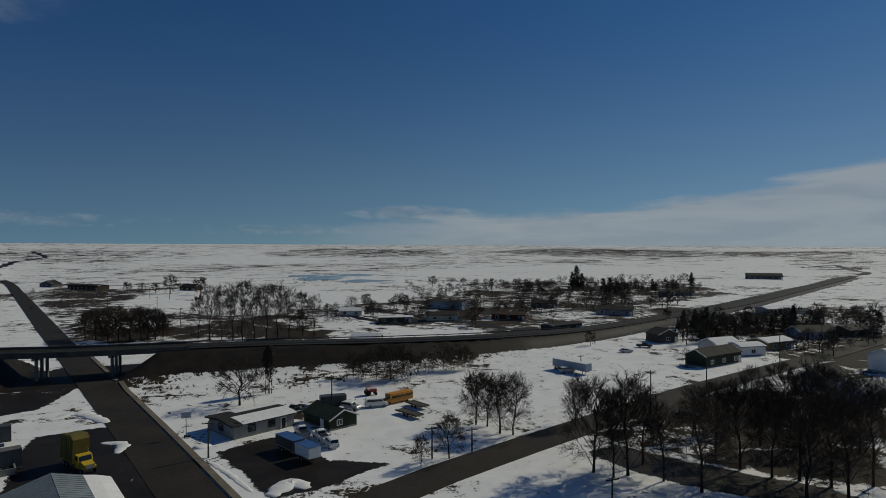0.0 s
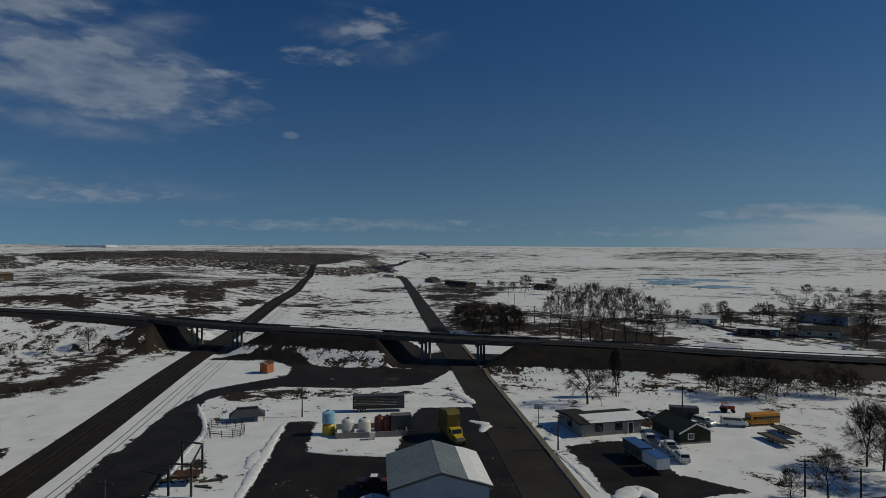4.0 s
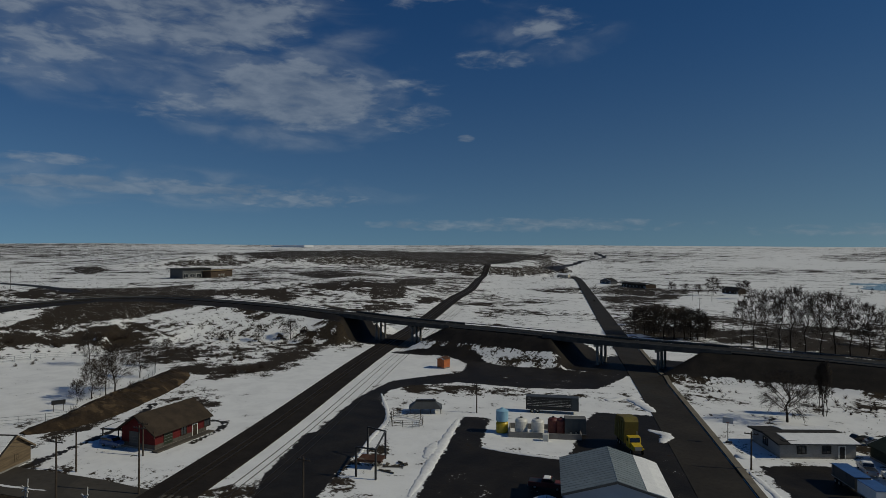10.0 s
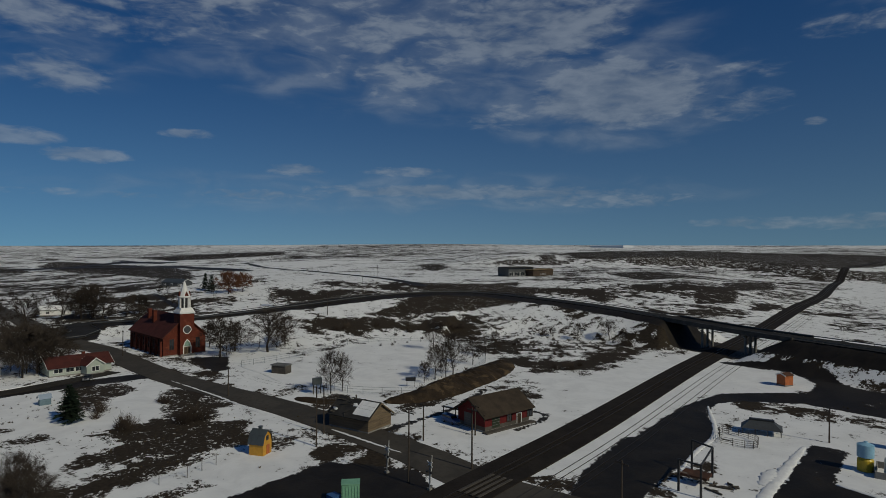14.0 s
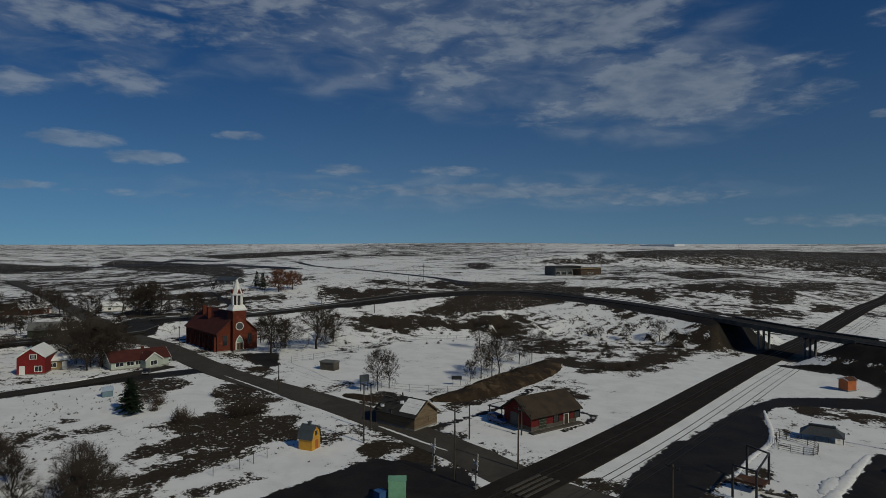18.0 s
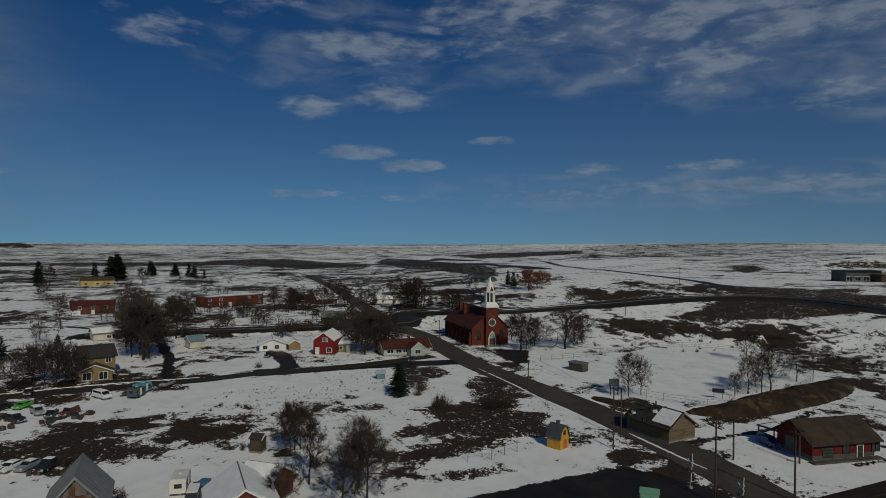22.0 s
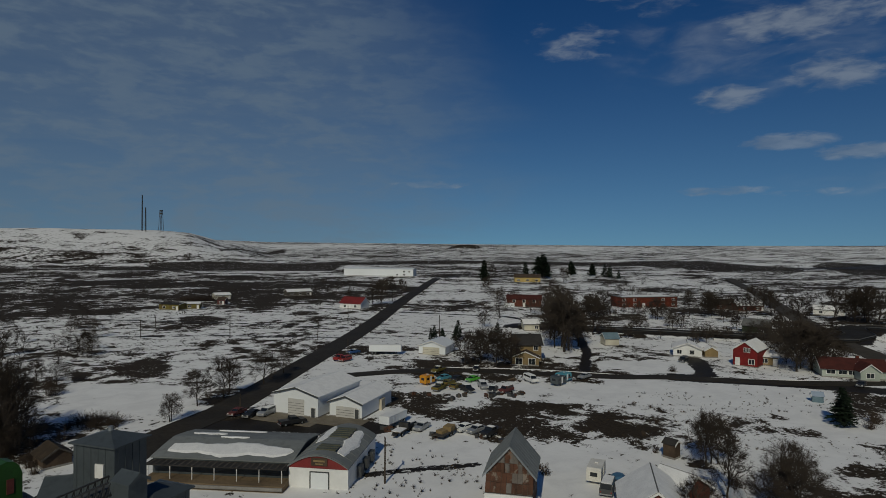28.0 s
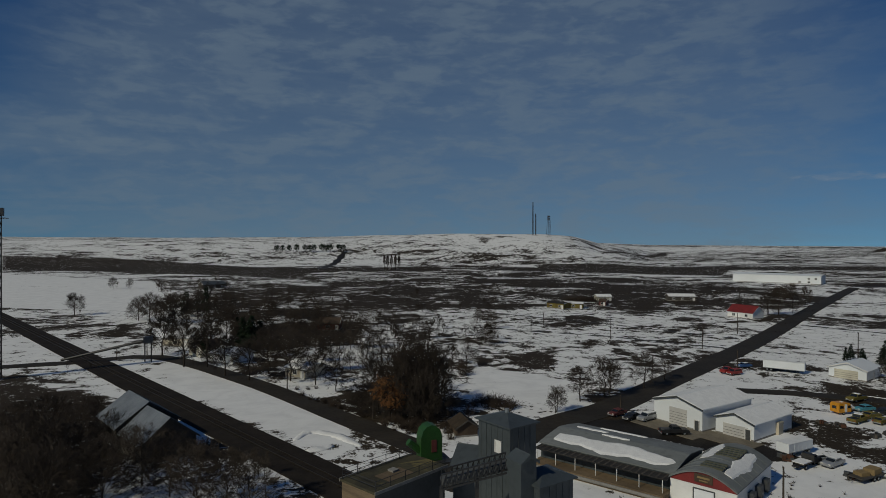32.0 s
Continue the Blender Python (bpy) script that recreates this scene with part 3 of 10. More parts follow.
YARDS += [
    [(-168.6, -97.8), (-172.2, -92.0), (-187.2, -70.2), (-201.1, -42.0), (-194.4, -37.2), (-178.1, -66.8), (-163.4, -87.3), (-159.7, -92.7)],
    [(-86.0, -19.0), (-91.5, -16.9), (-103.3, -3.1), (-111.3, 7.3), (-103.6, 21.4), (-93.6, 22.9), (-73.6, 15.2), (-76.0, -5.2)],
    [(-48.1, -129.7), (-63.1, -130.4), (-75.9, -101.5), (-65.6, -102.1), (-53.8, -115.9), (-32.7, -122.9), (-36.4, -132.9)],
]
YARDS += [
    [(-225.2, -34.0), (-226.8, -20.3), (-201.9, -17.8), (-199.6, -21.9)],
]
# thawed ground with weeds
WEEDS = [
    [(127.1, -172.1), (93.3, -175.9), (68.3, -161.3), (48.2, -129.3), (42.9, -103.4), (38.2, -76.7), (64.6, -79.1)],
    [(12.2, -156.8), (-3.5, -161.5), (-20.0, -151.2), (-15.1, -132.0), (-7.2, -122.7), (4.3, -133.6)],
    [(68.1, -278.2), (48.3, -306.3), (10.0, -304.0), (7.7, -235.5), (35.5, -225.0), (54.4, -238.8)],
    [(-93.9, -128.7), (-100.9, -117.3), (-87.2, -104.1), (-81.0, -110.9)],
    [(-176.7, -32.9), (-180.1, -21.0), (-143.6, -14.0), (-140.5, -7.4), (-126.6, -10.6), (-117.6, -17.4), (-120.3, -27.5), (-127.8, -29.2), (-134.4, -22.4), (-154.0, -28.7)],
    [(-100.7, -23.5), (-105.7, -14.6), (-104.1, -10.6), (-96.2, -20.6)],
    [(-95.5, -108.7), (-102.7, -103.0), (-103.4, -93.0), (-100.6, -75.5), (-95.7, -70.6), (-91.7, -80.1), (-86.6, -89.1), (-88.1, -100.3)],
]
WEEDS += [
    [(-137.4, 20.5), (-154.9, 30.4), (-189.3, 57.1), (-197.6, 71.1), (-183.9, 67.1), (-159.3, 48.0), (-143.6, 32.3)],
    [(-287.0, 34.9), (-327.1, 69.4), (-439.6, 144.6), (-424.1, 181.2), (-296.4, 116.2), (-291.4, 88.1), (-281.8, 47.1)],
]
WEEDS += [
    [(-157.5, 6.0), (-163.1, 12.2), (-147.3, 21.9), (-137.6, 19.2), (-138.9, 7.8)],
    [(-87.8, 172.2), (-67.2, 186.5), (18.0, 221.9), (17.8, 219.3), (-66.1, 183.2), (-84.0, 168.5)],
    [(-192.3, -61.1), (-187.2, -44.1), (-178.9, -38.3), (-150.6, -47.8)],
    [(-139.5, 111.8), (-105.6, 132.8), (-102.7, 129.1), (-131.8, 107.3)],
    [(-42.2, -213.3), (-63.7, -217.4), (-51.6, -179.1), (-39.1, -188.4)],
]
# the lots beside the church street and the scrap yard
WEEDS += [
    [(-137, -40), (-148.6, -27.1), (-144.1, -16.5), (-139.9, -10.6), (-121.4, -0.9), (-122.6, -9.2), (-125.4, -22.8), (-132.5, -33.6)],
    [(-103.9, -35.8), (-113.3, -31.8), (-120.4, -25.3), (-123.8, -17), (-120.8, -11.7), (-111.6, -19.1), (-105.8, -26.8), (-100.5, -33.1), (-95.7, -36.8)],
    [(-120.2, -38.6), (-127.4, -34.1), (-132, -26.7), (-126.5, -18.5), (-119.7, -28.2), (-116.6, -35)],
    [(-84.1, -112.8), (-93.6, -107.2), (-102.7, -99.1), (-101.6, -89), (-97, -70.1), (-93.7, -69.8), (-93.6, -80.9), (-90.6, -93), (-83.8, -101.9)],
    [(-88.6, -130.7), (-95, -130), (-93.7, -120.6), (-87.5, -116.8), (-82.2, -119.6)],
]
# dark strips of far fields, cliffs and far roads: line, half width
STRIPS = [
    ([(-178.0, 143.3), (-161.9, 152.8), (-150.9, 153.7), (-137.4, 149.2), (-127.4, 151.6)], 2.4),
    ([(-216.0, -167.6), (-193.3, -147.1), (-178.4, -134.1), (-152.7, -115.5)], 1.8),
    ([(-199.5, -107.8), (-186.6, -97.5), (-175.2, -89.2)], 2.4),
    ([(-201.6, -109.3), (-192.5, -99.8), (-173.5, -87.3)], 2.5),
    ([(-112.6, 18.9), (-123.5, 13.8), (-134.2, 28.9), (-141.9, 38.7), (-159.0, 51.8)], 1.0),
    ([(-136.0, 55.2), (-131.9, 58.1), (-126.2, 53.7), (-121.8, 46.4)], 0.7),
    ([(-37.8, -101.7), (-55.0, -85.5), (-60.0, -83.3), (-72.4, -77.4)], 0.9),
    ([(-668.4, 921.5), (-604.8, 810.4), (-613.1, 798.7), (-934.5, 1365.3), (-1033.8, 1635.5), (-1331.7, 2044.0)], 8),
    ([(-441.1, -538.8), (-507.8, -545.2)], 4),
    ([(91.4, -952.7), (79.8, -1323.2)], 7),
]
STRIPS += [
    ([(-453.7, 97.0), (-580.9, 64.1), (-831.2, -29.2), (-1071.1, -75.8)], 5),
    ([(-1160.0, -397.9), (-1050.9, -202.1), (-737.0, -52.1)], 14),
    ([(-1078.5, -384.8), (-1330.1, -313.8), (-1225.8, -218.5)], 20),
    ([(-661.2, -312.4), (-577.4, -253.7), (-402.1, -159.3), (-337.6, -119.5), (-270.0, -81.9)], 4),
    ([(620.6, 887.4), (742.8, 1145.7), (691.1, 1203.2)], 6),
    ([(-149.2, -232.7), (-107.0, -288.9), (-52.4, -349.1)], 1.5),
    ([(-140.9, -203.6), (-92.5, -249.7), (-42.2, -280.9)], 1.5),
    ([(-193.5, -287.4), (-232.3, -226.4), (-222.1, -155.0)], 2),
    ([(-349.9, -49.1), (-389.0, -64.7), (-451.4, -86.7)], 2),
    ([(-63.1, 392.7), (-4.9, 342.1), (53.0, 257.8)], 3),
    ([(-49.0, 343.9), (-21.2, 305.0), (76.1, 370.0), (190.4, 456.2)], 3),
]
# brush-covered bluffs, ploughed belts and thawed slopes: closed outlines
BRUSH = []
# bluff
BRUSH += [
    [(-1178, 553), (-1376, 764), (-1452, 1028), (-1225, 1230), (-1082, 1444), (-907, 1195), (-629, 678), (-774, 630), (-833, 496), (-874, 421)],
    [(-1030, 425), (-1090, 494), (-859, 392), (-879, 370)],
    [(-922, 190), (-901, 220), (-824, 216), (-667, 156), (-790, 167)],
]
# slope
BRUSH += [
    [(-400, 202), (-406, 218), (-362, 212), (-343, 187), (-367, 188)],
    [(-590, 322), (-671, 428), (-505, 358), (-462, 290)],
    [(-422, 252), (-425, 286), (-382, 257), (-390, 236)],
    [(-367, 264), (-428, 343), (-378, 314), (-324, 268), (-324, 238)],
    [(-466, 366), (-532, 485), (-421, 387), (-376, 301)],
    [(-333, 291), (-324, 304), (-298, 269), (-303, 255)],
    [(-312, 221), (-311, 240), (-285, 232), (-292, 210)],
]
# fields west
BRUSH += [
    [(-1249, -441), (-1474, -488), (-1321, -354), (-959, -162), (-768, -109), (-562, -77), (-609, -103), (-788, -190), (-955, -299)],
    [(-1026, -684), (-1189, -688), (-1284, -664), (-1199, -536), (-1164, -416), (-957, -342), (-893, -438), (-974, -598)],
    [(-1529, -341), (-1841, -245), (-2152, -12), (-1628, -2), (-1377, -158), (-1287, -218)],
    [(-484, 87), (-470, 110), (-456, 149), (-467, 179), (-439, 171), (-426, 148), (-336, 94), (-443, 88)],
]
# fields south
BRUSH += [
    [(-284, -1103), (-370, -1100), (-579, -1018), (-938, -964), (-823, -846), (-536, -905), (-426, -735), (-306, -826), (-140, -934), (-159, -1057), (-258, -1028)],
    [(-143, -787), (-174, -810), (-217, -796), (-204, -747), (-150, -718)],
    [(-99, -661), (-175, -609), (-288, -486), (-267, -451), (-187, -505), (-94, -624)],
    [(-141, -300), (-160, -318), (-166, -306), (-158, -289)],
    [(-173, -417), (-202, -436), (-198, -409), (-159, -343), (-147, -353)],
    [(-96, -323), (-108, -328), (-117, -308), (-107, -289), (-88, -295)],
]
# hill bluff
BRUSH += [
    [(-479, -1326), (-1028, -2130), (-836, -1732), (-450, -1246)],
    [(-907, -933), (-1075, -741), (-1288, -733), (-1089, -506), (-868, -465), (-1022, -605), (-810, -833)],
]
# fields east
BRUSH += [
    [(687, -1186), (476, -1148), (377, -1139), (263, -1074), (110, -963), (-101, -1030), (-86, -872), (89, -846), (90, -731), (184, -753), (302, -808), (429, -907), (530, -915)],
]
# patchy thawed ground: outline and amount
PATCHY = []
# village
PATCHY += [
    ([(5, 410), (34, 675), (142, 690), (262, 628), (236, 499), (133, 386), (74, 283), (28, 244), (13, 316)], 0.42),
    ([(124, 326), (266, 399), (244, 334), (164, 225), (122, 204), (97, 226)], 0.38),
    ([(30, 125), (79, 164), (184, 252), (71, 97), (51, 105), (36, 119)], 0.47),
    ([(-344, 528), (-424, 710), (-352, 647), (-251, 522), (-183, 349), (-167, 279), (-222, 350)], 0.42),
    ([(-147, 246), (-199, 349), (-158, 363), (-68, 345), (-42, 258), (-109, 251)], 0.42),
]
# far ridges
PATCHY += [
    ([(644, 1179), (1018, 1772), (1252, 1877), (1058, 1450), (709, 972), (635, 1023)], 0.40),
    ([(-641, 2156), (-530, 2693), (11, 2650), (16, 2001), (-272, 1696), (-456, 1691)], 0.38),
    ([(118, 2368), (494, 2919), (1020, 2339), (758, 1776), (374, 1818)], 0.36),
]
# west slope
PATCHY += [
    ([(-440, 152), (-816, 408), (-644, 647), (-569, 614), (-275, 257), (-328, 195)], 0.34),
    ([(-263, 91), (-251, 114), (-222, 137), (-206, 130), (-176, 88), (-174, 73), (-193, 67)], 0.37),
    ([(-174, 152), (-159, 160), (-119, 173), (-112, 160), (-152, 142)], 0.40),
    ([(-136, 109), (-127, 119), (-92, 140), (-88, 136), (-128, 104)], 0.42),
    ([(-280, 0), (-287, 32), (-283, 69), (-256, 114), (-215, 92), (-259, 63), (-261, 30), (-255, 2)], 0.37),
]
# south
PATCHY += [
    ([(-122.2, -84), (-134.7, -76.8), (-106.5, -60.6), (-99.6, -64.2), (-106.1, -74.8)], 0.33),
    ([(-286, -1329), (-338, -1349), (-417, -1447), (-600, -1880), (-646, -1830), (-647, -1709), (-454, -1289), (-348, -1276)], 0.44),
    ([(-840, -560), (-904, -364), (-538, -120), (-500, -84), (-376, -91), (-615, -302), (-704, -469)], 0.33),
    ([(-468, -312), (-478, -192), (-359, -48), (-251, -78), (-249, -166)], 0.34),
    ([(-135, -902), (-385, -650), (-121, -221), (-82, -221), (-43, -289)], 0.31),
    ([(279, -748), (-78, -794), (-32, -325), (17, -250), (96, -333)], 0.39),
    ([(-78, -794), (-396, -722), (-74, -244), (-26, -263)], 0.31),
]
# unbroken snow: fields and lots
CLEAN = [
    [(-191.7, -10.8), (-202.6, 0.3), (-239.2, 22.1), (-242.6, 47.4), (-227.3, 61.8), (-198.4, 63.2), (-165.5, 40.3), (-163.8, 18.3), (-176.5, 3.5)],
    [(-133.5, 56.8), (-156.9, 70.7), (-172.6, 95.4), (-200.9, 147.2), (-192.4, 146.2), (-148.8, 88.5), (-122.6, 56.5)],
    [(68.1, -206.1), (52.5, -200.2), (25.8, -163.8), (4.3, -133.6), (12.2, -117.5), (30.7, -140.2), (50.6, -165.9), (68.6, -192.7)],
    [(-23.0, -152.9), (-34.0, -148.1), (-46.6, -145.5), (-53.3, -160.2), (-49.5, -171.6), (-28.6, -190.6)],
    [(462.1, -798.0), (212.2, -625.7), (135.5, -363.3), (222.5, -384.2)],
    [(-168.4, 72.6), (-156.5, 93.5), (-145.8, 86.5), (-120.8, 52.1)],
    [(-26.7, 181.6), (-16.7, 180.0), (-2.0, 139.4), (-5.3, 126.2), (-16.1, 123.0), (-19.7, 141.9)],
]
CLEAN += [
    [(-175.2, 588.9), (-35.4, 511.8), (-29.9, 432.2), (-81.5, 413.0), (-145.5, 460.7)],
    [(-61.5, -94.4), (-72.5, -90.1), (-78.8, -81.4), (-86.2, -79.9), (-73.8, -68.3), (-60.7, -64.9), (-48.4, -74.1)],
    [(-98.5, -127.0), (-107.4, -110.8), (-114.8, -95.0), (-133.5, -83.3), (-155.7, -57.8), (-176.9, -41.3), (-195.7, -45.8), (-159.9, -82.0), (-121.3, -120.7), (-104.7, -130.0)],
    [(-85.8, -73.6), (-89.7, -67.5), (-79.0, -58.3), (-72.1, -61.8)],
    [(-167.4, -121.1), (-192.7, -101.7), (-174.4, -92.0), (-156.1, -112.9)],
    [(-147.5, -106.6), (-161.5, -85.2), (-181.3, -53.0), (-167.3, -45.6), (-141.8, -65.1), (-136.0, -94.8)],
]
CLEAN += [
    [(-151.8, 117.4), (-168.0, 132.5), (-172.4, 147.0), (-159.4, 150.4), (-148.9, 150.4), (-142.7, 140.4), (-139.7, 130.5), (-142.1, 123.6)],
    [(-164, -75), (-175, -67.7), (-181.7, -51.1), (-193, -39.5), (-160.7, -24.8), (-146, -18), (-150, -30), (-137.7, -44.6)],
    [(-117.6, -10.9), (-119.3, 2.7), (-111.0, 5.8), (-103.3, -3.1), (-94.1, -16.5), (-90.7, -20.7), (-94.7, -21.6), (-103.7, -10.3), (-112.7, -10.9)],
    [(-115.9, -26.5), (-114.0, -16.9), (-122.9, -10.8), (-108.2, -11.0), (-107.3, -14.8), (-102.3, -23.8)],
    [(-101.7, 43.8), (-121.6, 69.3), (-152.2, 109), (-190.6, 155.7), (-170.6, 136.2), (-122, 79.3), (-111.6, 64.8), (-95.1, 48.3)],
]
# thawed belts: azimuths, ranges, amount
BELTS = [(112, 160, 1000, 1230, 0.38), (178, 222, 860, 1050, 0.40)]
# how far the snow has thawed: centre, radius, amount
MELTS = [
    ((-410.4, 288.1), 230, 0.30), ((-825.7, 432.9), 300, 0.28), ((-810.1, 551.6), 330, 0.27), ((-267.4, 117.5), 60, 0.31), ((-248.5, 130.4), 60, 0.29), ((-656.8, 459.0), 260, 0.30), ((-611.4, -179.4), 170, 0.37), ((-54.6, -217.7), 70, 0.34), ((-116.0, -225.3), 90, 0.30),
    ((-795.2, 308.9), 330, 0.27), ((-422.3, 61.1), 110, 0.36), ((-810.1, 551.6), 300, 0.27), ((-255.5, 0.3), 50, 0.22),
    ((-246.1, 93.4), 60, 0.31), ((-156.8, -544.3), 330, 0.46), ((-547.2, -656.3), 300, 0.38), ((-32.5, -426.1), 140, 0.46), ((-66.6, -875.4), 400, 0.41),
]
MELTS += [
    ((-916.6, -344.4), 400, 0.34), ((-132.2, 160.1), 30, 0.41), ((-122.8, -69.5), 35, 0.28), ((-135.4, -59.5), 30, 0.22), ((-59.7, -82.8), 22, 0.22),
    ((1204.4, 1940.4), 600, 0.32), ((-129.7, 1878.7), 700, 0.27), ((-234.0, 273.1), 90, 0.26), ((-245.0, 124.4), 60, 0.30), ((-27.3, 196.2), 60, 0.19),
    ((-373.3, -93.3), 90, 0.30), ((92.8, -481.3), 110, 0.46), ((26.5, 389.2), 150, 0.42), ((146.9, 337.0), 110, 0.40), ((149.9, 252.9), 70, 0.44), ((80.1, 427.6), 130, 0.42), ((-114.5, -74.2), 18, 0.42), ((-324.0, 526.2), 120, 0.36), ((-90.0, 276.8), 60, 0.42), ((-138.6, 278.3), 45, 0.45), ((-283.4, -202.9), 80, 0.34), ((-201.8, -197.2), 60, 0.27),
]


# road lines and half widths
ROADS = [
    ([(-26.6, 79.1), (-69.9, 138.5), (-161.2, 261.7), (-490.1, 706.6), (-515.5, 724.6)], 4.5),
    ([(-73.9, 48.0), (-94.4, 30.9), (-110.4, 23.8), (-149.6, 0.3), (-194.0, -33.8), (-253.0, -67.8), (-264.6, -81.5), (-367.0, -137.6), (-534.7, -232.0), (-702.8, -332.1)], 4.8),
    ([(-205.7, -51.2), (-184.2, -68.9), (-163.9, -94.1), (-151.6, -104.2), (-118.9, -142.3), (-91.2, -153.7)], 2.8),
    ([(-7.5, -96.6), (-33.6, -126.2), (-51.2, -138.1), (-80.5, -166.3), (-149.1, -232.6), (-264.6, -354.7), (-431.5, -527.1)], 4.3),
    ([(-8.7, -112.5), (6.8, -133.8), (36.7, -174.7), (74.6, -214.5), (97.6, -206.4), (116.2, -200.6), (124.7, -189.0)], 3.2),
    ([(-15.8, 79.7), (-6.7, 95.8), (8.5, 110.9), (26.0, 126.6), (68.2, 163.6), (131.1, 211.3), (183.8, 251.9), (271.9, 319.1)], 4.2),
]


def inside_out(x, y, poly):
    """Signed distance to a closed outline, positive inside."""
    d, _ = near_line(x, y, list(poly) + [poly[0]])
    hit = np.zeros(np.shape(x), bool)
    n = len(poly)
    for i in range(n):
        (ax, ay), (bx, by) = poly[i], poly[(i + 1) % n]
        if ay == by:
            continue
        cond = (ay > y) != (by > y)
        hit ^= cond & (x < (bx - ax) * (y - ay) / (by - ay) + ax)
    return np.where(hit, d, -d)


def build_ground():
    na, nr = 1000, 400
    rings = np.concatenate([[0.5, 10, 20], np.geomspace(30, 4900, nr)])
    ang = np.arange(na) * 2 * math.pi / na
    rr, aa = np.meshgrid(rings, ang, indexing="ij")
    x, y = (-np.sin(aa) * rr).ravel(), (np.cos(aa) * rr).ravel()
    z = ground_z(x, y)
    r = np.hypot(x, y)
    # low drifts and hummocks off the roads and buildings
    z = z + 0.10 * rough(x, y, 5.3) * smooth(r, 120, 300)
    for line, half in ROADS:
        z = z - (0.02 + 0.0008 * np.clip(r - 120, 0, None)) * (1 - smooth(near_line(x, y, line)[0], half - 0.2, half + 0.7 + 0.012 * r))
    i, j = np.meshgrid(np.arange(len(rings) - 1), np.arange(na), indexing="ij")
    a, b = (i * na + j).ravel(), (i * na + (j + 1) % na).ravel()
    faces = np.stack([a, b, b + na, a + na], 1)
    me = bpy.data.meshes.new("ground")
    me.from_pydata(np.stack([x, y, z], 1).tolist(), [], faces.tolist() + [list(range(na - 1, -1, -1))])
    me.polygons.foreach_set("use_smooth", np.ones(len(faces) + 1, bool))
    yard = np.full(x.shape, -9.0)
    for poly in YARDS:
        yard = np.maximum(yard, inside_out(x, y, poly))
    for line, half in STRIPS:
        yard = np.maximum(yard, half - near_line(x, y, line)[0])
    weed = np.full(x.shape, -9.0)
    for poly in WEEDS:
        weed = np.maximum(weed, inside_out(x, y, poly))
    steep = bank(x, y) - base_z(x, y)
    near = r < 900
    crest, s_at = near_line(x, y, HIGHWAY)
    tall = np.interp(s_at, range(len(HIGHWAY)), [p[2] for p in HIGHWAY])
    # the bank: bare and dark east of the railway, only its crown west of it
    steep = np.where(near, steep, -2.0)
    yard = np.maximum(yard, np.where((x > -121.0) & near, np.clip(np.where(x > 40, 13.0, 7.0 + 1.25 * tall) - crest, -4, 3), -9))
    for a, b in SPANS:
        mx, my, half = (a[0] + b[0]) / 2, (a[1] + b[1]) / 2, math.dist(a, b) / 2
        weed = np.maximum(weed, np.where(crest < 13, np.clip(half + 1 - np.hypot(x - mx, y - my), -4, 3), -9))
    mid = (x > -215.0) & (x <= -121.0)
    weed = np.maximum(weed, np.where(mid & near, np.clip((7.5 + 0.8 * tall - crest) * 0.8, -6, 6), -9))
    yard = np.maximum(yard, np.where(mid & near, np.clip(7.0 + 0.75 * tall - crest, -4, 3), -9))
    west = (x <= -215.0)
    yard = np.maximum(yard, np.where(west & near, np.clip(np.interp(tall, [0, 6, 12], [8.5, 9.0, 12.0]) - crest, -4, 3), -9))
    weed = np.maximum(weed, np.where(west & near, np.clip((7.5 + 0.15 * tall - crest) * 0.8, -6, 3), -9))
    for poly in BRUSH:
        d = inside_out(x, y, poly) * 350 / (r + 50)
        weed = np.maximum(weed, np.where(d > -6, np.minimum(d * 1.6 - 0.4, 3.4), -9))
    melt = np.full(x.shape, 0.19)
    az = np.degrees(np.arctan2(-x, y)) % 360
    az = np.where(az > 285, az - 360, az)
    melt = melt + 0.09 * smooth(az, 88, 100) * (1 - smooth(az, 205, 215)) * smooth(r, 95, 130)
    for (cx, cy), rad, amount in MELTS:
        melt = np.maximum(melt, amount * (1 - smooth(np.hypot(x - cx, y - cy), rad * 0.45, rad)))
    melt = np.maximum(melt, np.interp(az, [-40, 30, 50, 120, 215, 260], [0.22, 0.22, 0.25, 0.30, 0.31, 0.22]) * smooth(r, 600, 1200))
    for poly, amount in PATCHY:
        melt = np.maximum(melt, amount * smooth(inside_out(x, y, poly), -0.03 * r, 0.02 * r))
    # broad far patches, wider the farther the land lies
    wide = 0.5 * rough(x + 300 * rough(x, y, 260), y, 95) * (1 - smooth(r, 1500, 2400)) + 0.8 * rough(x + 700 * rough(y, x, 800), y + 500 * rough(x, y, 600), 330)
    melt = melt + 0.17 * wide * smooth(r, 650, 1100)
    melt = np.where(near & (steep > 0.3), np.maximum(melt, np.where(x > -121.0, 0.31, 0.25)), melt)
    melt = np.maximum(melt, 0.62 * (1 - smooth(np.hypot(x - 0.75 * -2307.6, y - 0.75 * -2562.9), 50, 110)))
    for poly in CLEAN:
        melt = melt * (1 - smooth(inside_out(x, y, poly), -3.0, 4.0)) - 0.35 * smooth(inside_out(x, y, poly), -1.0, 5.0)
    # wide dark belts of thawed fields, and the white crown of the hill
    for a0, a1, r0, r1, amount in BELTS:
        wnd = smooth(az, a0, a0 + 4) * (1 - smooth(az, a1 - 4, a1)) * smooth(r + 40 * rough(x, y, 110), r0, r0 + 90) * (1 - smooth(r + 60 * rough(x, y, 150), r1, r1 + 120))
        melt = np.maximum(melt, amount * wnd)
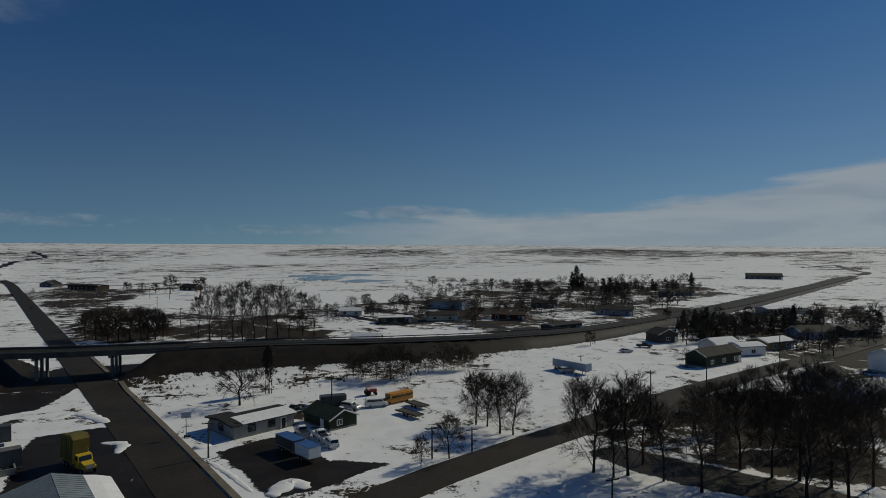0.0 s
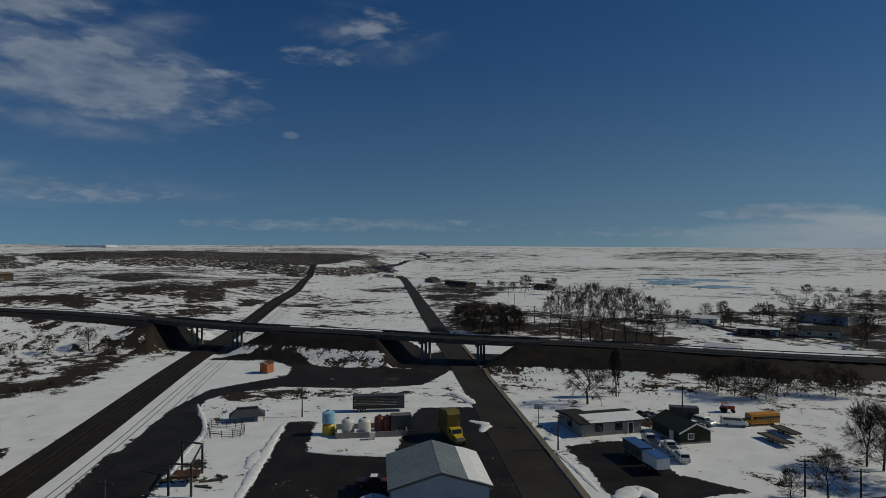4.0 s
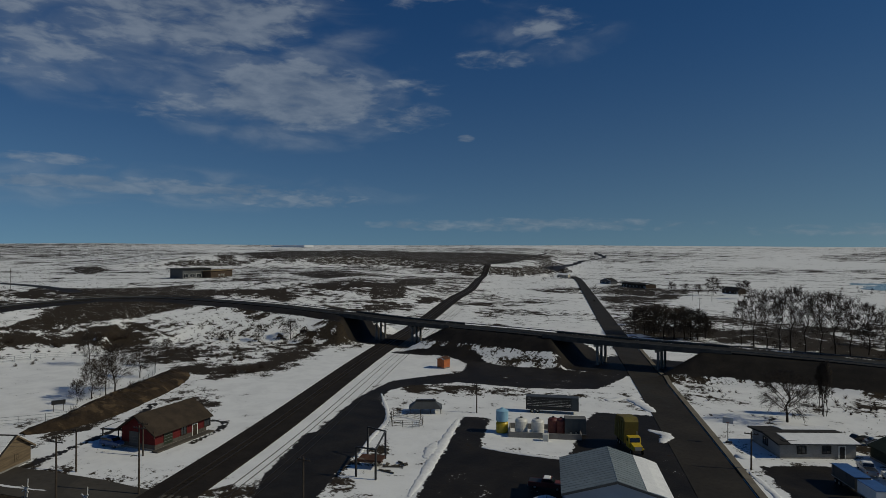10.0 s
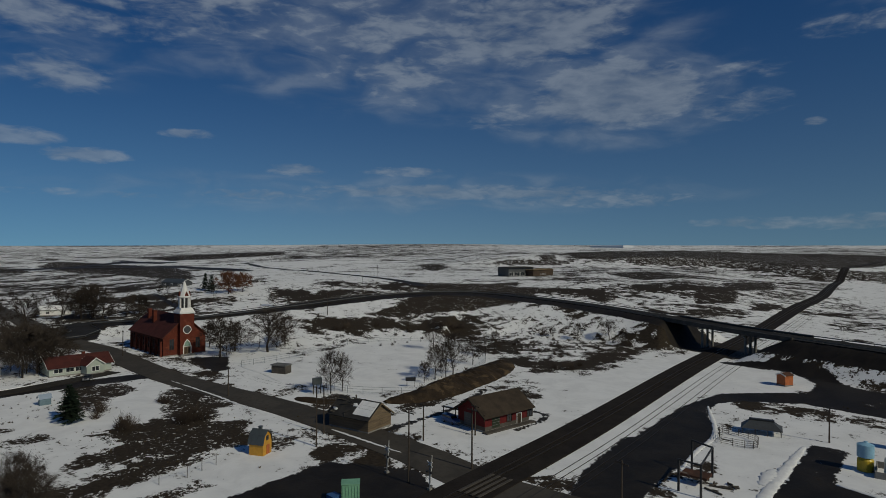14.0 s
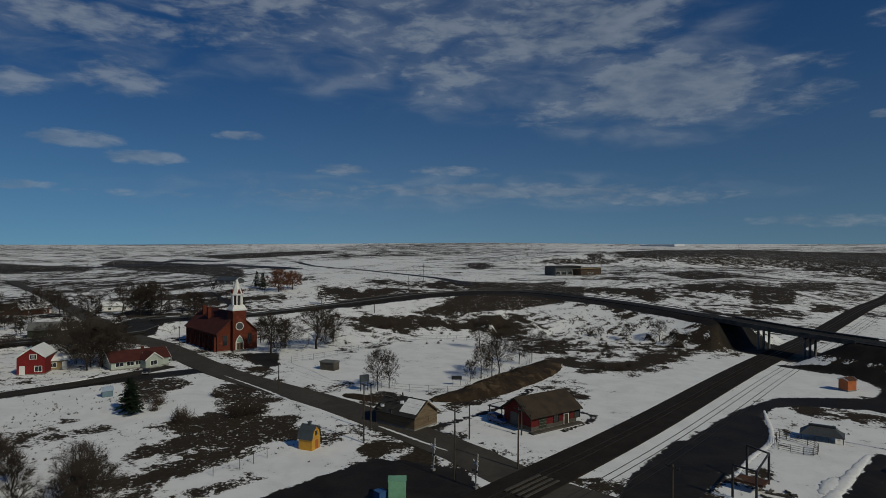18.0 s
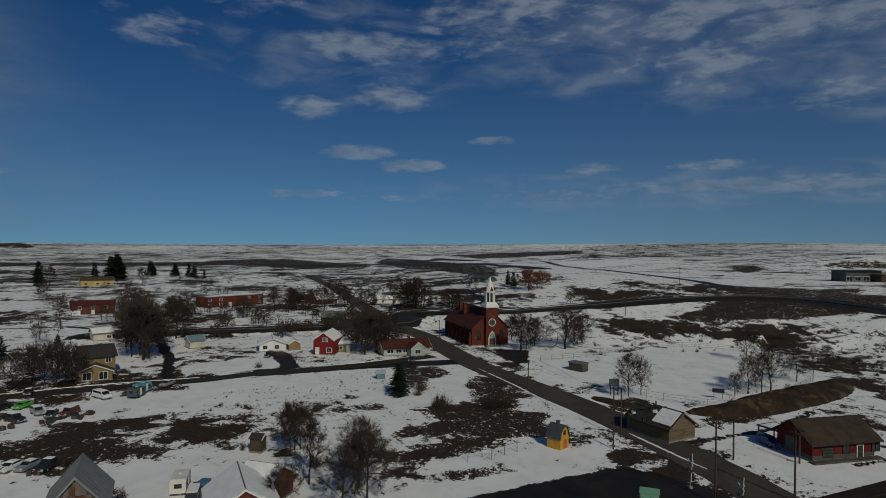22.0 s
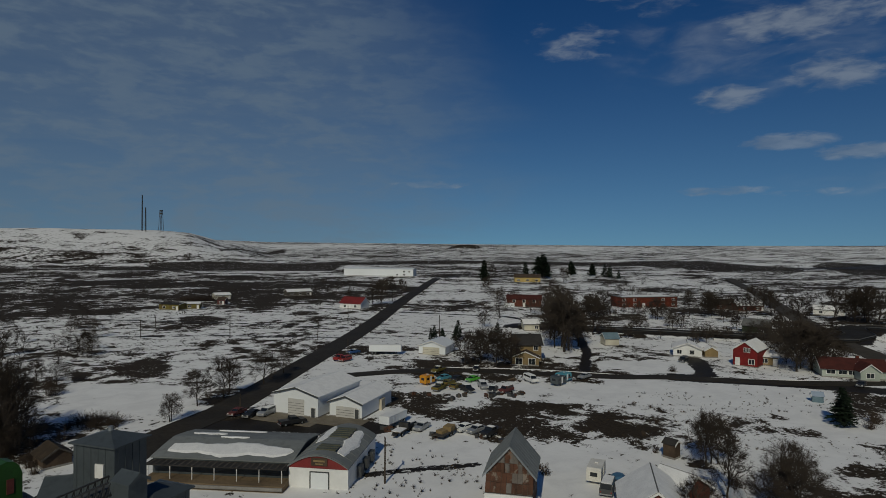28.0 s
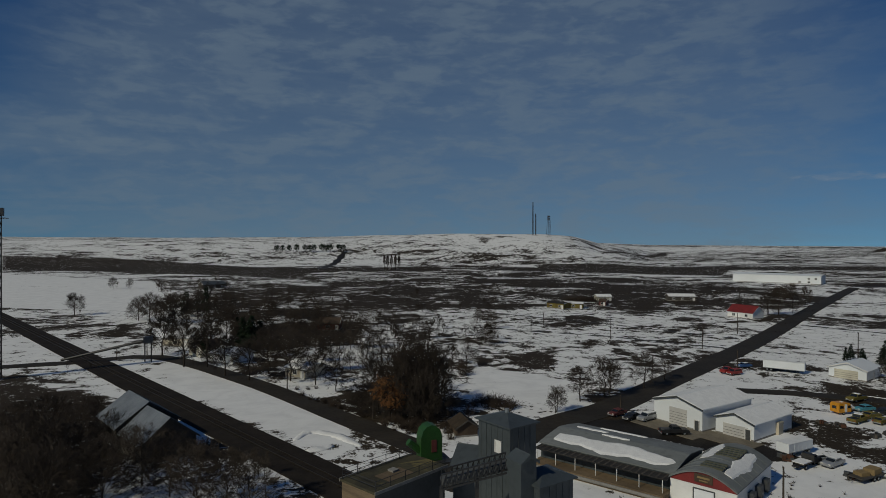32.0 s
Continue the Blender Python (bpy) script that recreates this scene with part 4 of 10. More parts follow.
    crown = smooth(az, 156, 162) * (1 - smooth(az, 190, 205)) * smooth(r, 1250, 1400)
    melt = melt * (1 - 0.35 * crown)
    gx = ground_z(x + 3, y) - z
    gy = ground_z(x, y + 3) - z
    weed = np.where((r > 850) & (x < 0) & (y > 0) & (np.hypot(gx, gy) > 0.42), 2.0, weed)
    col = np.ones((len(x), 4), np.float32)
    col[:, 0] = np.clip(0.5 + yard / 5, 0, 1)
    col[:, 1] = melt
    col[:, 2] = np.clip(0.5 + np.where(weed > 0, weed / 13, weed / 4), 0, 1)
    at = me.color_attributes.new("cover", "FLOAT_COLOR", "POINT")
    at.data.foreach_set("color", col.ravel())
    me.materials.append(M["ground"])
    tagged(new("ground", me), "snow-covered land with thawed brown patches and dark wet yards", "ground", kind="structure")


build_ground()


def spline(line, step):
    """Points every step metres along a smooth curve through the given ones; keeps any third coordinate."""
    p = np.array(line, float)
    p = np.vstack([2 * p[0] - p[1], p, 2 * p[-1] - p[-2]])
    out = []
    for i in range(1, len(p) - 2):
        a, b, c, d = p[i - 1], p[i], p[i + 1], p[i + 2]
        n = max(1, int(np.linalg.norm(c - b) / step))
        for k in range(n):
            t = k / n
            out.append(0.5 * (2 * b + (c - a) * t + (2 * a - 5 * b + 4 * c - d) * t * t + (3 * b - a - 3 * c + d) * t ** 3))
    out.append(p[-2])
    return np.array(out)


def sides(pts):
    """Unit vectors to the left of a line's points."""
    d = np.gradient(pts[:, :2], axis=0)
    d /= np.linalg.norm(d, axis=1)[:, None] + 1e-9
    return np.stack([-d[:, 1], d[:, 0]], 1)


def ribbon(geo, pts, left, right, top, thick, drape=True):
    """A slab along a line, from offset left to offset right."""
    n = sides(pts)
    rings = []
    for p, s in zip(pts, n):
        e = []
        for o in (left, right):
            x, y = p[0] + s[0] * o, p[1] + s[1] * o
            zz = (gz(x, y) if drape else p[2]) + top
            e.append((x, y, zz))
        rings.append([e[0], e[1], (e[1][0], e[1][1], e[1][2] - thick), (e[0][0], e[0][1], e[0][2] - thick)])
    return geo.loft(rings)


def strip_thing(name, label, category, mat, pts, left, right, top, thick, drape=True):
    return solid(name, ribbon(Geo(), pts, left, right, top, thick, drape), mat, label, category, kind="structure")


# frontage road, straight to the north-west, with its kerb and foot path
FRONT = spline(ROADS[0][0], 12)
strip_thing("road_frontage", "long straight worn asphalt road between snowy lots", "road", "asphalt", FRONT, 4.5, -4.5, 0.05, 0.3)
NEARF = FRONT[FRONT[:, 1] < 240]
strip_thing("kerb_frontage", "raised earth-stained concrete kerb along the road", "kerb", "kerb", NEARF, -4.7, -5.9, 0.28, 0.6)
# cross street past the depot and church
STREET = spline(ROADS[1][0], 10)
strip_thing("road_church_street", "worn grey asphalt street past the church and depot", "road", "street", STREET, 4.8, -4.8, 0.05, 0.3)
# side street past the red house and the car yard
SIDE = spline(ROADS[2][0], 10)
strip_thing("road_side_street", "narrow wet asphalt side street between snowy verges", "road", "asphalt", SIDE, 2.8, -2.8, 0.05, 0.3)
# road from the elevator out to the long white hall
SOUTH = spline(ROADS[3][0], 10)
strip_thing("road_south", "dark muddy road with thawed shoulders", "road", "asphalt", SOUTH, 4.3, -4.3, 0.05, 0.3)
# two roads beyond the elevator
ELEV = spline(ROADS[4][0], 8)
strip_thing("road_elevator", "wet asphalt road beside the snowy rail lot", "road", "asphalt", ELEV, 3.2, -3.2, 0.05, 0.3)
EAST = spline(ROADS[5][0], 10)
strip_thing("road_tree_street", "asphalt street lined with tall bare trees", "road", "asphalt", EAST, 4.2, -4.2, 0.05, 0.3)


# ---- highway with its two bridges ----
def build_highway():
    pts = spline(HIGHWAY, 9)
    n = sides(pts)
    strip_thing("road_highway", "two-lane highway on a dark earth bank", "road", "highway", pts, 5.4, -5.4, 0.02, 0.35, drape=False)
    for k, (a, b) in enumerate(SPANS):
        A, Bq = np.array(a), np.array(b)
        mid = [p for p in pts if np.dot(p[:2] - A, Bq - A) > -8 * np.linalg.norm(Bq - A) and np.dot(p[:2] - Bq, A - Bq) > -8 * np.linalg.norm(Bq - A)]
        mid = np.array(mid)
        th = thing("bridge", "concrete highway overpass on columns, deck edge coloured dark for shade", "bridge", kind="structure")
        # deck and parapets get their shade from a darker concrete colour
        part("deck", ribbon(Geo(), mid, 5.9, -5.9, -0.05, 0.9, False), "concrete_in_shade", th)
        for s in (5.75, -5.75):
            part("parapet", ribbon(Geo(), mid, s + 0.15, s - 0.15, 0.75, 0.75, False), "concrete_in_shade", th)
        ux = (Bq - A) / np.linalg.norm(Bq - A)
        z0 = mid[len(mid) // 2][2]
        for f in (0.34, 0.66):
            c = A + (Bq - A) * f
            best = mid[np.argmin(np.hypot(mid[:, 0] - c[0], mid[:, 1] - c[1]))]
            nn = np.array([-ux[1], ux[0]])
            rz = math.degrees(math.atan2(nn[1], nn[0]))
            part("cap_beam", Geo().box(best[0], best[1], best[2] - 1.75, 11, 1.0, 0.85, rz), "concrete", th)
            for o in (-3.6, 0, 3.6):
                part("column", Geo().cyl(best[0] + nn[0] * o, best[1] + nn[1] * o, -0.3, 0.45, best[2] - 1.4, 12), "concrete", th)
    # guard rails
    post = Geo().box(0, 0, -0.3, 0.14, 0.14, 1.05).mesh("guard_post", "grey_wood")
    for side in (5.3, -5.3):
        th = thing("guard_rail", "galvanised guard rail on short posts beside the highway", "guard rail", kind="structure")
        part("rail", ribbon(Geo(), pts[:-6], side + 0.04, side - 0.04, 0.75, 0.32, False), "dull_zinc", th)
        for p, s in list(zip(pts, n))[:-20]:
            ob = new("guard_post", post)
            ob.parent = th
            ob.location = (p[0] + s[0] * (side - 0.1 * np.sign(side)), p[1] + s[1] * (side - 0.1 * np.sign(side)), p[2])


build_highway()


# ---- railway ----
def build_railway():
    line = spline(RAIL + [(-722.7, 802.1), (-1215.9, 1583.7)], 12)
    d = (line[0] - line[6]) / np.linalg.norm(line[0] - line[6])
    line = np.vstack([line[0] + d * 420, line[0] + d * 200, line[0] + d * 60, line])
    near = line[(line[:, 1] > -10) & (line[:, 1] < 330)]
    strip_thing("rail_bed", "dark ballast bed of the main railway track", "railway bed", "ballast", line, 4.3, -4.6, 0.22, 0.6)
    for name, off in (("main_track", 0.0), ("siding_track", -8.2), ("outer_siding_track", -12.2)):
        th = thing(name, "steel rails on dark sleepers" if off == 0 else "pair of steel rails half buried in snow", "railway track", kind="structure")
        seg = line if off == 0 else near
        for o in (0.75, -0.75):
            part("rail", ribbon(Geo(), seg, off + o + 0.06, off + o - 0.06, 0.42 if off == 0 else 0.07, 0.3), "rail", th)
        if off == 0:
            tie = Geo().box(0, 0, 0.12, 2.6, 0.26, 0.16).mesh("sleeper", "tie")
            fine = spline(line[(line[:, 1] > -140) & (line[:, 1] < 150)], 1.25)
            for p, s in zip(fine[:260], sides(fine)):
                ob = new("sleeper", tie)
                ob.parent = th
                ob.matrix_basis = pose(p[0], p[1], -0.02, 0, 0, math.degrees(math.atan2(s[1], s[0])))


build_railway()


# ---- buildings ----
def windows(th, wins, Lx, Wy, mat="trim"):
    """Windows and doors on the four sides: (side, along, foot, width, height, kind)."""
    for side, u, zf, w, h, *kind in wins:
        kind = kind[0] if kind else "window"
        rz = {"N": 0, "R": 90, "F": 180, "L": 270}[side]
        off = Wy / 2 if side in "NF" else Lx / 2
        m = pose(0, 0, 0, 0, 0, rz)
        def place(geo):
            geo.v = [tuple(m @ Vector(p)) for p in geo.v]
            return geo
        if kind == "window":
            fr = Geo()
            y = -off - 0.05
            for a, b, c, d in ((-w / 2 - 0.06, zf + h / 2, 0.14, h + 0.26), (w / 2 + 0.06, zf + h / 2, 0.14, h + 0.26)):
                fr.box(u + a, y, b - d / 2, c, 0.14, d)
            for zc in (zf - 0.13, zf + h):
                fr.box(u, y, zc, w, 0.14, 0.13)
            fr.box(u, y, zf, 0.07, 0.08, h)
            f = part("window", place(fr), mat, th)
            part("pane", place(Geo().box(u, -off - 0.02, zf, w, 0.03, h)), "glass", f)
        elif kind == "door":
            f = part("door", place(Geo().box(u, -off - 0.04, zf, w, 0.10, h)), mat, th)
            part("door_frame", place(Geo().box(u - w / 2 - 0.08, -off - 0.06, zf, 0.16, 0.16, h + 0.15).box(u + w / 2 + 0.08, -off - 0.06, zf, 0.16, 0.16, h + 0.15).box(u, -off - 0.06, zf + h, w, 0.16, 0.15)), "trim", f)
        else:
            g = Geo().box(u, -off - 0.03, zf, w, 0.08, h)
            f = part("roll_door", place(g), kind, th)
            for k in range(1, int(h / 0.55)):
                part("door_slat", place(Geo().box(u, -off - 0.085, zf + k * 0.55 - 0.03, w - 0.1, 0.03, 0.06)), "grey_roof", f)


def house(name, label, category, place, wall_h, rise, wall, roof, ridge="x", over=0.45, wins=(), snow=None, chimney=None, ribs=0.0, z=None, trim="trim", parent=None, group="", plinth=True):
    """A gabled building on a footprint: (x, y, turn, length, depth); length runs along local x, the near side is -y."""
    x, y, rz, Lx, Wy = place
    th = thing(name, label, category, x, y, gz(x, y) if z is None else z, rz, group)
    if ridge == "x":
        prof, a, b, ax = [(-Wy / 2, -0.4), (Wy / 2, -0.4), (Wy / 2, wall_h), (0, wall_h + rise), (-Wy / 2, wall_h)], -Lx / 2, Lx / 2, "x"
        half, run = Wy / 2, Lx
    else:
        prof, a, b, ax = [(-Lx / 2, -0.4), (Lx / 2, -0.4), (Lx / 2, wall_h), (0, wall_h + rise), (-Lx / 2, wall_h)], -Wy / 2, Wy / 2, "y"
        half, run = Lx / 2, Wy
    part("wall", Geo().profile(prof, a, b, ax), wall, th)
    if plinth:
        part("plinth", Geo().box(0, 0, -0.3, Lx + 0.08, Wy + 0.08, 0.65), "concrete", th)
    slope = rise / half
    for sgn in (-1, 1):
        e, zt = half + over, 0.10
        pr = [(0, wall_h + rise + 0.02), (sgn * e, wall_h - slope * over + 0.02), (sgn * e, wall_h - slope * over + 0.02 + zt + 0.06), (0, wall_h + rise + zt + 0.1)]
        sl = part("roof_slope", Geo().profile(pr, a - over, b + over, ax), roof, th)
        if ribs:
            g = Geo()
            n = int((run + 2 * over) / ribs)
            for k in range(n + 1):
                t = a - over + 0.05 + k * (run + 2 * over - 0.1) / n
                q = [(0, wall_h + rise + 0.19), (sgn * e, wall_h - slope * over + 0.18), (sgn * e, wall_h - slope * over + 0.235), (0, wall_h + rise + 0.245)]
                g.profile(q, t - 0.035, t + 0.035, ax)
            part("standing_seams", g, roof, sl)
        if snow and sgn in snow:
            f0, f1, t0, t1 = snow[sgn]
            zs = lambda f: wall_h + rise - slope * f * e + 0.19
            pr = [(sgn * e * f0, zs(f0)), (sgn * e * f1, zs(f1)), (sgn * e * f1, zs(f1) + 0.05), (sgn * e * (f0 * 0.5 + f1 * 0.5), zs(f0 * 0.5 + f1 * 0.5) + 0.16), (sgn * e * f0, zs(f0) + 0.05)]
            part("roof_snow", Geo().profile(pr, a - over * 0.9 + t0 * run, a + t1 * run + over * 0.9, ax), "snow", sl, "snow lying on the roof")
    part("ridge_cap", Geo().profile([(-0.2, wall_h + rise + 0.03), (0.2, wall_h + rise + 0.03), (0.0, wall_h + rise + 0.24)], a - over, b + over, ax), roof, th)
    # barge boards
    for t in (a - over - 0.04, b + over + 0.04):
        for sgn in (-1, 1):
            e = half + over
            part("barge_board", Geo().profile([(0, wall_h + rise + 0.16), (0, wall_h + rise - 0.16), (sgn * e, wall_h - slope * over - 0.12), (sgn * e, wall_h - slope * over + 0.2)], t - 0.04, t + 0.04, ax), trim, th)
    if chimney:
        for cx, cy, ch in chimney:
            c = part("chimney", Geo().box(cx, cy, wall_h, 0.8, 0.8, rise + ch), "brick", th)
            part("chimney_cap", Geo().box(cx, cy, wall_h + rise + ch, 1.0, 1.0, 0.18), "concrete", c)
    windows(th, wins, Lx, Wy, trim)
    return th


def flat_house(name, label, category, place, h, wall, roof, wins=(), over=0.3, snow=False, z=None, group=""):
    """A box building with a thin flat roof."""
    x, y, rz, Lx, Wy = place
    th = thing(name, label, category, x, y, gz(x, y) if z is None else z, rz, group)
    part("wall", Geo().box(0, 0, -0.4, Lx, Wy, h + 0.4), wall, th)
    rf = part("roof", Geo().box(0, 0, h, Lx + 2 * over, Wy + 2 * over, 0.28), roof, th)
    part("fascia", Geo().box(0, -Wy / 2 - over - 0.03, h - 0.06, Lx + 2 * over, 0.06, 0.32).box(0, Wy / 2 + over + 0.03, h - 0.06, Lx + 2 * over, 0.06, 0.32), roof, th)
    if snow:
        part("roof_snow", Geo().loft([[(Lx * u * 0.5, Wy * v * 0.5, h + 0.28) for u, v in ((-0.95, -0.9), (0.95, -0.92), (0.9, 0.9), (-0.2, 0.8), (-0.9, 0.2))], [(Lx * u * 0.5, Wy * v * 0.5, h + 0.42) for u, v in ((-0.9, -0.84), (0.9, -0.86), (0.84, 0.84), (-0.2, 0.7), (-0.8, 0.1))]]), "snow", rf, "snow lying on the roof")
    windows(th, wins, Lx, Wy)
    return th


# ---- trees and bushes ----
TREE_KINDS = {
    # crowns of trees ten metres high: lowest and highest fork, crown's middle, half width, half height, trunk radius, limbs, boughs, sprays, twigs, thinnest twig, droop
    "broad": (1.2, 5.0, 5.0, 4.0, 5.0, 0.15, 13, 8, 7, 9, 0.014, 0.0),
    "tall": (0.4, 6.4, 4.3, 2.8, 5.6, 0.10, 18, 8, 5, 7, 0.011, -0.07),
    "poplar": (0.8, 7.5, 5.4, 1.5, 4.6, 0.10, 18, 6, 6, 8, 0.013, -0.2),
    "thicket": (0.2, 2.5, 3.6, 5.4, 6.2, 0.09, 18, 8, 6, 9, 0.015, 0.0),
    "willow": (1.6, 4.5, 5.6, 5.2, 4.4, 0.22, 14, 9, 7, 10, 0.022, 0.30),
    "copper": (0.5, 4.0, 5.2, 5.0, 5.4, 0.16, 17, 9, 7, 9, 0.022, 0.05),
    "far_poplar": (0.4, 7.5, 5.2, 1.3, 4.9, 0.14, 18, 5, 4, 5, 0.06, -0.2),
    "far_clump": (0.6, 4.0, 5.0, 4.6, 5.0, 0.2, 14, 7, 5, 5, 0.10, 0.0),
    "sapling": (0.8, 7.0, 5.4, 2.1, 4.5, 0.07, 14, 6, 5, 7, 0.012, -0.15),
}
tree_mesh = {}


def crown(kind, rng, thin=1.0, fewer=0):
    """Trunk and a crown of forking limbs that fill an uneven oval; returns (trunk, twigs)."""
    lo, hi, mid, rx, rz, rad, n1, n2, n3, n4, tw, droop = TREE_KINDS[kind]
    n1, n2, n3, n4, tw = n1 - 2 * fewer, n2 - fewer, n3 - fewer, max(2, n4 - 2 * fewer), tw * thin
    wood, g = Geo(), Geo()
    top = mid + rz * 0.55
    pts, p = [], Vector((0, 0, -0.3))
    for i in range(6):
        pts.append(Vector((rng.uniform(-0.12, 0.12) * i, rng.uniform(-0.12, 0.12) * i, -0.3 + (top + 0.3) * i / 5)))
    ring = lambda p, q: [(p.x + q * math.cos(i * math.pi / 3), p.y + q * math.sin(i * math.pi / 3), p.z) for i in range(6)]
    wood.loft([ring(p, rad * (1.25, 0.95, 0.8, 0.6, 0.38, 0.12)[i]) for i, p in enumerate(pts)])
    lumps = [rng.uniform(0.72, 1.12) for i in range(12)]

    def stem(z):
        f = max(0.0, min(4.999, (z + 0.3) / (top + 0.3) * 5))
        return pts[int(f)].lerp(pts[int(f) + 1], f - int(f))

    def shell(d, f):
        """A point at a share f of the crown's reach along d, with lumps round its rim."""
        k = (math.atan2(d.y, d.x) + math.pi) / (2 * math.pi) * 12
        u = lumps[int(k) % 12] * (1 - k % 1) + lumps[(int(k) + 1) % 12] * (k % 1)
        return Vector((d.x * rx * u, d.y * rx * u, mid + d.z * rz * (0.5 + 0.5 * u))) if f == 1 else Vector((d.x * rx * u * f, d.y * rx * u * f, mid + d.z * rz * f))

    def crook(a, b, r0, r1, n):
        q = a.lerp(b, 0.5) + Vector((rng.uniform(-1, 1), rng.uniform(-1, 1), rng.uniform(-0.3, 1))) * 0.10 * (b - a).length
        g.tube(a, q, r0, (r0 + r1) / 2, n)
        g.tube(q, b, (r0 + r1) / 2, r1, n)
        return q
    for i in range(n1):
        a = 2.4 * i + rng.uniform(-0.5, 0.5)
        f = (i + rng.random()) / n1
        e = -0.45 - 1.5 * min(droop, 0) + (1.75 + 1.2 * min(droop, 0)) * f
        d = Vector((math.cos(a) * math.cos(e), math.sin(a) * math.cos(e), math.sin(e)))
        root = stem(lo + (hi - lo) * f ** 0.9)
        end = shell(d, rng.uniform(0.55, 0.8))
        bent = crook(root, end, rad * 0.36, rad * 0.12, 4)
        for j in range(n2):
            p = (root.lerp(bent, rng.uniform(0.35, 1)) if rng.random() < 0.3 else bent.lerp(end, rng.random())) if j else end
            d2 = (d + Vector((rng.uniform(-1, 1), rng.uniform(-1, 1), rng.uniform(-0.8, 0.8))) * 0.75).normalized()
            end2 = p.lerp(shell(d2, rng.uniform(0.80, 1.0)), rng.uniform(0.45, 0.9))
            g.tube(p, end2, rad * 0.10, tw * 1.3, 3)
            out = (end2 - Vector((0, 0, mid - 0.3 * rz))).normalized()
            for k in range(n3):
                p3 = p.lerp(end2, rng.uniform(0.25, 1.0))
                d3 = (out * 0.8 + (end2 - p).normalized() * 0.5 + Vector((rng.uniform(-1, 1), rng.uniform(-1, 1), rng.uniform(-1, 1) - 2 * droop)) * 0.8).normalized()
                l3 = rng.uniform(0.5, 1.15) * min(rx, 3.2) / 3.2
                e3 = p3 + d3 * l3
                g.spike(p3, e3, tw * 1.3)
                for q in range(n4):
                    p4 = p3.lerp(e3, rng.uniform(0.2, 0.95))
                    d4 = (d3 + Vector((rng.uniform(-1, 1), rng.uniform(-1, 1), rng.uniform(-1, 1) - 3 * droop)) * 0.9).normalized()
                    g.blade(p4, p4 + d4 * l3 * rng.uniform(0.4, 1.0), tw)
    return wood, g


def tree_parts(kind, k):
    if (kind, k) not in tree_mesh:
        wood, twigs = crown(kind, random.Random(hash_name(kind) + k))
        top = max(p[2] for p in twigs.v)
        for g in (wood, twigs):
            g.v = [(x * 10 / top, y * 10 / top, z * 10 / top) for x, y, z in g.v]
        tree_mesh[kind, k] = ([wood.mesh("trunk", "bark")], twigs.mesh("crown", {"willow": "willow", "copper": "copper_twig", "far_clump": "needles"}.get(kind, "twig")))
    return tree_mesh[kind, k]


def hash_name(s):
    return sum((i + 1) * ord(c) for i, c in enumerate(s))


tree_rng = random.Random(7)


def plant(kind, spots, label, wide=1.0, group="", variants=3, category="tree"):
    """Bare trees at (x, y, height)."""
    for x, y, h in spots:
        k = tree_rng.randrange(variants)
        s = max(h, 1.0) / 10
        w = s * wide * tree_rng.uniform(0.9, 1.1)
        m = pose(x, y, gz(x, y), 0, 0, tree_rng.uniform(0, 360)) @ Matrix.Diagonal((w, w, s, 1))
        wood, twigs = tree_parts(kind, k)
        th = thing("bare_tree", label, category, group=group)
        th.matrix_basis = m
        for nm, me in (*[("trunk", q) for q in wood], ("crown", twigs)):
            ob = new(nm, me)
            ob.parent = th


def grove(name, label, kind, spots, wide=1.1):
    """A far wood: many slighter bare trees joined into one piece."""
    base = []
    for k in range(4):
        geo = crown(kind, random.Random(hash_name(kind) * 3 + k), 1.9, 2)
        v, f = [], []
        for g in geo:
            f += [tuple(i + len(v) for i in q) for q in g.f]
            v += g.v
        v = np.array(v)
        base.append((v * (10 / v[:, 2].max()), f))
    rng = random.Random(len(spots) + hash_name(label))
    vs, fs, n = [], [], 0
    for x, y, h in spots:
        v, f = base[rng.randrange(4)]
        a, w = rng.uniform(0, 6.28), h / 10 * wide * rng.uniform(0.85, 1.2)
        c, q = math.cos(a) * w, math.sin(a) * w
        vs.append(np.stack([x + v[:, 0] * c - v[:, 1] * q, y + v[:, 0] * q + v[:, 1] * c, gz(x, y) + v[:, 2] * h / 10], 1))
        fs += [tuple(i + n for i in t) for t in f]
        n += len(v)
    me = bpy.data.meshes.new(name)
    me.from_pydata(np.concatenate(vs).tolist(), [], fs)
    me.materials.append(M["twig"])
    tagged(new(name, me), label, "trees", kind="stuff")


def conifer_mesh(k):
    """Whorls of drooping boughs, each a fan of ragged sprays."""
    rng = random.Random(40 + k)
    g = Geo()
    for i in range(30):
        z = 0.9 + 8.9 * (i / 30) ** 0.95
        reach = ((1 - z / 10.3) ** 0.8 * 3.0 + 0.25) * rng.uniform(0.75, 1.1)
        for j in range(8):
            a = rng.uniform(0, 2 * math.pi)
            q = reach * rng.uniform(0.55, 1.15)
            root = Vector((0, 0, z + 0.3))
            tip = Vector((math.cos(a) * q, math.sin(a) * q, z + rng.uniform(-0.25, 0.15) * q))
            for m in range(7):
                p = root.lerp(tip, rng.uniform(0.15, 0.95))
                b = a + rng.uniform(-1.0, 1.0)
                d = Vector((math.cos(b), math.sin(b), rng.uniform(-0.5, 0.35))) * (0.28 + 0.24 * q) * rng.uniform(0.7, 1.2)
                n = Vector((-math.sin(b), math.cos(b), rng.uniform(-0.7, 0.7))) * 0.21 * (0.6 + 0.3 * q)
                g.add([p - n, p + n, p + d], [(0, 1, 2)])
    return g.mesh("foliage", "needles")


conifer_data = {}


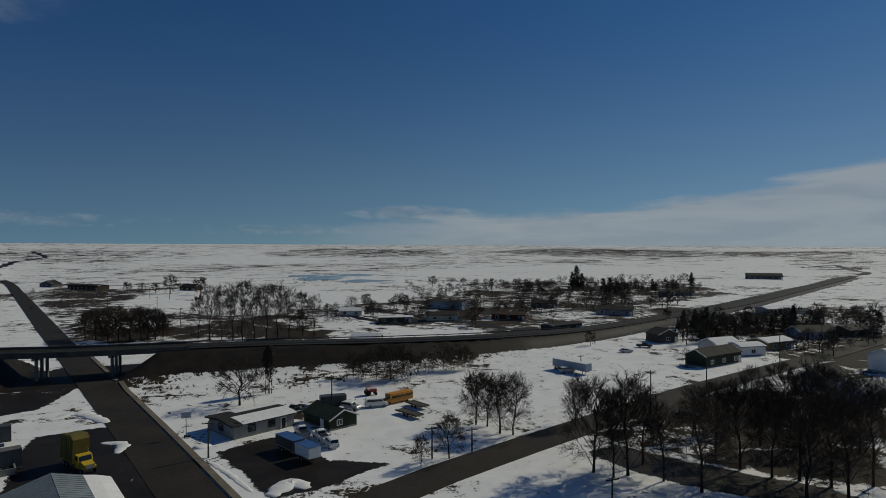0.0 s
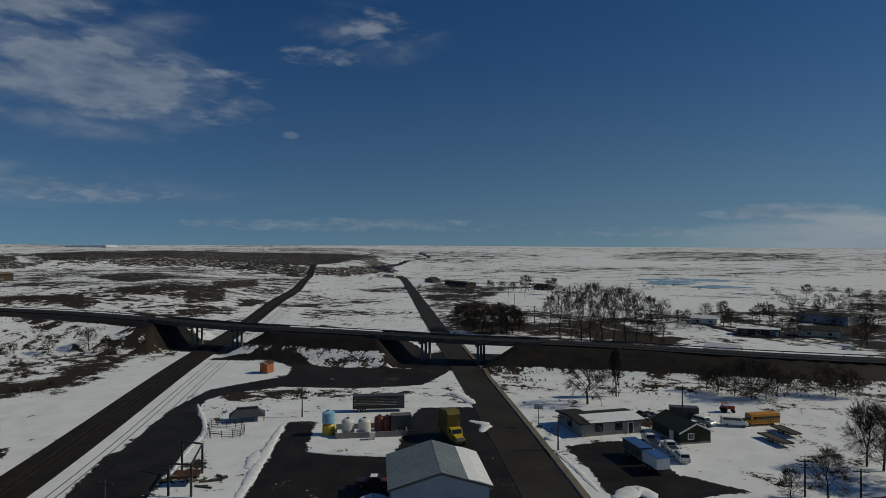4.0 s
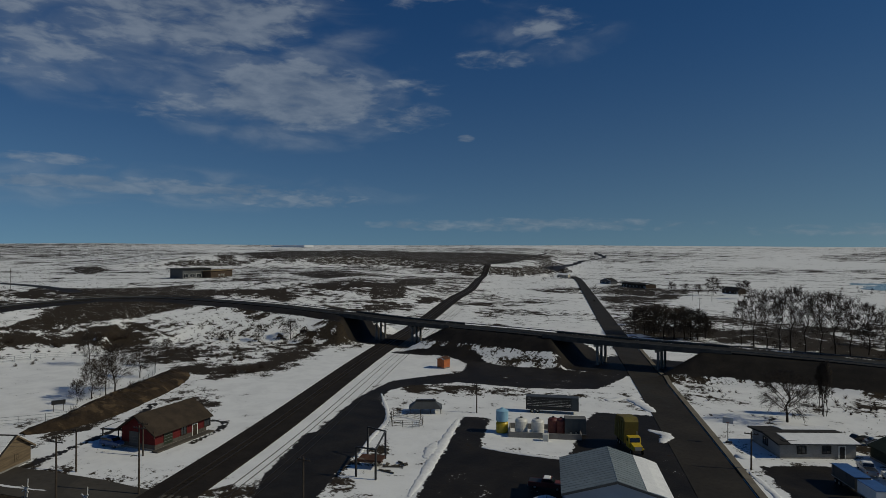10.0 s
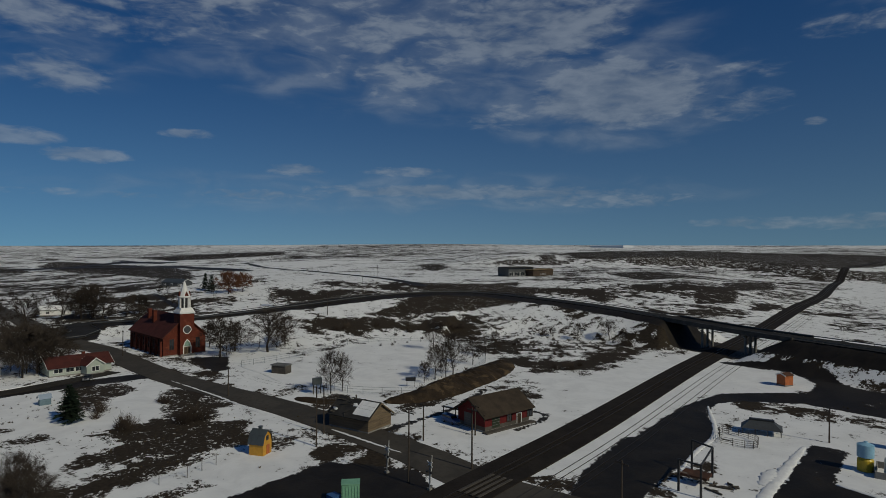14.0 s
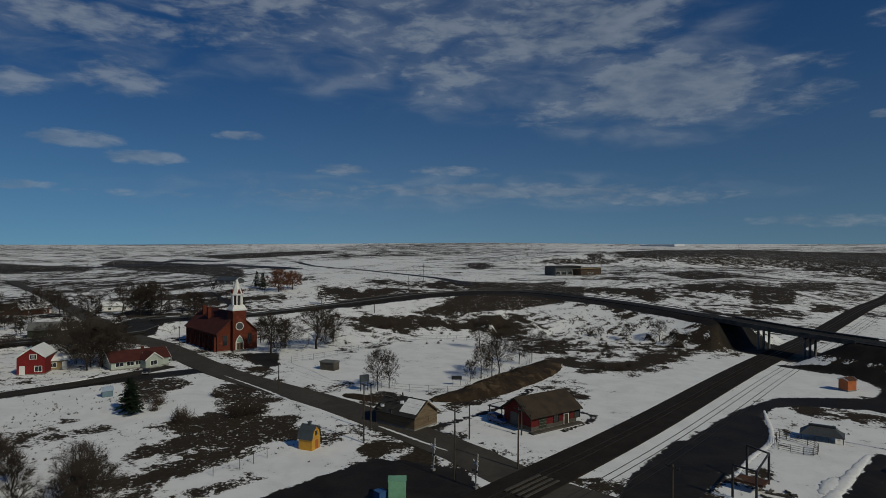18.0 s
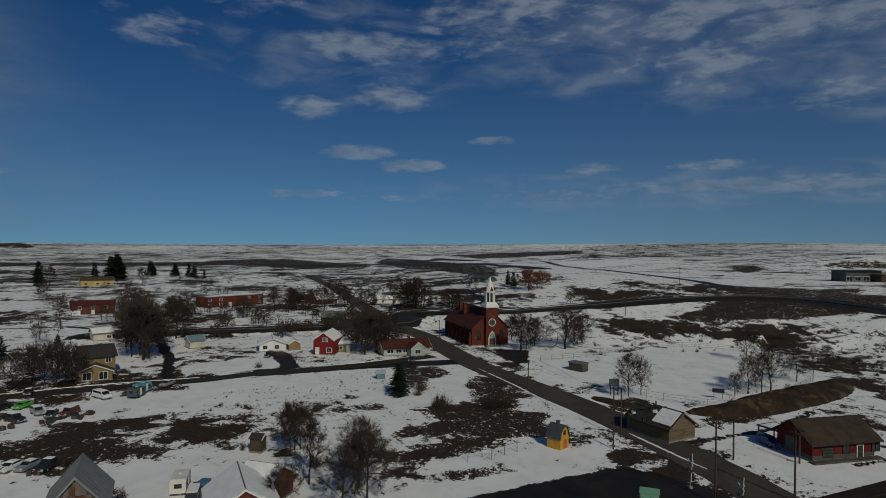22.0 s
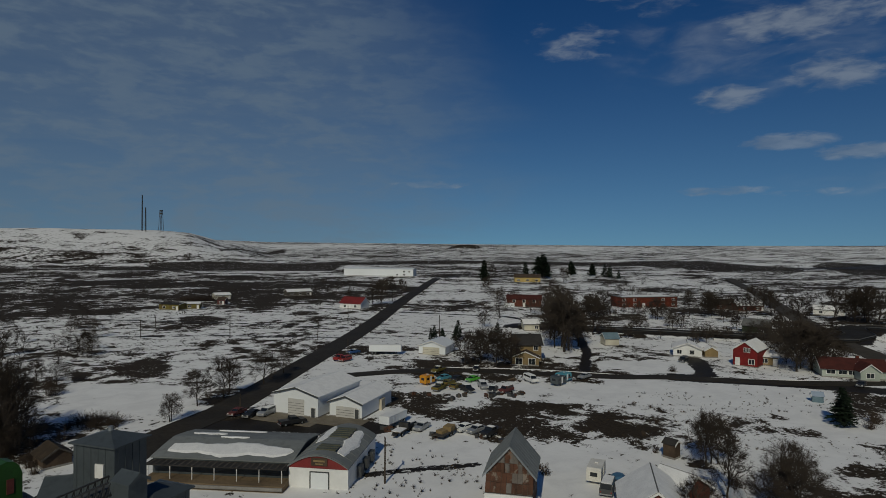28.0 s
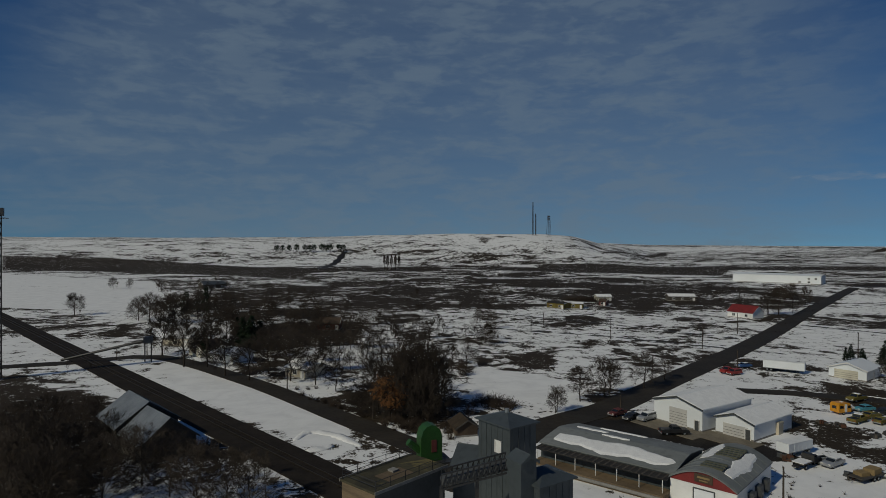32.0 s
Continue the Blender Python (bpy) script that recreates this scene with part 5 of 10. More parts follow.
def conifers(spots, label, wide=1.0, group="dark evergreens"):
    for x, y, h in spots:
        h = h * tree_rng.uniform(0.75, 1.12)
        k = tree_rng.randrange(3)
        if k not in conifer_data:
            conifer_data[k] = (Geo().cyl(0, 0, -0.3, 0.16, 9.0, 7, 0.03).mesh("trunk", "bark"), conifer_mesh(k))
        s = max(h, 1.0) / 10
        sway = tree_rng.uniform(0.9, 1.45)
        th = thing("conifer", label, "evergreen tree", group=group)
        th.matrix_basis = pose(x, y, gz(x, y), 0, 0, tree_rng.uniform(0, 360)) @ Matrix.Diagonal((s * wide * sway, s * wide * sway, s, 1))
        for nm, me in zip(("trunk", "foliage"), conifer_data[k]):
            ob = new(nm, me)
            ob.parent = th


def bush_mesh(k, mat):
    """A ragged dome of many thin crooked twigs."""
    rng = random.Random(90 + k)
    g = Geo()
    for i in range(90):
        a, e = rng.uniform(0, 2 * math.pi), rng.uniform(0.15, 1.5)
        d = Vector((math.cos(a) * math.cos(e), math.sin(a) * math.cos(e), math.sin(e)))
        root = Vector((rng.uniform(-0.35, 0.35), rng.uniform(-0.35, 0.35), -0.1))
        tip = root + d * rng.uniform(0.45, 1.0)
        g.spike(root, tip, 0.013)
        for j in range(6):
            p = root.lerp(tip, rng.uniform(0.3, 0.95))
            q = p + (d + Vector((rng.uniform(-1, 1), rng.uniform(-1, 1), rng.uniform(-0.5, 0.8)))).normalized() * rng.uniform(0.12, 0.32)
            g.spike(p, q, 0.009)
    return g.mesh("bush", mat)


bush_data = {}


def bushes(spots, label="bare brown shrub in the snow", mat="shrub", wide=0.65, group="roadside shrubs"):
    """Shrubs at (x, y, height)."""
    for x, y, h in spots:
        k = tree_rng.randrange(3)
        if (k, mat) not in bush_data:
            bush_data[k, mat] = bush_mesh(k, mat)
        ob = new("shrub", bush_data[k, mat])
        w = h * wide * tree_rng.uniform(0.8, 1.2)
        ob.matrix_basis = pose(x, y, gz(x, y), 0, 0, tree_rng.uniform(0, 360)) @ Matrix.Diagonal((w, w, h, 1))
        tagged(ob, label, "shrub", group)


def brush(name, label, spots, mat="shrub", seed=3):
    """Low weed clumps, too many to count, joined into one piece."""
    rng = random.Random(seed)
    g = Geo()
    for x, y, h in spots:
        z = gz(x, y)
        for j in range(26):
            a, e = rng.uniform(0, 2 * math.pi), rng.uniform(0.3, 1.45)
            q = h * rng.uniform(0.6, 1.1)
            dx, dy, dz = math.cos(a) * math.cos(e) * q, math.sin(a) * math.cos(e) * q, math.sin(e) * q
            t = 0.06 * h / q
            g.add([(x - dy * t - 0.02, y + dx * t, z - 0.05), (x + dy * t + 0.02, y - dx * t, z - 0.05), (x + dx, y + dy, z + dz)], [(0, 1, 2)])
    me = bpy.data.meshes.new(name)
    me.from_pydata(g.v, [], g.f)
    me.materials.append(M[mat])
    tagged(new(name, me), label, "weeds", kind="stuff")


def tufts(name, label, mat, areas, seed, size=(0.25, 0.7)):
    """Countless low clumps of weeds or sage within discs (x, y, radius, how many)."""
    rng = random.Random(seed)
    pts = []
    for x, y, rad, n in areas:
        for i in range(n):
            a, q = rng.uniform(0, 2 * math.pi), rad * math.sqrt(rng.random())
            px, py = x + math.cos(a) * q, y + math.sin(a) * q
            if noise.noise(Vector((px / 14, py / 14, seed))) + 0.6 * noise.noise(Vector((px / 4, py / 4, seed + 9))) > rng.uniform(-0.1, 0.35):
                pts.append((px, py))
    p = np.array(pts)
    zz = ground_z(p[:, 0], p[:, 1])
    g = Geo()
    for (x, y), z in zip(pts, zz):
        s = size[0] + (size[1] - size[0]) * rng.random() ** 2.5
        for j in range(8):
            a = 0.785 * j + rng.uniform(-0.4, 0.4)
            q = s * rng.uniform(0.5, 1.0)
            dx, dy, h = math.cos(a) * q, math.sin(a) * q, s * rng.uniform(0.35, 1.0)
            g.add([(x - dy * 0.35, y + dx * 0.35, z - 0.1), (x + dy * 0.35, y - dx * 0.35, z - 0.1), (x + dx, y + dy, z + h)], [(0, 1, 2)])
    me = bpy.data.meshes.new(name)
    me.from_pydata(g.v, [], g.f)
    me.materials.append(M[mat])
    tagged(new(name, me), label, "weeds", kind="stuff")


# ---- vehicles ----
def wheels(th, xs, half, r, rim="galv"):
    for x in xs:
        for s in (-1, 1):
            w = part("wheel", Geo().wheel(x, s * (half - 0.12), r, r, 0.24), "tyre", th)
            part("rim", Geo().wheel(x, s * (half - 0.02), r, r * 0.55, 0.08, 10), rim, w)


CARS = {
    # length, width, body outline (x, z), cabin outline, wheel places, wheel radius
    "sedan": (4.7, 1.8, [(-2.35, 0.35), (2.35, 0.35), (2.38, 0.65), (2.2, 0.88), (0.9, 0.98), (-1.6, 1.0), (-2.3, 0.92), (-2.4, 0.6)], [(1.0, 0.95), (0.35, 1.42), (-1.1, 1.45), (-1.75, 0.98)], (-1.45, 1.45), 0.33),
    "suv": (4.7, 1.9, [(-2.35, 0.45), (2.35, 0.45), (2.38, 0.85), (2.2, 1.08), (1.1, 1.15), (-2.3, 1.15), (-2.4, 0.7)], [(1.15, 1.12), (0.65, 1.75), (-2.1, 1.78), (-2.3, 1.12)], (-1.45, 1.45), 0.38),
    "pickup": (5.6, 1.95, [(-2.8, 0.5), (2.8, 0.5), (2.82, 0.95), (2.6, 1.15), (1.3, 1.2), (-2.75, 1.2), (-2.82, 0.8)], [(1.3, 1.18), (0.75, 1.8), (-0.55, 1.82), (-0.75, 1.18)], (-1.75, 1.8), 0.4),
    "van": (5.4, 2.0, [(-2.7, 0.45), (2.7, 0.45), (2.72, 0.9), (2.4, 1.15), (1.9, 1.25), (-2.7, 1.25)], [(1.95, 1.2), (1.3, 2.0), (-2.55, 2.05), (-2.7, 1.2)], (-1.6, 1.7), 0.36),
}


def car(kind, x, y, rz, mat, label, snow=False, group="parked cars"):
    Lc, Wc, body, cabin, ax, r = CARS[kind]
    th = thing({"pickup": "pickup_truck", "van": "van"}.get(kind, "car"), label, {"pickup": "pickup truck", "van": "van"}.get(kind, "car"), x, y, gz(x, y) + 0.03, rz, group)
    part("body", Geo().profile(body, -Wc / 2, Wc / 2), mat, th)
    part("cabin", Geo().profile(cabin, -Wc / 2 + 0.12, Wc / 2 - 0.12), mat, th)
    c = [(sum(p[0] for p in cabin) / 4, sum(p[1] for p in cabin) / 4)] * 4
    inner = [(c[0][0] + (px - c[0][0]) * 0.86, c[0][1] + (pz - c[0][1]) * 0.62 + 0.03) for px, pz in cabin]
    part("side_window", Geo().profile(inner, -Wc / 2 + 0.11, Wc / 2 - 0.11), "glass", th)
    (x0, z0), (x1, z1) = cabin[0], cabin[1]
    part("windscreen", Geo().profile([(x0 - 0.02, z0 + 0.06), (x1 + 0.02, z1 - 0.06), (x1 + 0.06, z1 - 0.05), (x0 + 0.04, z0 + 0.07)], -Wc / 2 + 0.2, Wc / 2 - 0.2), "glass", th)
    (x0, z0), (x1, z1) = cabin[3], cabin[2]
    part("rear_window", Geo().profile([(x0 + 0.02, z0 + 0.08), (x1 - 0.02, z1 - 0.06), (x1 - 0.05, z1 - 0.05), (x0 - 0.03, z0 + 0.09)], -Wc / 2 + 0.2, Wc / 2 - 0.2), "glass", th)
    for s in (-1, 1):
        part("headlight", Geo().box(Lc / 2 - 0.02, s * (Wc / 2 - 0.3), 0.68, 0.12, 0.34, 0.16), "plastic_white", th)
        part("tail_light", Geo().box(-Lc / 2 + 0.02, s * (Wc / 2 - 0.2), 0.75, 0.1, 0.2, 0.2), "red", th)
    for s in (-1, 1):
        part("bumper", Geo().box(s * (Lc / 2 + 0.03), 0, 0.42, 0.12, Wc * 0.92, 0.18), "silver", th)
    if kind == "pickup":
        part("cargo_bed", Geo().box(-1.78, 0, 1.2, 1.95, Wc - 0.22, 0.012), "black", th)
    if snow:
        zt = max(p[1] for p in cabin)
        part("snow_cap", Geo().loft([[(px, s * (Wc / 2 - 0.2), zt + 0.01) for px, s in ((cabin[1][0] - 0.1, -1), (cabin[1][0] - 0.1, 1), (cabin[2][0] + 0.1, 1), (cabin[2][0] + 0.1, -1))], [(px * 0.9, s * (Wc / 2 - 0.4), zt + 0.1) for px, s in ((cabin[1][0] - 0.15, -1), (cabin[1][0] - 0.15, 1), (cabin[2][0] + 0.15, 1), (cabin[2][0] + 0.15, -1))]]), "snow", th)
    wheels(th, ax, Wc / 2, r)
    return th


def box_trailer(x, y, rz, length, height, mat, roof, label, cat="trailer", wide=2.5, floor=1.0, ribs=True):
    th = thing("box_trailer", label, cat, x, y, gz(x, y) + 0.03, rz)
    b = part("box_body", Geo().box(0, 0, floor, length, wide, height - floor), mat, th)
    part("roof_panel", Geo().box(0, 0, height, length + 0.06, wide + 0.06, 0.07), roof, th)
    part("chassis", Geo().box(0, 0, floor - 0.25, length - 0.6, 1.0, 0.25), "steel", th)
    for s in (-1, 1):
        part("rear_door", Geo().box(-length / 2 - 0.03, s * wide / 4, floor + 0.08, 0.05, wide / 2 - 0.08, height - floor - 0.16), mat, th)
        part("bottom_rail", Geo().box(0, s * (wide / 2 + 0.02), floor, length, 0.05, 0.14), "galv", b)
        if ribs:
            for k in range(int(length / 1.2)):
                part("side_rib", Geo().box(-length / 2 + 0.6 + k * 1.2, s * (wide / 2 + 0.012), floor + 0.15, 0.06, 0.03, height - floor - 0.2), mat, b)
    wheels(th, (-length / 2 + 1.1, -length / 2 + 2.2), wide / 2, 0.48)
    for s in (-0.8, 0.8):
        part("landing_leg", Geo().box(length / 2 - 1.8, s, 0, 0.12, 0.12, floor - 0.1), "steel", th)
    return th


def flat_trailer(x, y, rz, length, label, load=None, group=""):
    th = thing("flatbed_trailer", label, "trailer", x, y, gz(x, y) + 0.03, rz, group)
    part("deck", Geo().box(0, 0, 0.75, length, 2.3, 0.16), "grey_wood", th)
    part("side_rail", Geo().box(0, 1.15, 0.7, length, 0.08, 0.3), "steel", th)
    part("side_rail", Geo().box(0, -1.15, 0.7, length, 0.08, 0.3), "steel", th)
    part("drawbar", Geo().rod((length / 2, 0.5, 0.75), (length / 2 + 1.4, 0, 0.6), 0.06).rod((length / 2, -0.5, 0.75), (length / 2 + 1.4, 0, 0.6), 0.06), "steel", th)
    if load:
        part("load", Geo().box(-length * 0.1, 0.1, 0.91, length * 0.32, 1.7, 0.9, 6).box(length * 0.22, -0.2, 0.91, length * 0.24, 1.5, 0.55, -8), load, th)
    wheels(th, (-0.6, 0.4), 1.15, 0.38)


def school_bus(x, y, rz):
    th = thing("school_bus", "yellow school bus with black rails, parked on snow", "bus", x, y, gz(x, y) + 0.03, rz)
    th.scale = (0.86, 0.86, 0.86)
    part("body", Geo().profile([(-5.0, 0.55), (3.4, 0.55), (3.4, 2.7), (3.2, 2.95), (-4.8, 2.98), (-5.0, 2.75)], -1.2, 1.2), "bus_yellow", th)
    part("hood", Geo().profile([(3.4, 0.55), (5.0, 0.55), (5.05, 1.3), (4.7, 1.62), (3.4, 1.75)], -1.0, 1.0), "bus_yellow", th)
    part("windscreen", Geo().box(3.42, 0, 1.8, 0.05, 2.0, 0.85), "glass", th)
    for s in (-1, 1):
        for z in (1.0, 1.5):
            part("rub_rail", Geo().box(-0.8, s * 1.22, z, 8.2, 0.04, 0.09), "black", th)
        for k in range(10):
            part("window", Geo().box(-4.5 + k * 0.78, s * 1.21, 1.75, 0.66, 0.03, 0.62), "glass", th)
        part("headlight", Geo().box(5.04, s * 0.75, 1.0, 0.06, 0.25, 0.25), "plastic_white", th)
    part("bumper", Geo().box(5.1, 0, 0.5, 0.14, 2.3, 0.3), "black", th)
    wheels(th, (-2.8, 4.0), 1.15, 0.5, "black")


def dump_truck(x, y, rz):
    th = thing("dump_truck", "old truck with raised box in shaded olive and yellow cab", "truck", x, y, gz(x, y) + 0.03, rz)
    part("frame", Geo().box(0, 0, 0.8, 8.5, 1.0, 0.3), "steel", th)
    # olive on box and stakes includes the shade that lies on them
    bd = part("dump_box", Geo().profile([(-4.6, 1.3), (0.9, 1.15), (1.3, 5.3), (0.4, 6.0), (-3.4, 5.6), (-4.4, 4.4)], -1.35, 1.35), "olive", th)
    for k in range(5):
        for s in (-1.39, 1.39):
            part("stake", Geo().box(-3.6 + k * 1.05, s, 1.5, 0.14, 0.1, 3.7), "olive", bd)
    part("cab", Geo().profile([(1.5, 0.9), (3.1, 0.9), (3.1, 1.9), (2.8, 2.9), (1.6, 2.95), (1.5, 2.6)], -1.15, 1.15), "yellow", th)
    part("windscreen", Geo().profile([(3.06, 2.0), (2.82, 2.75), (2.9, 2.78), (3.14, 2.02)], -0.95, 0.95), "glass", th)
    part("side_window", Geo().box(2.2, 0, 2.05, 0.8, 2.34, 0.6), "glass", th)
    part("hood", Geo().profile([(3.1, 0.9), (4.7, 0.9), (4.75, 1.7), (3.1, 1.95)], -0.85, 0.85), "yellow", th)
    part("grille", Geo().box(4.77, 0, 1.0, 0.08, 1.3, 0.65), "silver", th)
    for s in (-1.0, 1.0):
        part("mudguard", Geo().box(4.0, s, 1.05, 1.3, 0.35, 0.18), "yellow", th)
    part("exhaust", Geo().cyl(1.35, 1.0, 1.0, 0.08, 2.6, 8), "silver", th)
    wheels(th, (-3.2, -2.0, 4.0), 1.2, 0.52)


def flat_truck(x, y, rz, mat, label, snow=True, deck=3.4):
    th = thing("flatbed_truck", label, "truck", x, y, gz(x, y) + 0.03, rz)
    part("frame", Geo().box(-0.4, 0, 0.6, deck + 3.0, 0.9, 0.22), "steel", th)
    part("cab", Geo().profile([(0.9, 0.55), (3.6, 0.55), (3.65, 1.05), (3.3, 1.35), (2.3, 1.4), (1.75, 2.05), (0.95, 2.08)], -0.98, 0.98), mat, th)
    part("windscreen", Geo().profile([(2.32, 1.42), (1.8, 2.0), (1.87, 2.02), (2.4, 1.44)], -0.8, 0.8), "glass", th)
    part("side_window", Geo().box(1.45, 0, 1.42, 0.75, 2.0, 0.48), "glass", th)
    dk = part("deck", Geo().box(0.8 - deck / 2, 0, 0.95, deck, 2.2, 0.14), "grey_wood", th)
    part("headboard", Geo().box(0.8, 0, 1.0, 0.1, 2.1, 1.0), "steel", dk)
    if snow:
        part("deck_snow", Geo().box(0.6 - deck / 2, 0, 1.09, deck - 0.5, 2.0, 0.12), "snow", dk)
    wheels(th, (0.4 - deck * 0.62, 2.7), 1.05, 0.42)


def camper(x, y, rz, mat, label, length=5.2, band=None):
    th = thing("camper_trailer", label, "caravan", x, y, gz(x, y) + 0.03, rz)
    h = 2.6
    part("body", Geo().profile([(-length / 2, 0.55), (length / 2, 0.55), (length / 2 + 0.15, 1.4), (length / 2 - 0.25, h - 0.15), (length / 2 - 0.6, h), (-length / 2 + 0.4, h), (-length / 2 - 0.05, h - 0.3)], -1.15, 1.15), mat, th)
    if band:
        part("stripe", Geo().box(0, 0, 1.0, length - 0.1, 2.33, 0.35), band, th)
    for s in (-1, 1):
        part("window", Geo().box(-0.9, s * 1.16, 1.45, 1.0, 0.04, 0.6).box(1.2, s * 1.16, 1.45, 0.8, 0.04, 0.6), "glass", th)
    part("window", Geo().box(-length / 2 - 0.03, 0, 1.35, 0.06, 1.1, 0.65), "glass", th)
    part("door", Geo().box(0.25, -1.17, 0.62, 0.65, 0.05, 1.75), "trim", th)
    part("roof_vent", Geo().box(0.3, 0, h, 0.5, 0.5, 0.15), "trim", th)
    wheels(th, (-0.3,), 1.15, 0.35)


# ---- poles and wires ----
def pole(x, y, h, arms=1, label="weathered wooden utility pole with a crossarm", rz=0.0, lamp=False):
    th = thing("utility_pole", label, "utility pole", x, y, gz(x, y), rz, "utility poles")
    part("shaft", Geo().cyl(0, 0, -0.5, 0.17, h + 0.5, 9, 0.11), "pole", th)
    for k in range(arms):
        a = part("crossarm", Geo().box(0, 0, h - 0.5 - k * 1.1, 2.3, 0.12, 0.14), "pole", th)
        for u in (-1.0, -0.5, 0.5, 1.0):
            part("insulator", Geo().cyl(u, 0, h - 0.36 - k * 1.1, 0.05, 0.18, 6), "glass", a)
    if arms == 2 or lamp:
        part("transformer", Geo().cyl(0.3, 0.25, h - 2.6, 0.22, 0.8, 10), "galv", th)
    if lamp:
        a = part("lamp_arm", Geo().rod((0, 0, h - 1.2), (1.6, 0, h - 0.7), 0.04), "galv", th)
        part("lamp_head", Geo().box(1.8, 0, h - 0.78, 0.6, 0.25, 0.14), "galv", a)
    return th


def wires(pts, label="thin sagging power lines between poles"):
    """Sagging lines between (x, y, z) points."""
    g = Geo()
    for a, b in zip(pts, pts[1:]):
        d = Vector((b[0] - a[0], b[1] - a[1], 0)).normalized()
        nrm = Vector((-d.y, d.x, 0))
        for o in (-0.9, 0.9):
            prev = None
            for k in range(9):
                t = k / 8
                p = Vector(a).lerp(Vector(b), t) + nrm * o - Vector((0, 0, 1.2 * 4 * t * (1 - t)))
                if prev:
                    g.rod(prev, p, 0.011, 3)
                prev = p
    solid("power_line", g, "black", label, "wire")


def fence(pts, label, h=1.3, step=3.0, mat="grey_wood", rails=2, mesh_panels=False, name="fence"):
    th = thing(name, label, "fence")
    p = spline([(*q, 0) for q in pts], step)
    post = Geo().cyl(0, 0, -0.3, 0.06, h + 0.3, 5).mesh("post", mat)
    for q in p:
        ob = new("post", post)
        ob.parent = th
        ob.location = (q[0], q[1], gz(q[0], q[1]))
    for k in range(rails):
        z = h * (k + 1) / rails - 0.08
        part("rail", ribbon(Geo(), p, 0.025, -0.025, z, 0.06), mat, th)
    return th


# ---- the shop and the yard by the frontage road ----
def build_shop():
    house("machine_shop", "pale blue metal shop, grey ribbed roof half under snow", "workshop", (-48.2, 78.2, 127.3, 13.7, 13.6), 5.4, 2.0, "blue_siding", "roof_metal", "x", 0.5, ribs=0.9, trim="dark_metal",
          snow={-1: (0.52, 1.0, 0.0, 1.0)}, wins=[("L", 1.5, 0.1, 3.6, 3.6, "white_metal"), ("L", -4.2, 0.1, 1.0, 2.1, "door"), ("R", 2, 0.1, 3.4, 3.6, "white_metal")])
    x, y, rz, Lx, Wy = (-48.2, 78.2, 127.3, 13.7, 13.6)
    c, s = math.cos(radians(rz)), math.sin(radians(rz))
    lx, ly = -Lx / 2 + 1.5, Wy / 2 + 2.4
    house("lean_to_shed", "low shed against the shop, its roof under snow", "shed", (x + lx * c - ly * s, y + lx * s + ly * c, rz, 4.6, 4.2), 2.5, 0.7, "grey_metal", "grey_roof", "x", 0.2, snow={-1: (0.02, 1, 0, 1), 1: (0.02, 1, 0, 1)})


build_shop()


def tank(x, y, r, h, mat, label, cap=None, legs=False, group="storage tanks"):
    th = thing("storage_tank", label, "tank", x, y, gz(x, y), 0, group)
    z0 = 0.9 if legs else 0.05
    part("shell", Geo().cyl(0, 0, z0, r, h, 20), mat, th)
    part("dome", Geo().loft([[(rr * math.cos(a), rr * math.sin(a), z) for a in [2 * math.pi * i / 20 for i in range(20)]] for rr, z in ((r, z0 + h), (r * 0.8, z0 + h + r * 0.28), (r * 0.4, z0 + h + r * 0.42), (0.05, z0 + h + r * 0.45))]), cap or mat, th)
    for k in range(1, 4):
        part("hoop", Geo().cyl(0, 0, z0 + h * k / 4, r + 0.03, 0.07, 20), mat, th)
    part("manhole", Geo().cyl(0, 0, z0 + h + r * 0.44, 0.28, 0.2, 10), "black", th)
    part("outlet_pipe", Geo().rod((r, 0, z0 + 0.3), (r + 0.5, 0, z0 + 0.3), 0.07), "steel", th)
    if legs:
        for i in range(4):
            a = math.pi / 4 + i * math.pi / 2
            part("leg", Geo().box(math.cos(a) * r * 0.8, math.sin(a) * r * 0.8, 0, 0.16, 0.16, 1.0), "steel", th)
    return th


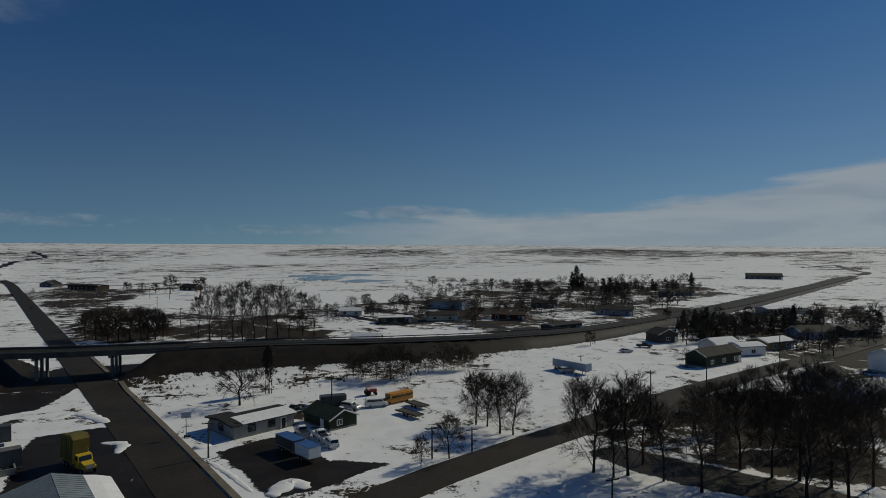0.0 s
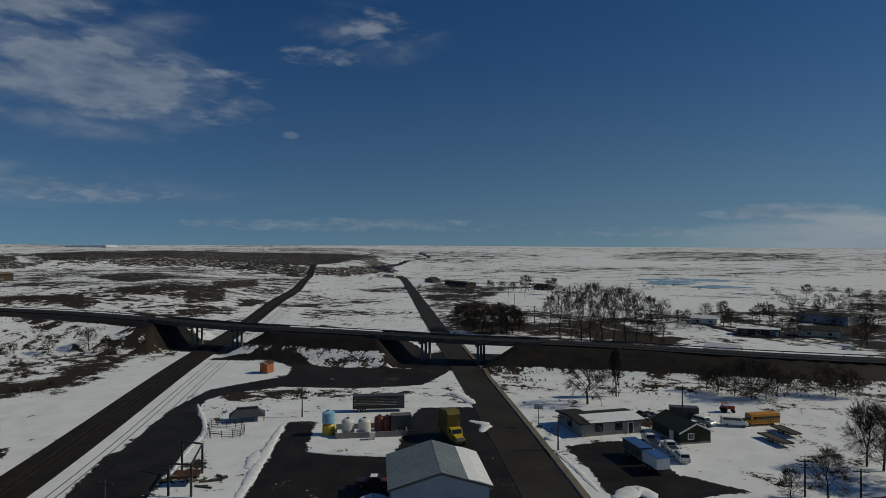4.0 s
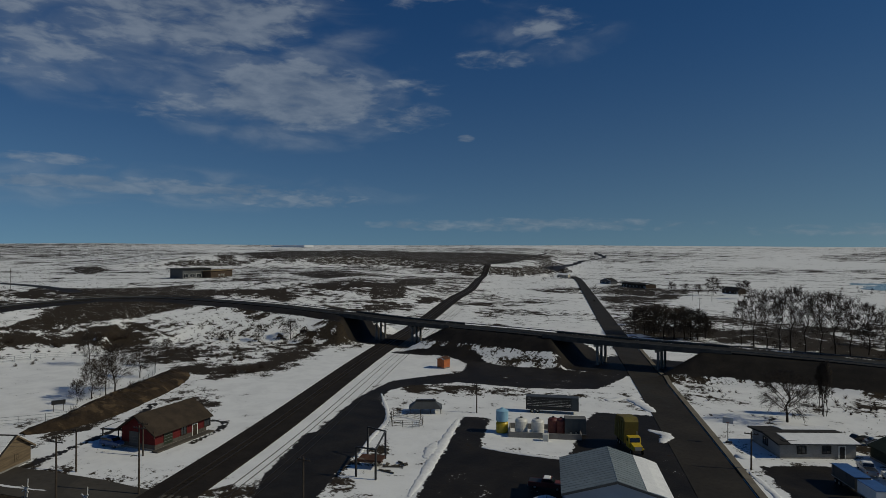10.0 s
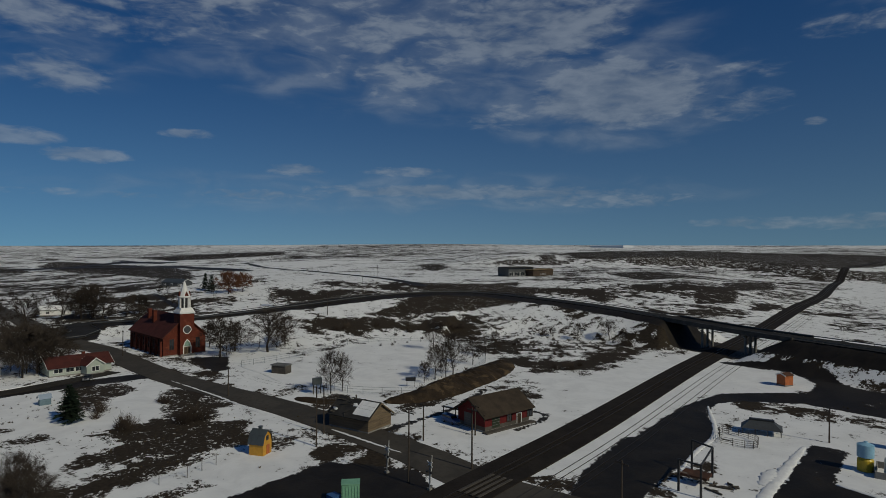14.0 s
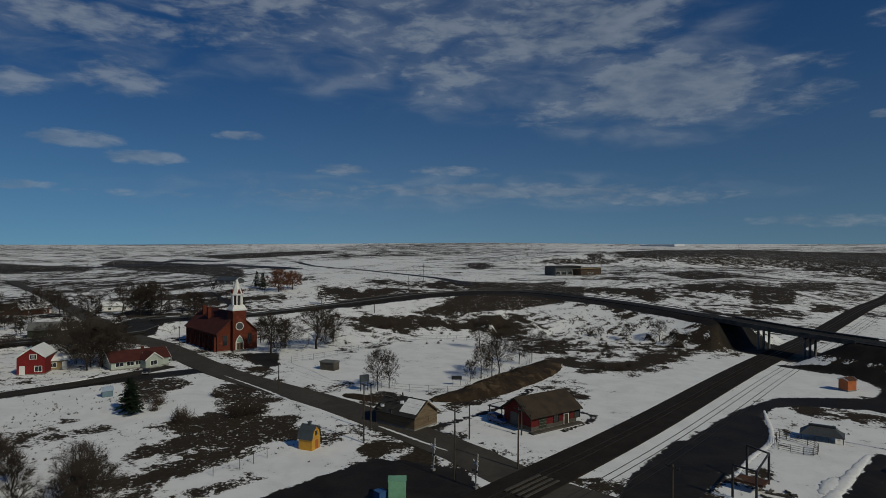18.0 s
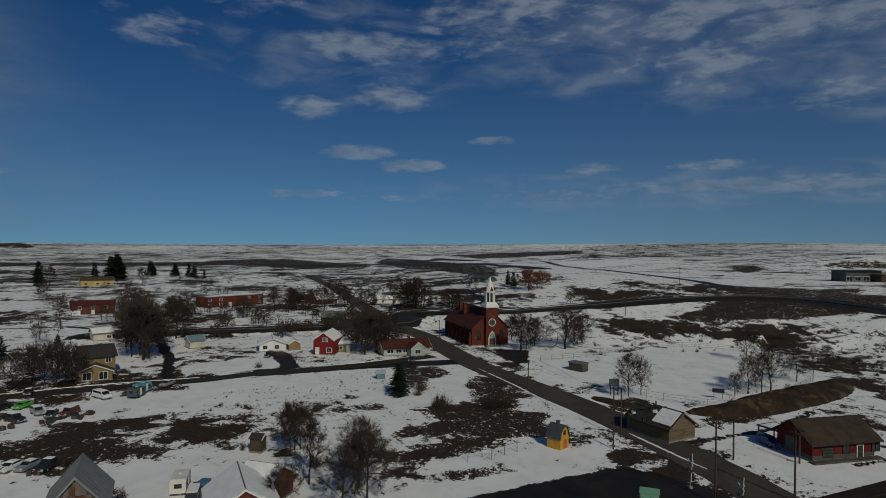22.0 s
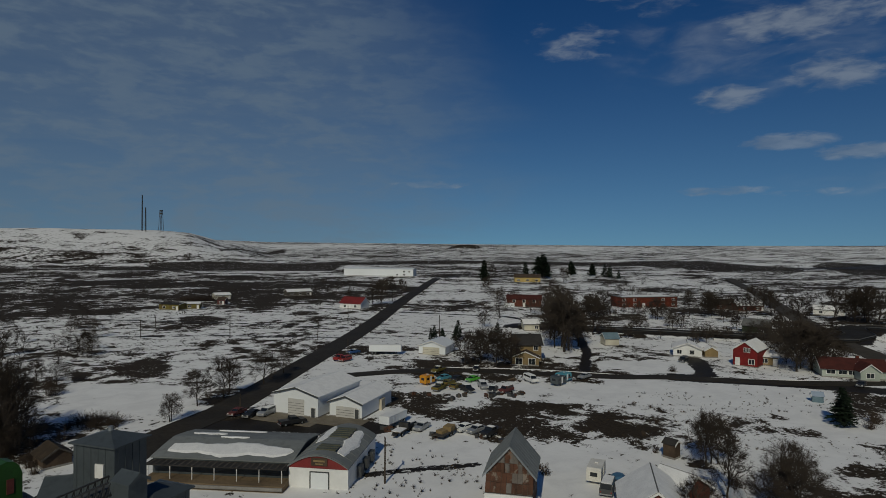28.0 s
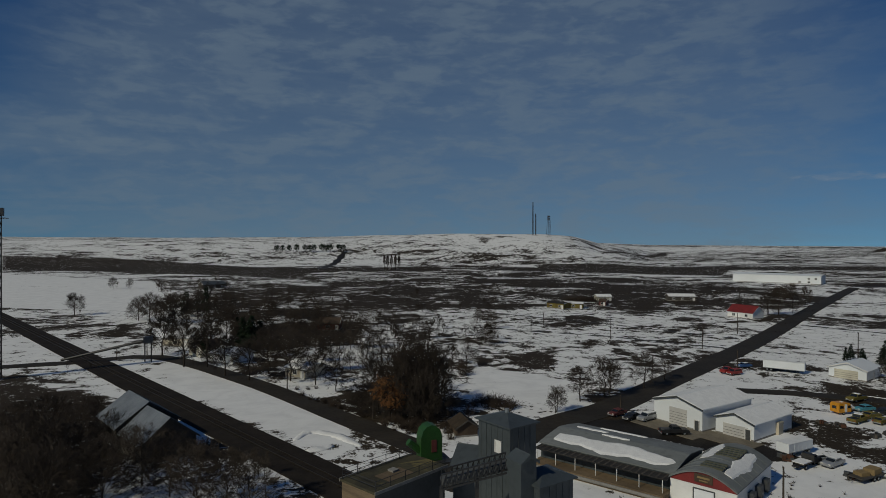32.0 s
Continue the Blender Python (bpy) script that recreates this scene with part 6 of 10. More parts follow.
def build_tank_yard():
    x, y = (-85.8, 97.0)
    tank(x, y, 1.25, 1.9, "yellow", "tall tank, yellow below and light blue above")
    th = thing("upper_tank", "light blue upper tank standing on the yellow one", "tank", x, y, 2.45)
    part("shell", Geo().cyl(0, 0, 0, 1.3, 2.1, 20), "tank_blue", th)
    part("dome", Geo().cyl(0, 0, 2.1, 1.3, 0.4, 20, 0.3), "tank_blue", th)
    part("hatch", Geo().cyl(0, 0, 2.45, 0.3, 0.2, 10), "tank_blue", th)
    for px in ((-81.9, 98.5), (-79.2, 100.5)):
        tank(px[0], px[1], 1.3, 2.9, "plastic_white", "white plastic storage tank in a low walled slab")
    for px in ((-78.5, 104.7), (-77.1, 105.6)):
        tank(px[0], px[1], 1.1, 2.6, "dark_red", "dark red steel tank with a conical top")
    px = (-76.0, 99.0)
    solid("pump_box", Geo().box(0, 0, 0, 1.1, 1.0, 1.3).box(0, 0, 1.3, 1.2, 1.1, 0.1), "plastic_white", "small white pump box on snow", "pump box", px[0], px[1], 0, 35)
    bx = (-79.0, 102.5, 39.1, 14.4, 6.5)
    th = thing("tank_bund", "low concrete wall round the storage tanks", "bund wall", bx[0], bx[1], 0, bx[2])
    for a, b, c, d in ((0, -bx[4] / 2, bx[3], 0.25), (0, bx[4] / 2, bx[3], 0.25), (-bx[3] / 2, 0, 0.25, bx[4]), (bx[3] / 2, 0, 0.25, bx[4])):
        part("wall_panel", Geo().box(a, b, -0.2, c, d, 1.3), "concrete", th)
    b2 = (-74.6, 107.0, 40.4, 2.6, 2.6)
    box_trailer(b2[0], b2[1], b2[2], 4.2, 3.4, "grey_metal", "grey_roof", "grey metal storage container beside the tanks", "container", 2.4, 0.2)
    # slatted stock trailer
    sx = (-88.3, 117.4, 36.4, 12.1, 2.8)
    th = thing("stock_trailer", "long dark slatted livestock trailer standing on snow", "trailer", sx[0], sx[1], 0.0, sx[2])
    Ls = sx[3]
    part("floor_frame", Geo().box(0, 0, 0.8, Ls, 2.6, 0.3), "black", th)
    part("roof_panel", Geo().box(0, 0, 3.7, Ls, 2.6, 0.12), "dark_metal", th)
    for s in (-1, 1):
        for k in range(7):
            part("slat", Geo().box(0, s * 1.28, 1.15 + k * 0.37, Ls, 0.05, 0.22), "black", th)
        for k in range(9):
            part("post", Geo().box(-Ls / 2 + 0.1 + k * (Ls - 0.2) / 8, s * 1.3, 1.0, 0.12, 0.1, 2.7), "steel", th)
    part("end_wall", Geo().box(Ls / 2 - 0.9, 0, 1.0, 1.8, 2.62, 2.7), "grey_metal", th)
    wheels(th, (-Ls / 2 + 1.5, -Ls / 2 + 2.7), 1.25, 0.5)
    dx = (-62.4, 107.3)
    dump_truck(dx[0], dx[1], -39.8)
    r1 = (-60.6, 79.2)
    car("pickup", r1[0], r1[1], 30, "dark_red", "dark red pickup truck with snow on its roof", True)
    # low shelter
    sh = (-108.4, 95.6, 48.4, 7.7, 4.5)
    th = thing("low_shelter", "low open shelter with a sagging dark metal roof", "shed", sh[0], sh[1], 0, sh[2])
    part("roof", Geo().loft([[(-sh[3] / 2, -sh[4] / 2, 1.2), (sh[3] / 2, -sh[4] / 2, 1.2), (sh[3] / 2, sh[4] / 2, 1.2), (-sh[3] / 2, sh[4] / 2, 1.2)], [(-sh[3] / 2 + 1.6, -0.4, 2.5), (sh[3] / 2 - 1.6, -0.4, 2.5), (sh[3] / 2 - 1.6, 0.9, 2.5), (-sh[3] / 2 + 1.6, 0.9, 2.5)]]), "dark_metal", th)
    part("ridge_vent", Geo().box(0, 0.3, 2.5, sh[3] - 3.0, 1.0, 0.35), "black", th)
    for u in (-0.46, -0.15, 0.15, 0.46):
        for v in (-0.42, 0.42):
            part("post", Geo().box(u * sh[3], v * sh[4], -0.1, 0.16, 0.16, 1.35), "grey_wood", th)
    # corral
    fence([(-104.2, 82.5), (-100.0, 86.4), (-103.9, 90.1), (-110.3, 87.6), (-105.0, 82.9)], "small corral of grey rails half buried in snow", 1.5, 1.6, "grey_wood", 4, name="corral_fence")
    # steel loading frame
    a, b, c, d = (-85.3, 59.8), (-82.0, 61.4), (-89.1, 68.9), (-93.4, 68.1)
    th = thing("loading_frame", "dark steel loading frame of tall posts and beams", "steel frame")
    g = 5.0
    for p in (a, b, c, d):
        part("post", Geo().box(p[0], p[1], -0.3, 0.3, 0.3, g + 0.3, 35), "steel", th)
    for p, q in ((a, b), (b, c), (c, d)):
        part("beam", Geo().rod((*p, g), (*q, g), 0.17, 4), "steel", th)
    part("platform", Geo().box((a[0] + b[0] + c[0] + d[0]) / 4, (a[1] + b[1] + c[1] + d[1]) / 4, 1.3, 4.2, 3.0, 0.35, 37), "rust", th)
    for k in range(7):
        rng = random.Random(k)
        p = (-86.3, 67.5)
        solid("scrap_beam", Geo().box(0, 0, 0.05, rng.uniform(1.5, 3.2), 0.25, 0.22).box(0.3, 0.1, 0.27, 0.9, 0.2, 0.15, 25), "grey_wood", "rusty scrap beam lying on snow", "scrap", p[0] + rng.uniform(-3, 3), p[1] + rng.uniform(-3, 3), 0, rng.uniform(0, 180), "scrap beams")
    o = (-145.3, 135.8, 97.6, 7.4, 3.0)
    house("orange_shack", "small rusty orange shack beside the yard road", "shack", (o[0], o[1], o[2], 3.0, 2.8), 3.0, 0.5, "orange", "rust", "x", 0.2)


build_tank_yard()


def build_grey_house():
    a = (-39.6, 131.1, 46.4, 13.8, 10.5)
    th = house("block_house", "low grey block house, dark tar roof partly under snow", "house", a, 2.7, 0.5, "grey_block", "dark_roof", "x", 0.6,
               wins=[("N", -3.0, 1.0, 1.4, 1.2), ("N", 1.5, 1.0, 1.4, 1.2), ("N", 4.3, 0.1, 1.0, 2.1, "door"), ("L", 0.0, 1.0, 1.6, 1.2)], snow={-1: (0.12, 1.0, 0.16, 1.0), 1: (0.35, 0.98, 0.35, 1.0)}, trim="dark_roof")
    b = (-41.5, 128.8, -37.5, 7.4, 7.0)
    flat_house("house_annex", "flat-roofed grey annex of the block house", "house", (b[0], b[1], b[2], b[3], 6.0), 2.8, "grey_block", "dark_roof", [("N", 0, 1.0, 1.2, 1.1)], 0.5)
    g = (-23.5, 133.8, -46.8, 10.0, 6.8)
    house("green_shed", "dark green wooden shed with a long low roof", "shed", g, 2.4, 1.6, "green_siding", "green_siding", "x", 0.4, wins=[("R", -1.0, 1.0, 1.1, 1.0), ("N", 2.2, 0.1, 1.0, 2.0, "door")])
    # blue roof colour stands for sky reflection, the long body's charcoal for shade
    for (x, y), rz, ln in (((-27.7, 115.2), (-26.4, 114.0, -46.8, 7.8, 2.5)[2], 6.4), ((-23.4, 110.4), (-26.4, 114.0, -46.8, 7.8, 2.5)[2], 4.6)):
        box_trailer(x, y, rz, ln, 2.9, "dark_metal" if ln > 5 else "white_metal", "blue", ("dark" if ln > 5 else "short white") + " box trailer with sky reflection coloured on its roof, parked on wet gravel", "trailer", 2.5, 1.0)
    c = (-25.1, 146.8)
    box_trailer(c[0], c[1], (-25.4, 147.4, 19.7, 4.4, 2.4)[2], 6.0, 3.0, "dark_metal", "dark_metal", "dark grey steel container on snow", "container", 2.4, 0.2)
    for kind, p, rz, mat, lab, sn in (("pickup", (-23.5, 123.0), 120, "white", "white pickup truck beside the green shed", True), ("suv", (-20.7, 118.4), 118, "white", "white car with snow on its roof", True),
                                      ("pickup", (-27.8, 125.6), 118, "silver", "silver pickup truck half hidden by the trailers", True), ("suv", (-20.7, 145.2), -25, "silver", "silver car parked on snow", True),
                                      ("sedan", (-22.1, 141.4), -22, "black", "black car parked on snow", True), ("sedan", (-30.2, 144.7), 30, "silver", "grey car under snow by the shed", True),
                                      ("van", (-14.9, 147.8), 15, "white", "white van beside the school bus", False), ("sedan", (-33.4, 145.0), 60, "black", "dark wrecked car in the snow", True)):
        car(kind, p[0], p[1], rz, mat, lab, sn)
    b = (-10.2, 151.7)
    school_bus(b[0], b[1], (-10.6, 152.8, 43.4, 8.6, 2.4)[2] + 180)
    t1, t2 = (-6.6, 139.4), (-5.1, 147.0)
    flat_trailer(t1[0], t1[1], -48, 7.5, "dark flatbed trailer with empty ramp deck on snow")
    flat_trailer(t2[0], t2[1], -50, 6.5, "dark tilted flatbed trailer on snow")
    # red tractor
    p = (-17.6, 159.4)
    th = thing("tractor", "small red tractor standing in the snow", "tractor", p[0], p[1], 0.0, 20)
    part("hood", Geo().box(0.8, 0, 0.8, 1.7, 0.7, 0.7), "red", th)
    part("cab", Geo().box(-0.6, 0, 0.8, 1.3, 1.2, 0.5), "red", th)
    part("canopy", Geo().box(-0.6, 0, 2.2, 1.5, 1.4, 0.1), "orange", th)
    for s in (-1, 1):
        part("canopy_post", Geo().box(-1.1, s * 0.55, 1.3, 0.08, 0.08, 0.9), "black", th)
        part("rear_wheel", Geo().wheel(-0.8, s * 0.8, 0.7, 0.7, 0.4), "tyre", th)
        part("front_wheel", Geo().wheel(1.3, s * 0.6, 0.4, 0.4, 0.25), "tyre", th)
    # basketball hoop
    h = (-50.9, 124.7)
    th = thing("basketball_hoop", "basketball hoop with a white backboard on a pole", "basketball hoop", h[0], h[1], 0, 20)
    part("pole", Geo().cyl(0, 0, -0.3, 0.07, 4.6, 8), "steel", th)
    part("backboard", Geo().box(0, -0.35, 3.9, 1.9, 0.06, 1.2), "trim", th)
    part("rim", Geo().box(0, -0.65, 4.1, 0.5, 0.5, 0.04), "orange", th)
    part("base", Geo().box(0.2, 0, 0, 1.2, 0.7, 0.3), "black", th)


build_grey_house()


# ---- church ----
def build_church():
    x, y, rz, Lx, Wy = (-246.4, -43.6, 31.8, 33.4, 15.0)
    Lx = min(Lx, 31.0)
    wins = [("N", -Lx / 2 + 4.5 + k * 4.6, 2.2, 1.3, 3.6) for k in range(6)]
    wins += [("R", -4.6, 2.2, 1.5, 3.6), ("R", 4.6, 2.2, 1.5, 3.6)]
    th = house("church", "red brick church with a dark shingle roof and white steeple", "church", (x, y, rz, Lx, Wy), 6.8, 6.8, "brick", "maroon_roof", "x", 0.6, wins=wins, trim="brick_dark", z=0)
    # tower with belfry and spire
    tx = Lx / 2 - 0.6
    part("tower", Geo().box(tx, 0, -0.4, 5.0, 5.0, 15.0), "brick", th)
    part("tower_cornice", Geo().box(tx, 0, 14.6, 5.5, 5.5, 0.45), "trim", th)
    part("belfry_base", Geo().loft([[(tx + a * 2.7, b * 2.7, 15.05) for a, b in ((-1, -1), (1, -1), (1, 1), (-1, 1))], [(tx + a * 1.9, b * 1.9, 16.6) for a, b in ((-1, -1), (1, -1), (1, 1), (-1, 1))]]), "trim", th)
    oct8 = lambda r, z: [(tx + r * math.cos(math.pi / 8 + i * math.pi / 4), r * math.sin(math.pi / 8 + i * math.pi / 4), z) for i in range(8)]
    # solid black core paints the shade inside the open belfry
    bl = part("belfry", Geo().loft([oct8(1.55, 16.5), oct8(1.55, 20.0)]), "black", th, "black core painted as the shade in the bell openings, behind white pillars")
    for i in range(8):
        a = math.pi / 8 + i * math.pi / 4
        part("pillar", Geo().box(tx + 1.85 * math.cos(a), 1.85 * math.sin(a), 16.4, 0.42, 0.42, 3.8, math.degrees(a)), "trim", bl)
    part("belfry_cornice", Geo().loft([oct8(2.15, 20.0), oct8(2.35, 20.4), oct8(2.2, 20.7)]), "trim", th)
    sp = part("spire", Geo().loft([oct8(1.85, 20.7), oct8(1.25, 22.6), oct8(0.62, 24.6), oct8(0.1, 26.0)]), "trim", th)
    for i in range(4):
        a = i * math.pi / 2
        c, s = math.cos(a), math.sin(a)
        part("gablet", Geo().add([(tx + c * 2.0 - s * 0.75, s * 2.0 + c * 0.75, 20.7), (tx + c * 2.0 + s * 0.75, s * 2.0 - c * 0.75, 20.7), (tx + c * 1.9, s * 1.9, 22.5), (tx + c * 0.6, s * 0.6, 21.2)], [(0, 1, 2), (0, 2, 3), (1, 3, 2), (0, 3, 1)]), "brick", sp)
    part("cross", Geo().box(tx, 0, 26.0, 0.09, 0.09, 1.6).box(tx, 0, 26.9, 0.09, 0.75, 0.09), "steel", sp)
    # front door with pointed arch, rose window, steps
    fx = tx + 2.5
    part("arch", Geo().profile([(-1.5, 0.5), (1.5, 0.5), (1.5, 3.2), (0.9, 4.8), (0, 5.8), (-0.9, 4.8), (-1.5, 3.2)], fx - 0.05, fx + 0.12, "x"), "trim", th)
    dr = part("door", Geo().profile([(-1.15, 0.6), (1.15, 0.6), (1.15, 3.1), (-1.15, 3.1)], fx + 0.1, fx + 0.2, "x"), "old_wood", th)
    part("door_panel", Geo().box(fx + 0.22, -0.55, 0.8, 0.04, 0.7, 2.0).box(fx + 0.22, 0.55, 0.8, 0.04, 0.7, 2.0), "brown_roof", dr)
    part("fanlight", Geo().profile([(-1.1, 3.3), (1.1, 3.3), (0.7, 4.6), (0, 5.3), (-0.7, 4.6)], fx + 0.1, fx + 0.18, "x"), "copper", th)
    part("rose_window", Geo().loft([[(fx + 0.03 + t, 1.25 * math.cos(a), 9.0 + 1.25 * math.sin(a)) for a in [i * math.pi / 8 for i in range(16)]] for t in (0, 0.1)]), "dark_metal", th)
    part("rose_rim", Geo().loft([[(fx + 0.02 + t, 1.5 * math.cos(a), 9.0 + 1.5 * math.sin(a)) for a in [i * math.pi / 8 for i in range(16)]] for t in (0, 0.05)]), "trim", th)
    for k in range(3):
        part("step", Geo().box(fx + 0.5 + k * 0.4, 0, -0.2, 0.9, 4.6 + k * 0.6, 0.75 - k * 0.19), "concrete", th)
    for k in range(7):
        part("buttress", Geo().box(-Lx / 2 + 2.2 + k * 4.6, -Wy / 2 - 0.3, -0.3, 0.8, 0.7, 5.6), "brick", th)
    for cx, cy in ((-Lx / 2 + 5.5, -2.5), (-Lx / 2 + 13.0, -3.5)):
        c = part("chimney", Geo().box(cx, cy, 8.5, 1.3, 1.3, 6.0), "brick", th)
        part("chimney_cap", Geo().box(cx, cy, 14.5, 1.5, 1.5, 0.25), "brick_dark", c)


build_church()


# ---- depot, cabin, small barn and the crossing ----
def build_depot():
    a = (-128.0, 43.6, 116.2, 13.4, 8.3)
    th = house("railway_depot", "old red railway depot with a wide dark shingle roof", "depot", a, 3.7, 2.7, "depot_red", "old_shingle", "x", 1.0, trim="old_shingle",
               wins=[("N", -3.5, 0.6, 2.2, 2.6, "green_siding"), ("N", 0.5, 1.2, 1.3, 1.5), ("N", 3.5, 0.1, 1.2, 2.3, "door"), ("N", 7.0, 1.2, 1.6, 1.6), ("R", -1.8, 1.2, 1.2, 1.8, "mint"), ("R", 0, 1.2, 1.2, 1.8), ("R", 1.8, 1.2, 1.2, 1.8, "mint"), ("L", -1.0, 0.6, 2.2, 2.6, "dark_metal")], z=0)
    part("lower_siding", Geo().box(0, 0, 0.35, a[3] + 0.1, a[4] + 0.1, 0.75), "grey_wood", th)
    part("platform", Geo().box(0, -a[4] / 2 - 0.7, -0.2, a[3] + 1.5, 1.4, 0.5), "grey_wood", th)
    part("brace", Geo().box(-a[3] / 2 - 0.6, -a[4] / 2 - 0.5, 2.6, 0.15, 0.15, 1.4), "brown_roof", th)
    pc = (-131.3, 37.3, 37.2, 7.7, 5.0)
    th = thing("depot_porch", "small open porch with a snowy flat roof beside the depot", "porch", pc[0], pc[1], 0, pc[2])
    part("roof", Geo().box(0, 0, 2.9, 7.5, 5.0, 0.2), "dark_roof", th)
    part("roof_snow", Geo().box(0.2, -0.2, 3.1, 6.6, 4.0, 0.12), "snow", th)
    for u in (-3.4, 3.4):
        for v in (-2.2, 2.2):
            part("post", Geo().box(u, v, -0.2, 0.18, 0.18, 3.1), "pole", th)
    p = (-130.0, 34.5)
    car("suv", p[0], p[1], 25, "blue", "dark blue car parked under the depot porch")
    c = (-132.4, 15.0, 43.0, 10.7, 7.6)
    cabin = house("log_cabin", "weathered wooden cabin, roof half snowed and torn open", "cabin", c, 2.9, 2.6, "old_wood", "dark_roof", "x", 0.5, snow={-1: (0.06, 0.80, 0.62, 0.97), 1: (0.0, 0.9, 0.4, 1.0)}, wins=[("R", 0.4, 1.2, 0.7, 1.0)], trim="old_wood", z=0)
    rng = random.Random(4)
    for k in range(46):
        u, v = -c[3] / 2 + rng.uniform(-0.6, 0.52 * c[3]), rng.uniform(-0.5, 0.5) * (c[4] + 0.6)
        zc = 2.9 + 2.6 * (1 - abs(v) / (c[4] / 2 + 0.3)) + 0.15
        d = Vector((rng.uniform(-1, 1), rng.uniform(-1, 1), rng.uniform(-0.1, 0.5))).normalized() * rng.uniform(0.5, 1.4)
        part("roof_debris", Geo().rod((u - d.x, v - d.y, zc - d.z * 0.3), (u + d.x, v + d.y, zc + d.z), rng.uniform(0.06, 0.16), 4), rng.choice(("dark_roof", "grey_wood", "dark_roof")), cabin)
    for k in range(9):
        u, v = -c[3] / 2 + rng.uniform(0.4, 0.5 * c[3]), rng.uniform(-0.45, 0.45) * c[4]
        zc = 2.9 + 2.6 * (1 - abs(v) / (c[4] / 2 + 0.3)) + 0.12
        n = 9
        part("roof_snow", Geo().loft([[(u + q * math.cos(2 * math.pi * i / n) * f, v + 0.6 * q * math.sin(2 * math.pi * i / n) * f, zc + h - 0.68 * (abs(v + 0.6 * q * math.sin(2 * math.pi * i / n) * f) - abs(v))) for i, f in zip(range(n), (1, 0.7, 1.1, 0.8, 1.2, 0.9, 1, 0.75, 1.1))] for q, h in ((0.7, 0.0), (0.5, 0.13))]), "snow", cabin)
    for k in range(9):
        z0 = 0.35 + k * 0.3
        part("plank", Geo().box(c[3] / 2 + 0.02, 0, z0, 0.05, c[4] - 0.1, 0.26), "old_wood", cabin)
    # gambrel toy barn
    b = (-118.6, -4.9, 128.1, 3.2, 3.4)
    th = thing("mini_barn", "bright yellow gambrel-roofed mini barn with a dark roof", "shed", b[0], b[1], 0, b[2] + 20)
    hw = max(b[3], 3.0) / 2
    prof = [(-hw, 0), (hw, 0), (hw, 2.4), (hw * 0.72, 3.9), (0, 4.9), (-hw * 0.72, 3.9), (-hw, 2.4)]
    part("wall", Geo().profile(prof, -1.7, 1.7), "amber", th)
    for s in (-1, 1):
        part("roof_slope", Geo().profile([(s * (hw + 0.2), 2.2), (s * (hw * 0.74 + 0.1), 3.95), (s * hw * 0.74, 4.1), (s * (hw + 0.3), 2.3)], -1.95, 1.95), "grey_metal", th)
        part("roof_crown", Geo().profile([(s * hw * 0.74, 3.95), (0, 5.0), (0, 5.15), (s * (hw * 0.74 + 0.08), 4.1)], -1.95, 1.95), "grey_metal", th)
    part("door", Geo().box(0.2, -1.74, 0.1, 1.1, 0.08, 1.9), "orange", th)
    part("window", Geo().box(0, -1.74, 3.0, 0.8, 0.08, 0.9), "glass", th)
    part("cupola", Geo().box(0, 0, 4.9, 0.6, 0.6, 0.7).box(0, 0, 5.6, 0.8, 0.8, 0.12), "grey_metal", th)
    th.scale = (0.86, 0.86, 0.88)
    # mint shed and blue bins at the near edge
    m = (-92.1, 9.1, 83.3, 2.0, 2.4)
    th = thing("mint_cabinet", "tall mint-green ribbed steel cabinet by the road", "cabinet", m[0], m[1], 0, m[2])
    part("body", Geo().box(0, 0, 0, 2.6, 2.0, 3.2), "mint", th)
    part("lid", Geo().box(0, 0, 3.2, 2.75, 2.15, 0.15), "mint", th)
    for k in range(6):
        part("rib", Geo().box(-1.1 + k * 0.44, -1.03, 0.2, 0.12, 0.08, 2.8), "mint", th)
    q = (-92.2, 6.6)
    solid("blue_bin", Geo().box(0, 0, 0, 1.6, 1.4, 1.5).box(0, 0, 1.5, 1.7, 1.5, 0.12), "blue", "blue steel bin with a lid", "bin", q[0], q[1], 0, 30)
    # crossing signals and planks
    for p in ((-94.6, 21.7), (-103.5, 16.3)):
        th = thing("crossing_signal", "railway crossing mast with lamps and crossed white boards", "signal", p[0], p[1], 0, 30, "crossing signals")
        part("mast", Geo().cyl(0, 0, 0, 0.08, 4.4, 8), "galv", th)
        part("base", Geo().box(0, 0, 0, 0.6, 0.6, 0.35), "concrete", th)
        part("crossbuck", Geo().rod((-0.6, 0, 3.7), (0.6, 0, 4.5), 0.09, 4).rod((0.6, 0, 3.7), (-0.6, 0, 4.5), 0.09, 4), "trim", th)
        for s in (-1, 1):
            part("lamp", Geo().cyl(s * 0.45, -0.1, 2.7, 0.2, 0.3, 10), "black", th)
        part("gate_arm", Geo().rod((0.2, 0, 1.1), (0.5, 0, 5.6), 0.06), "trim", th)
    q = (-93.5, 30.6)
    for k in range(4):
        solid("crossing_plank", Geo().box(0, 0, 0.04, 9.5, 0.5, 0.1), "grey_wood", "dark timber crossing plank between rails", "plank", q[0] + math.cos(radians(37)) * (k - 1.5) * 1.2, q[1] + math.sin(radians(37)) * (k - 1.5) * 1.2, 0.30, 127, "crossing planks")


build_depot()


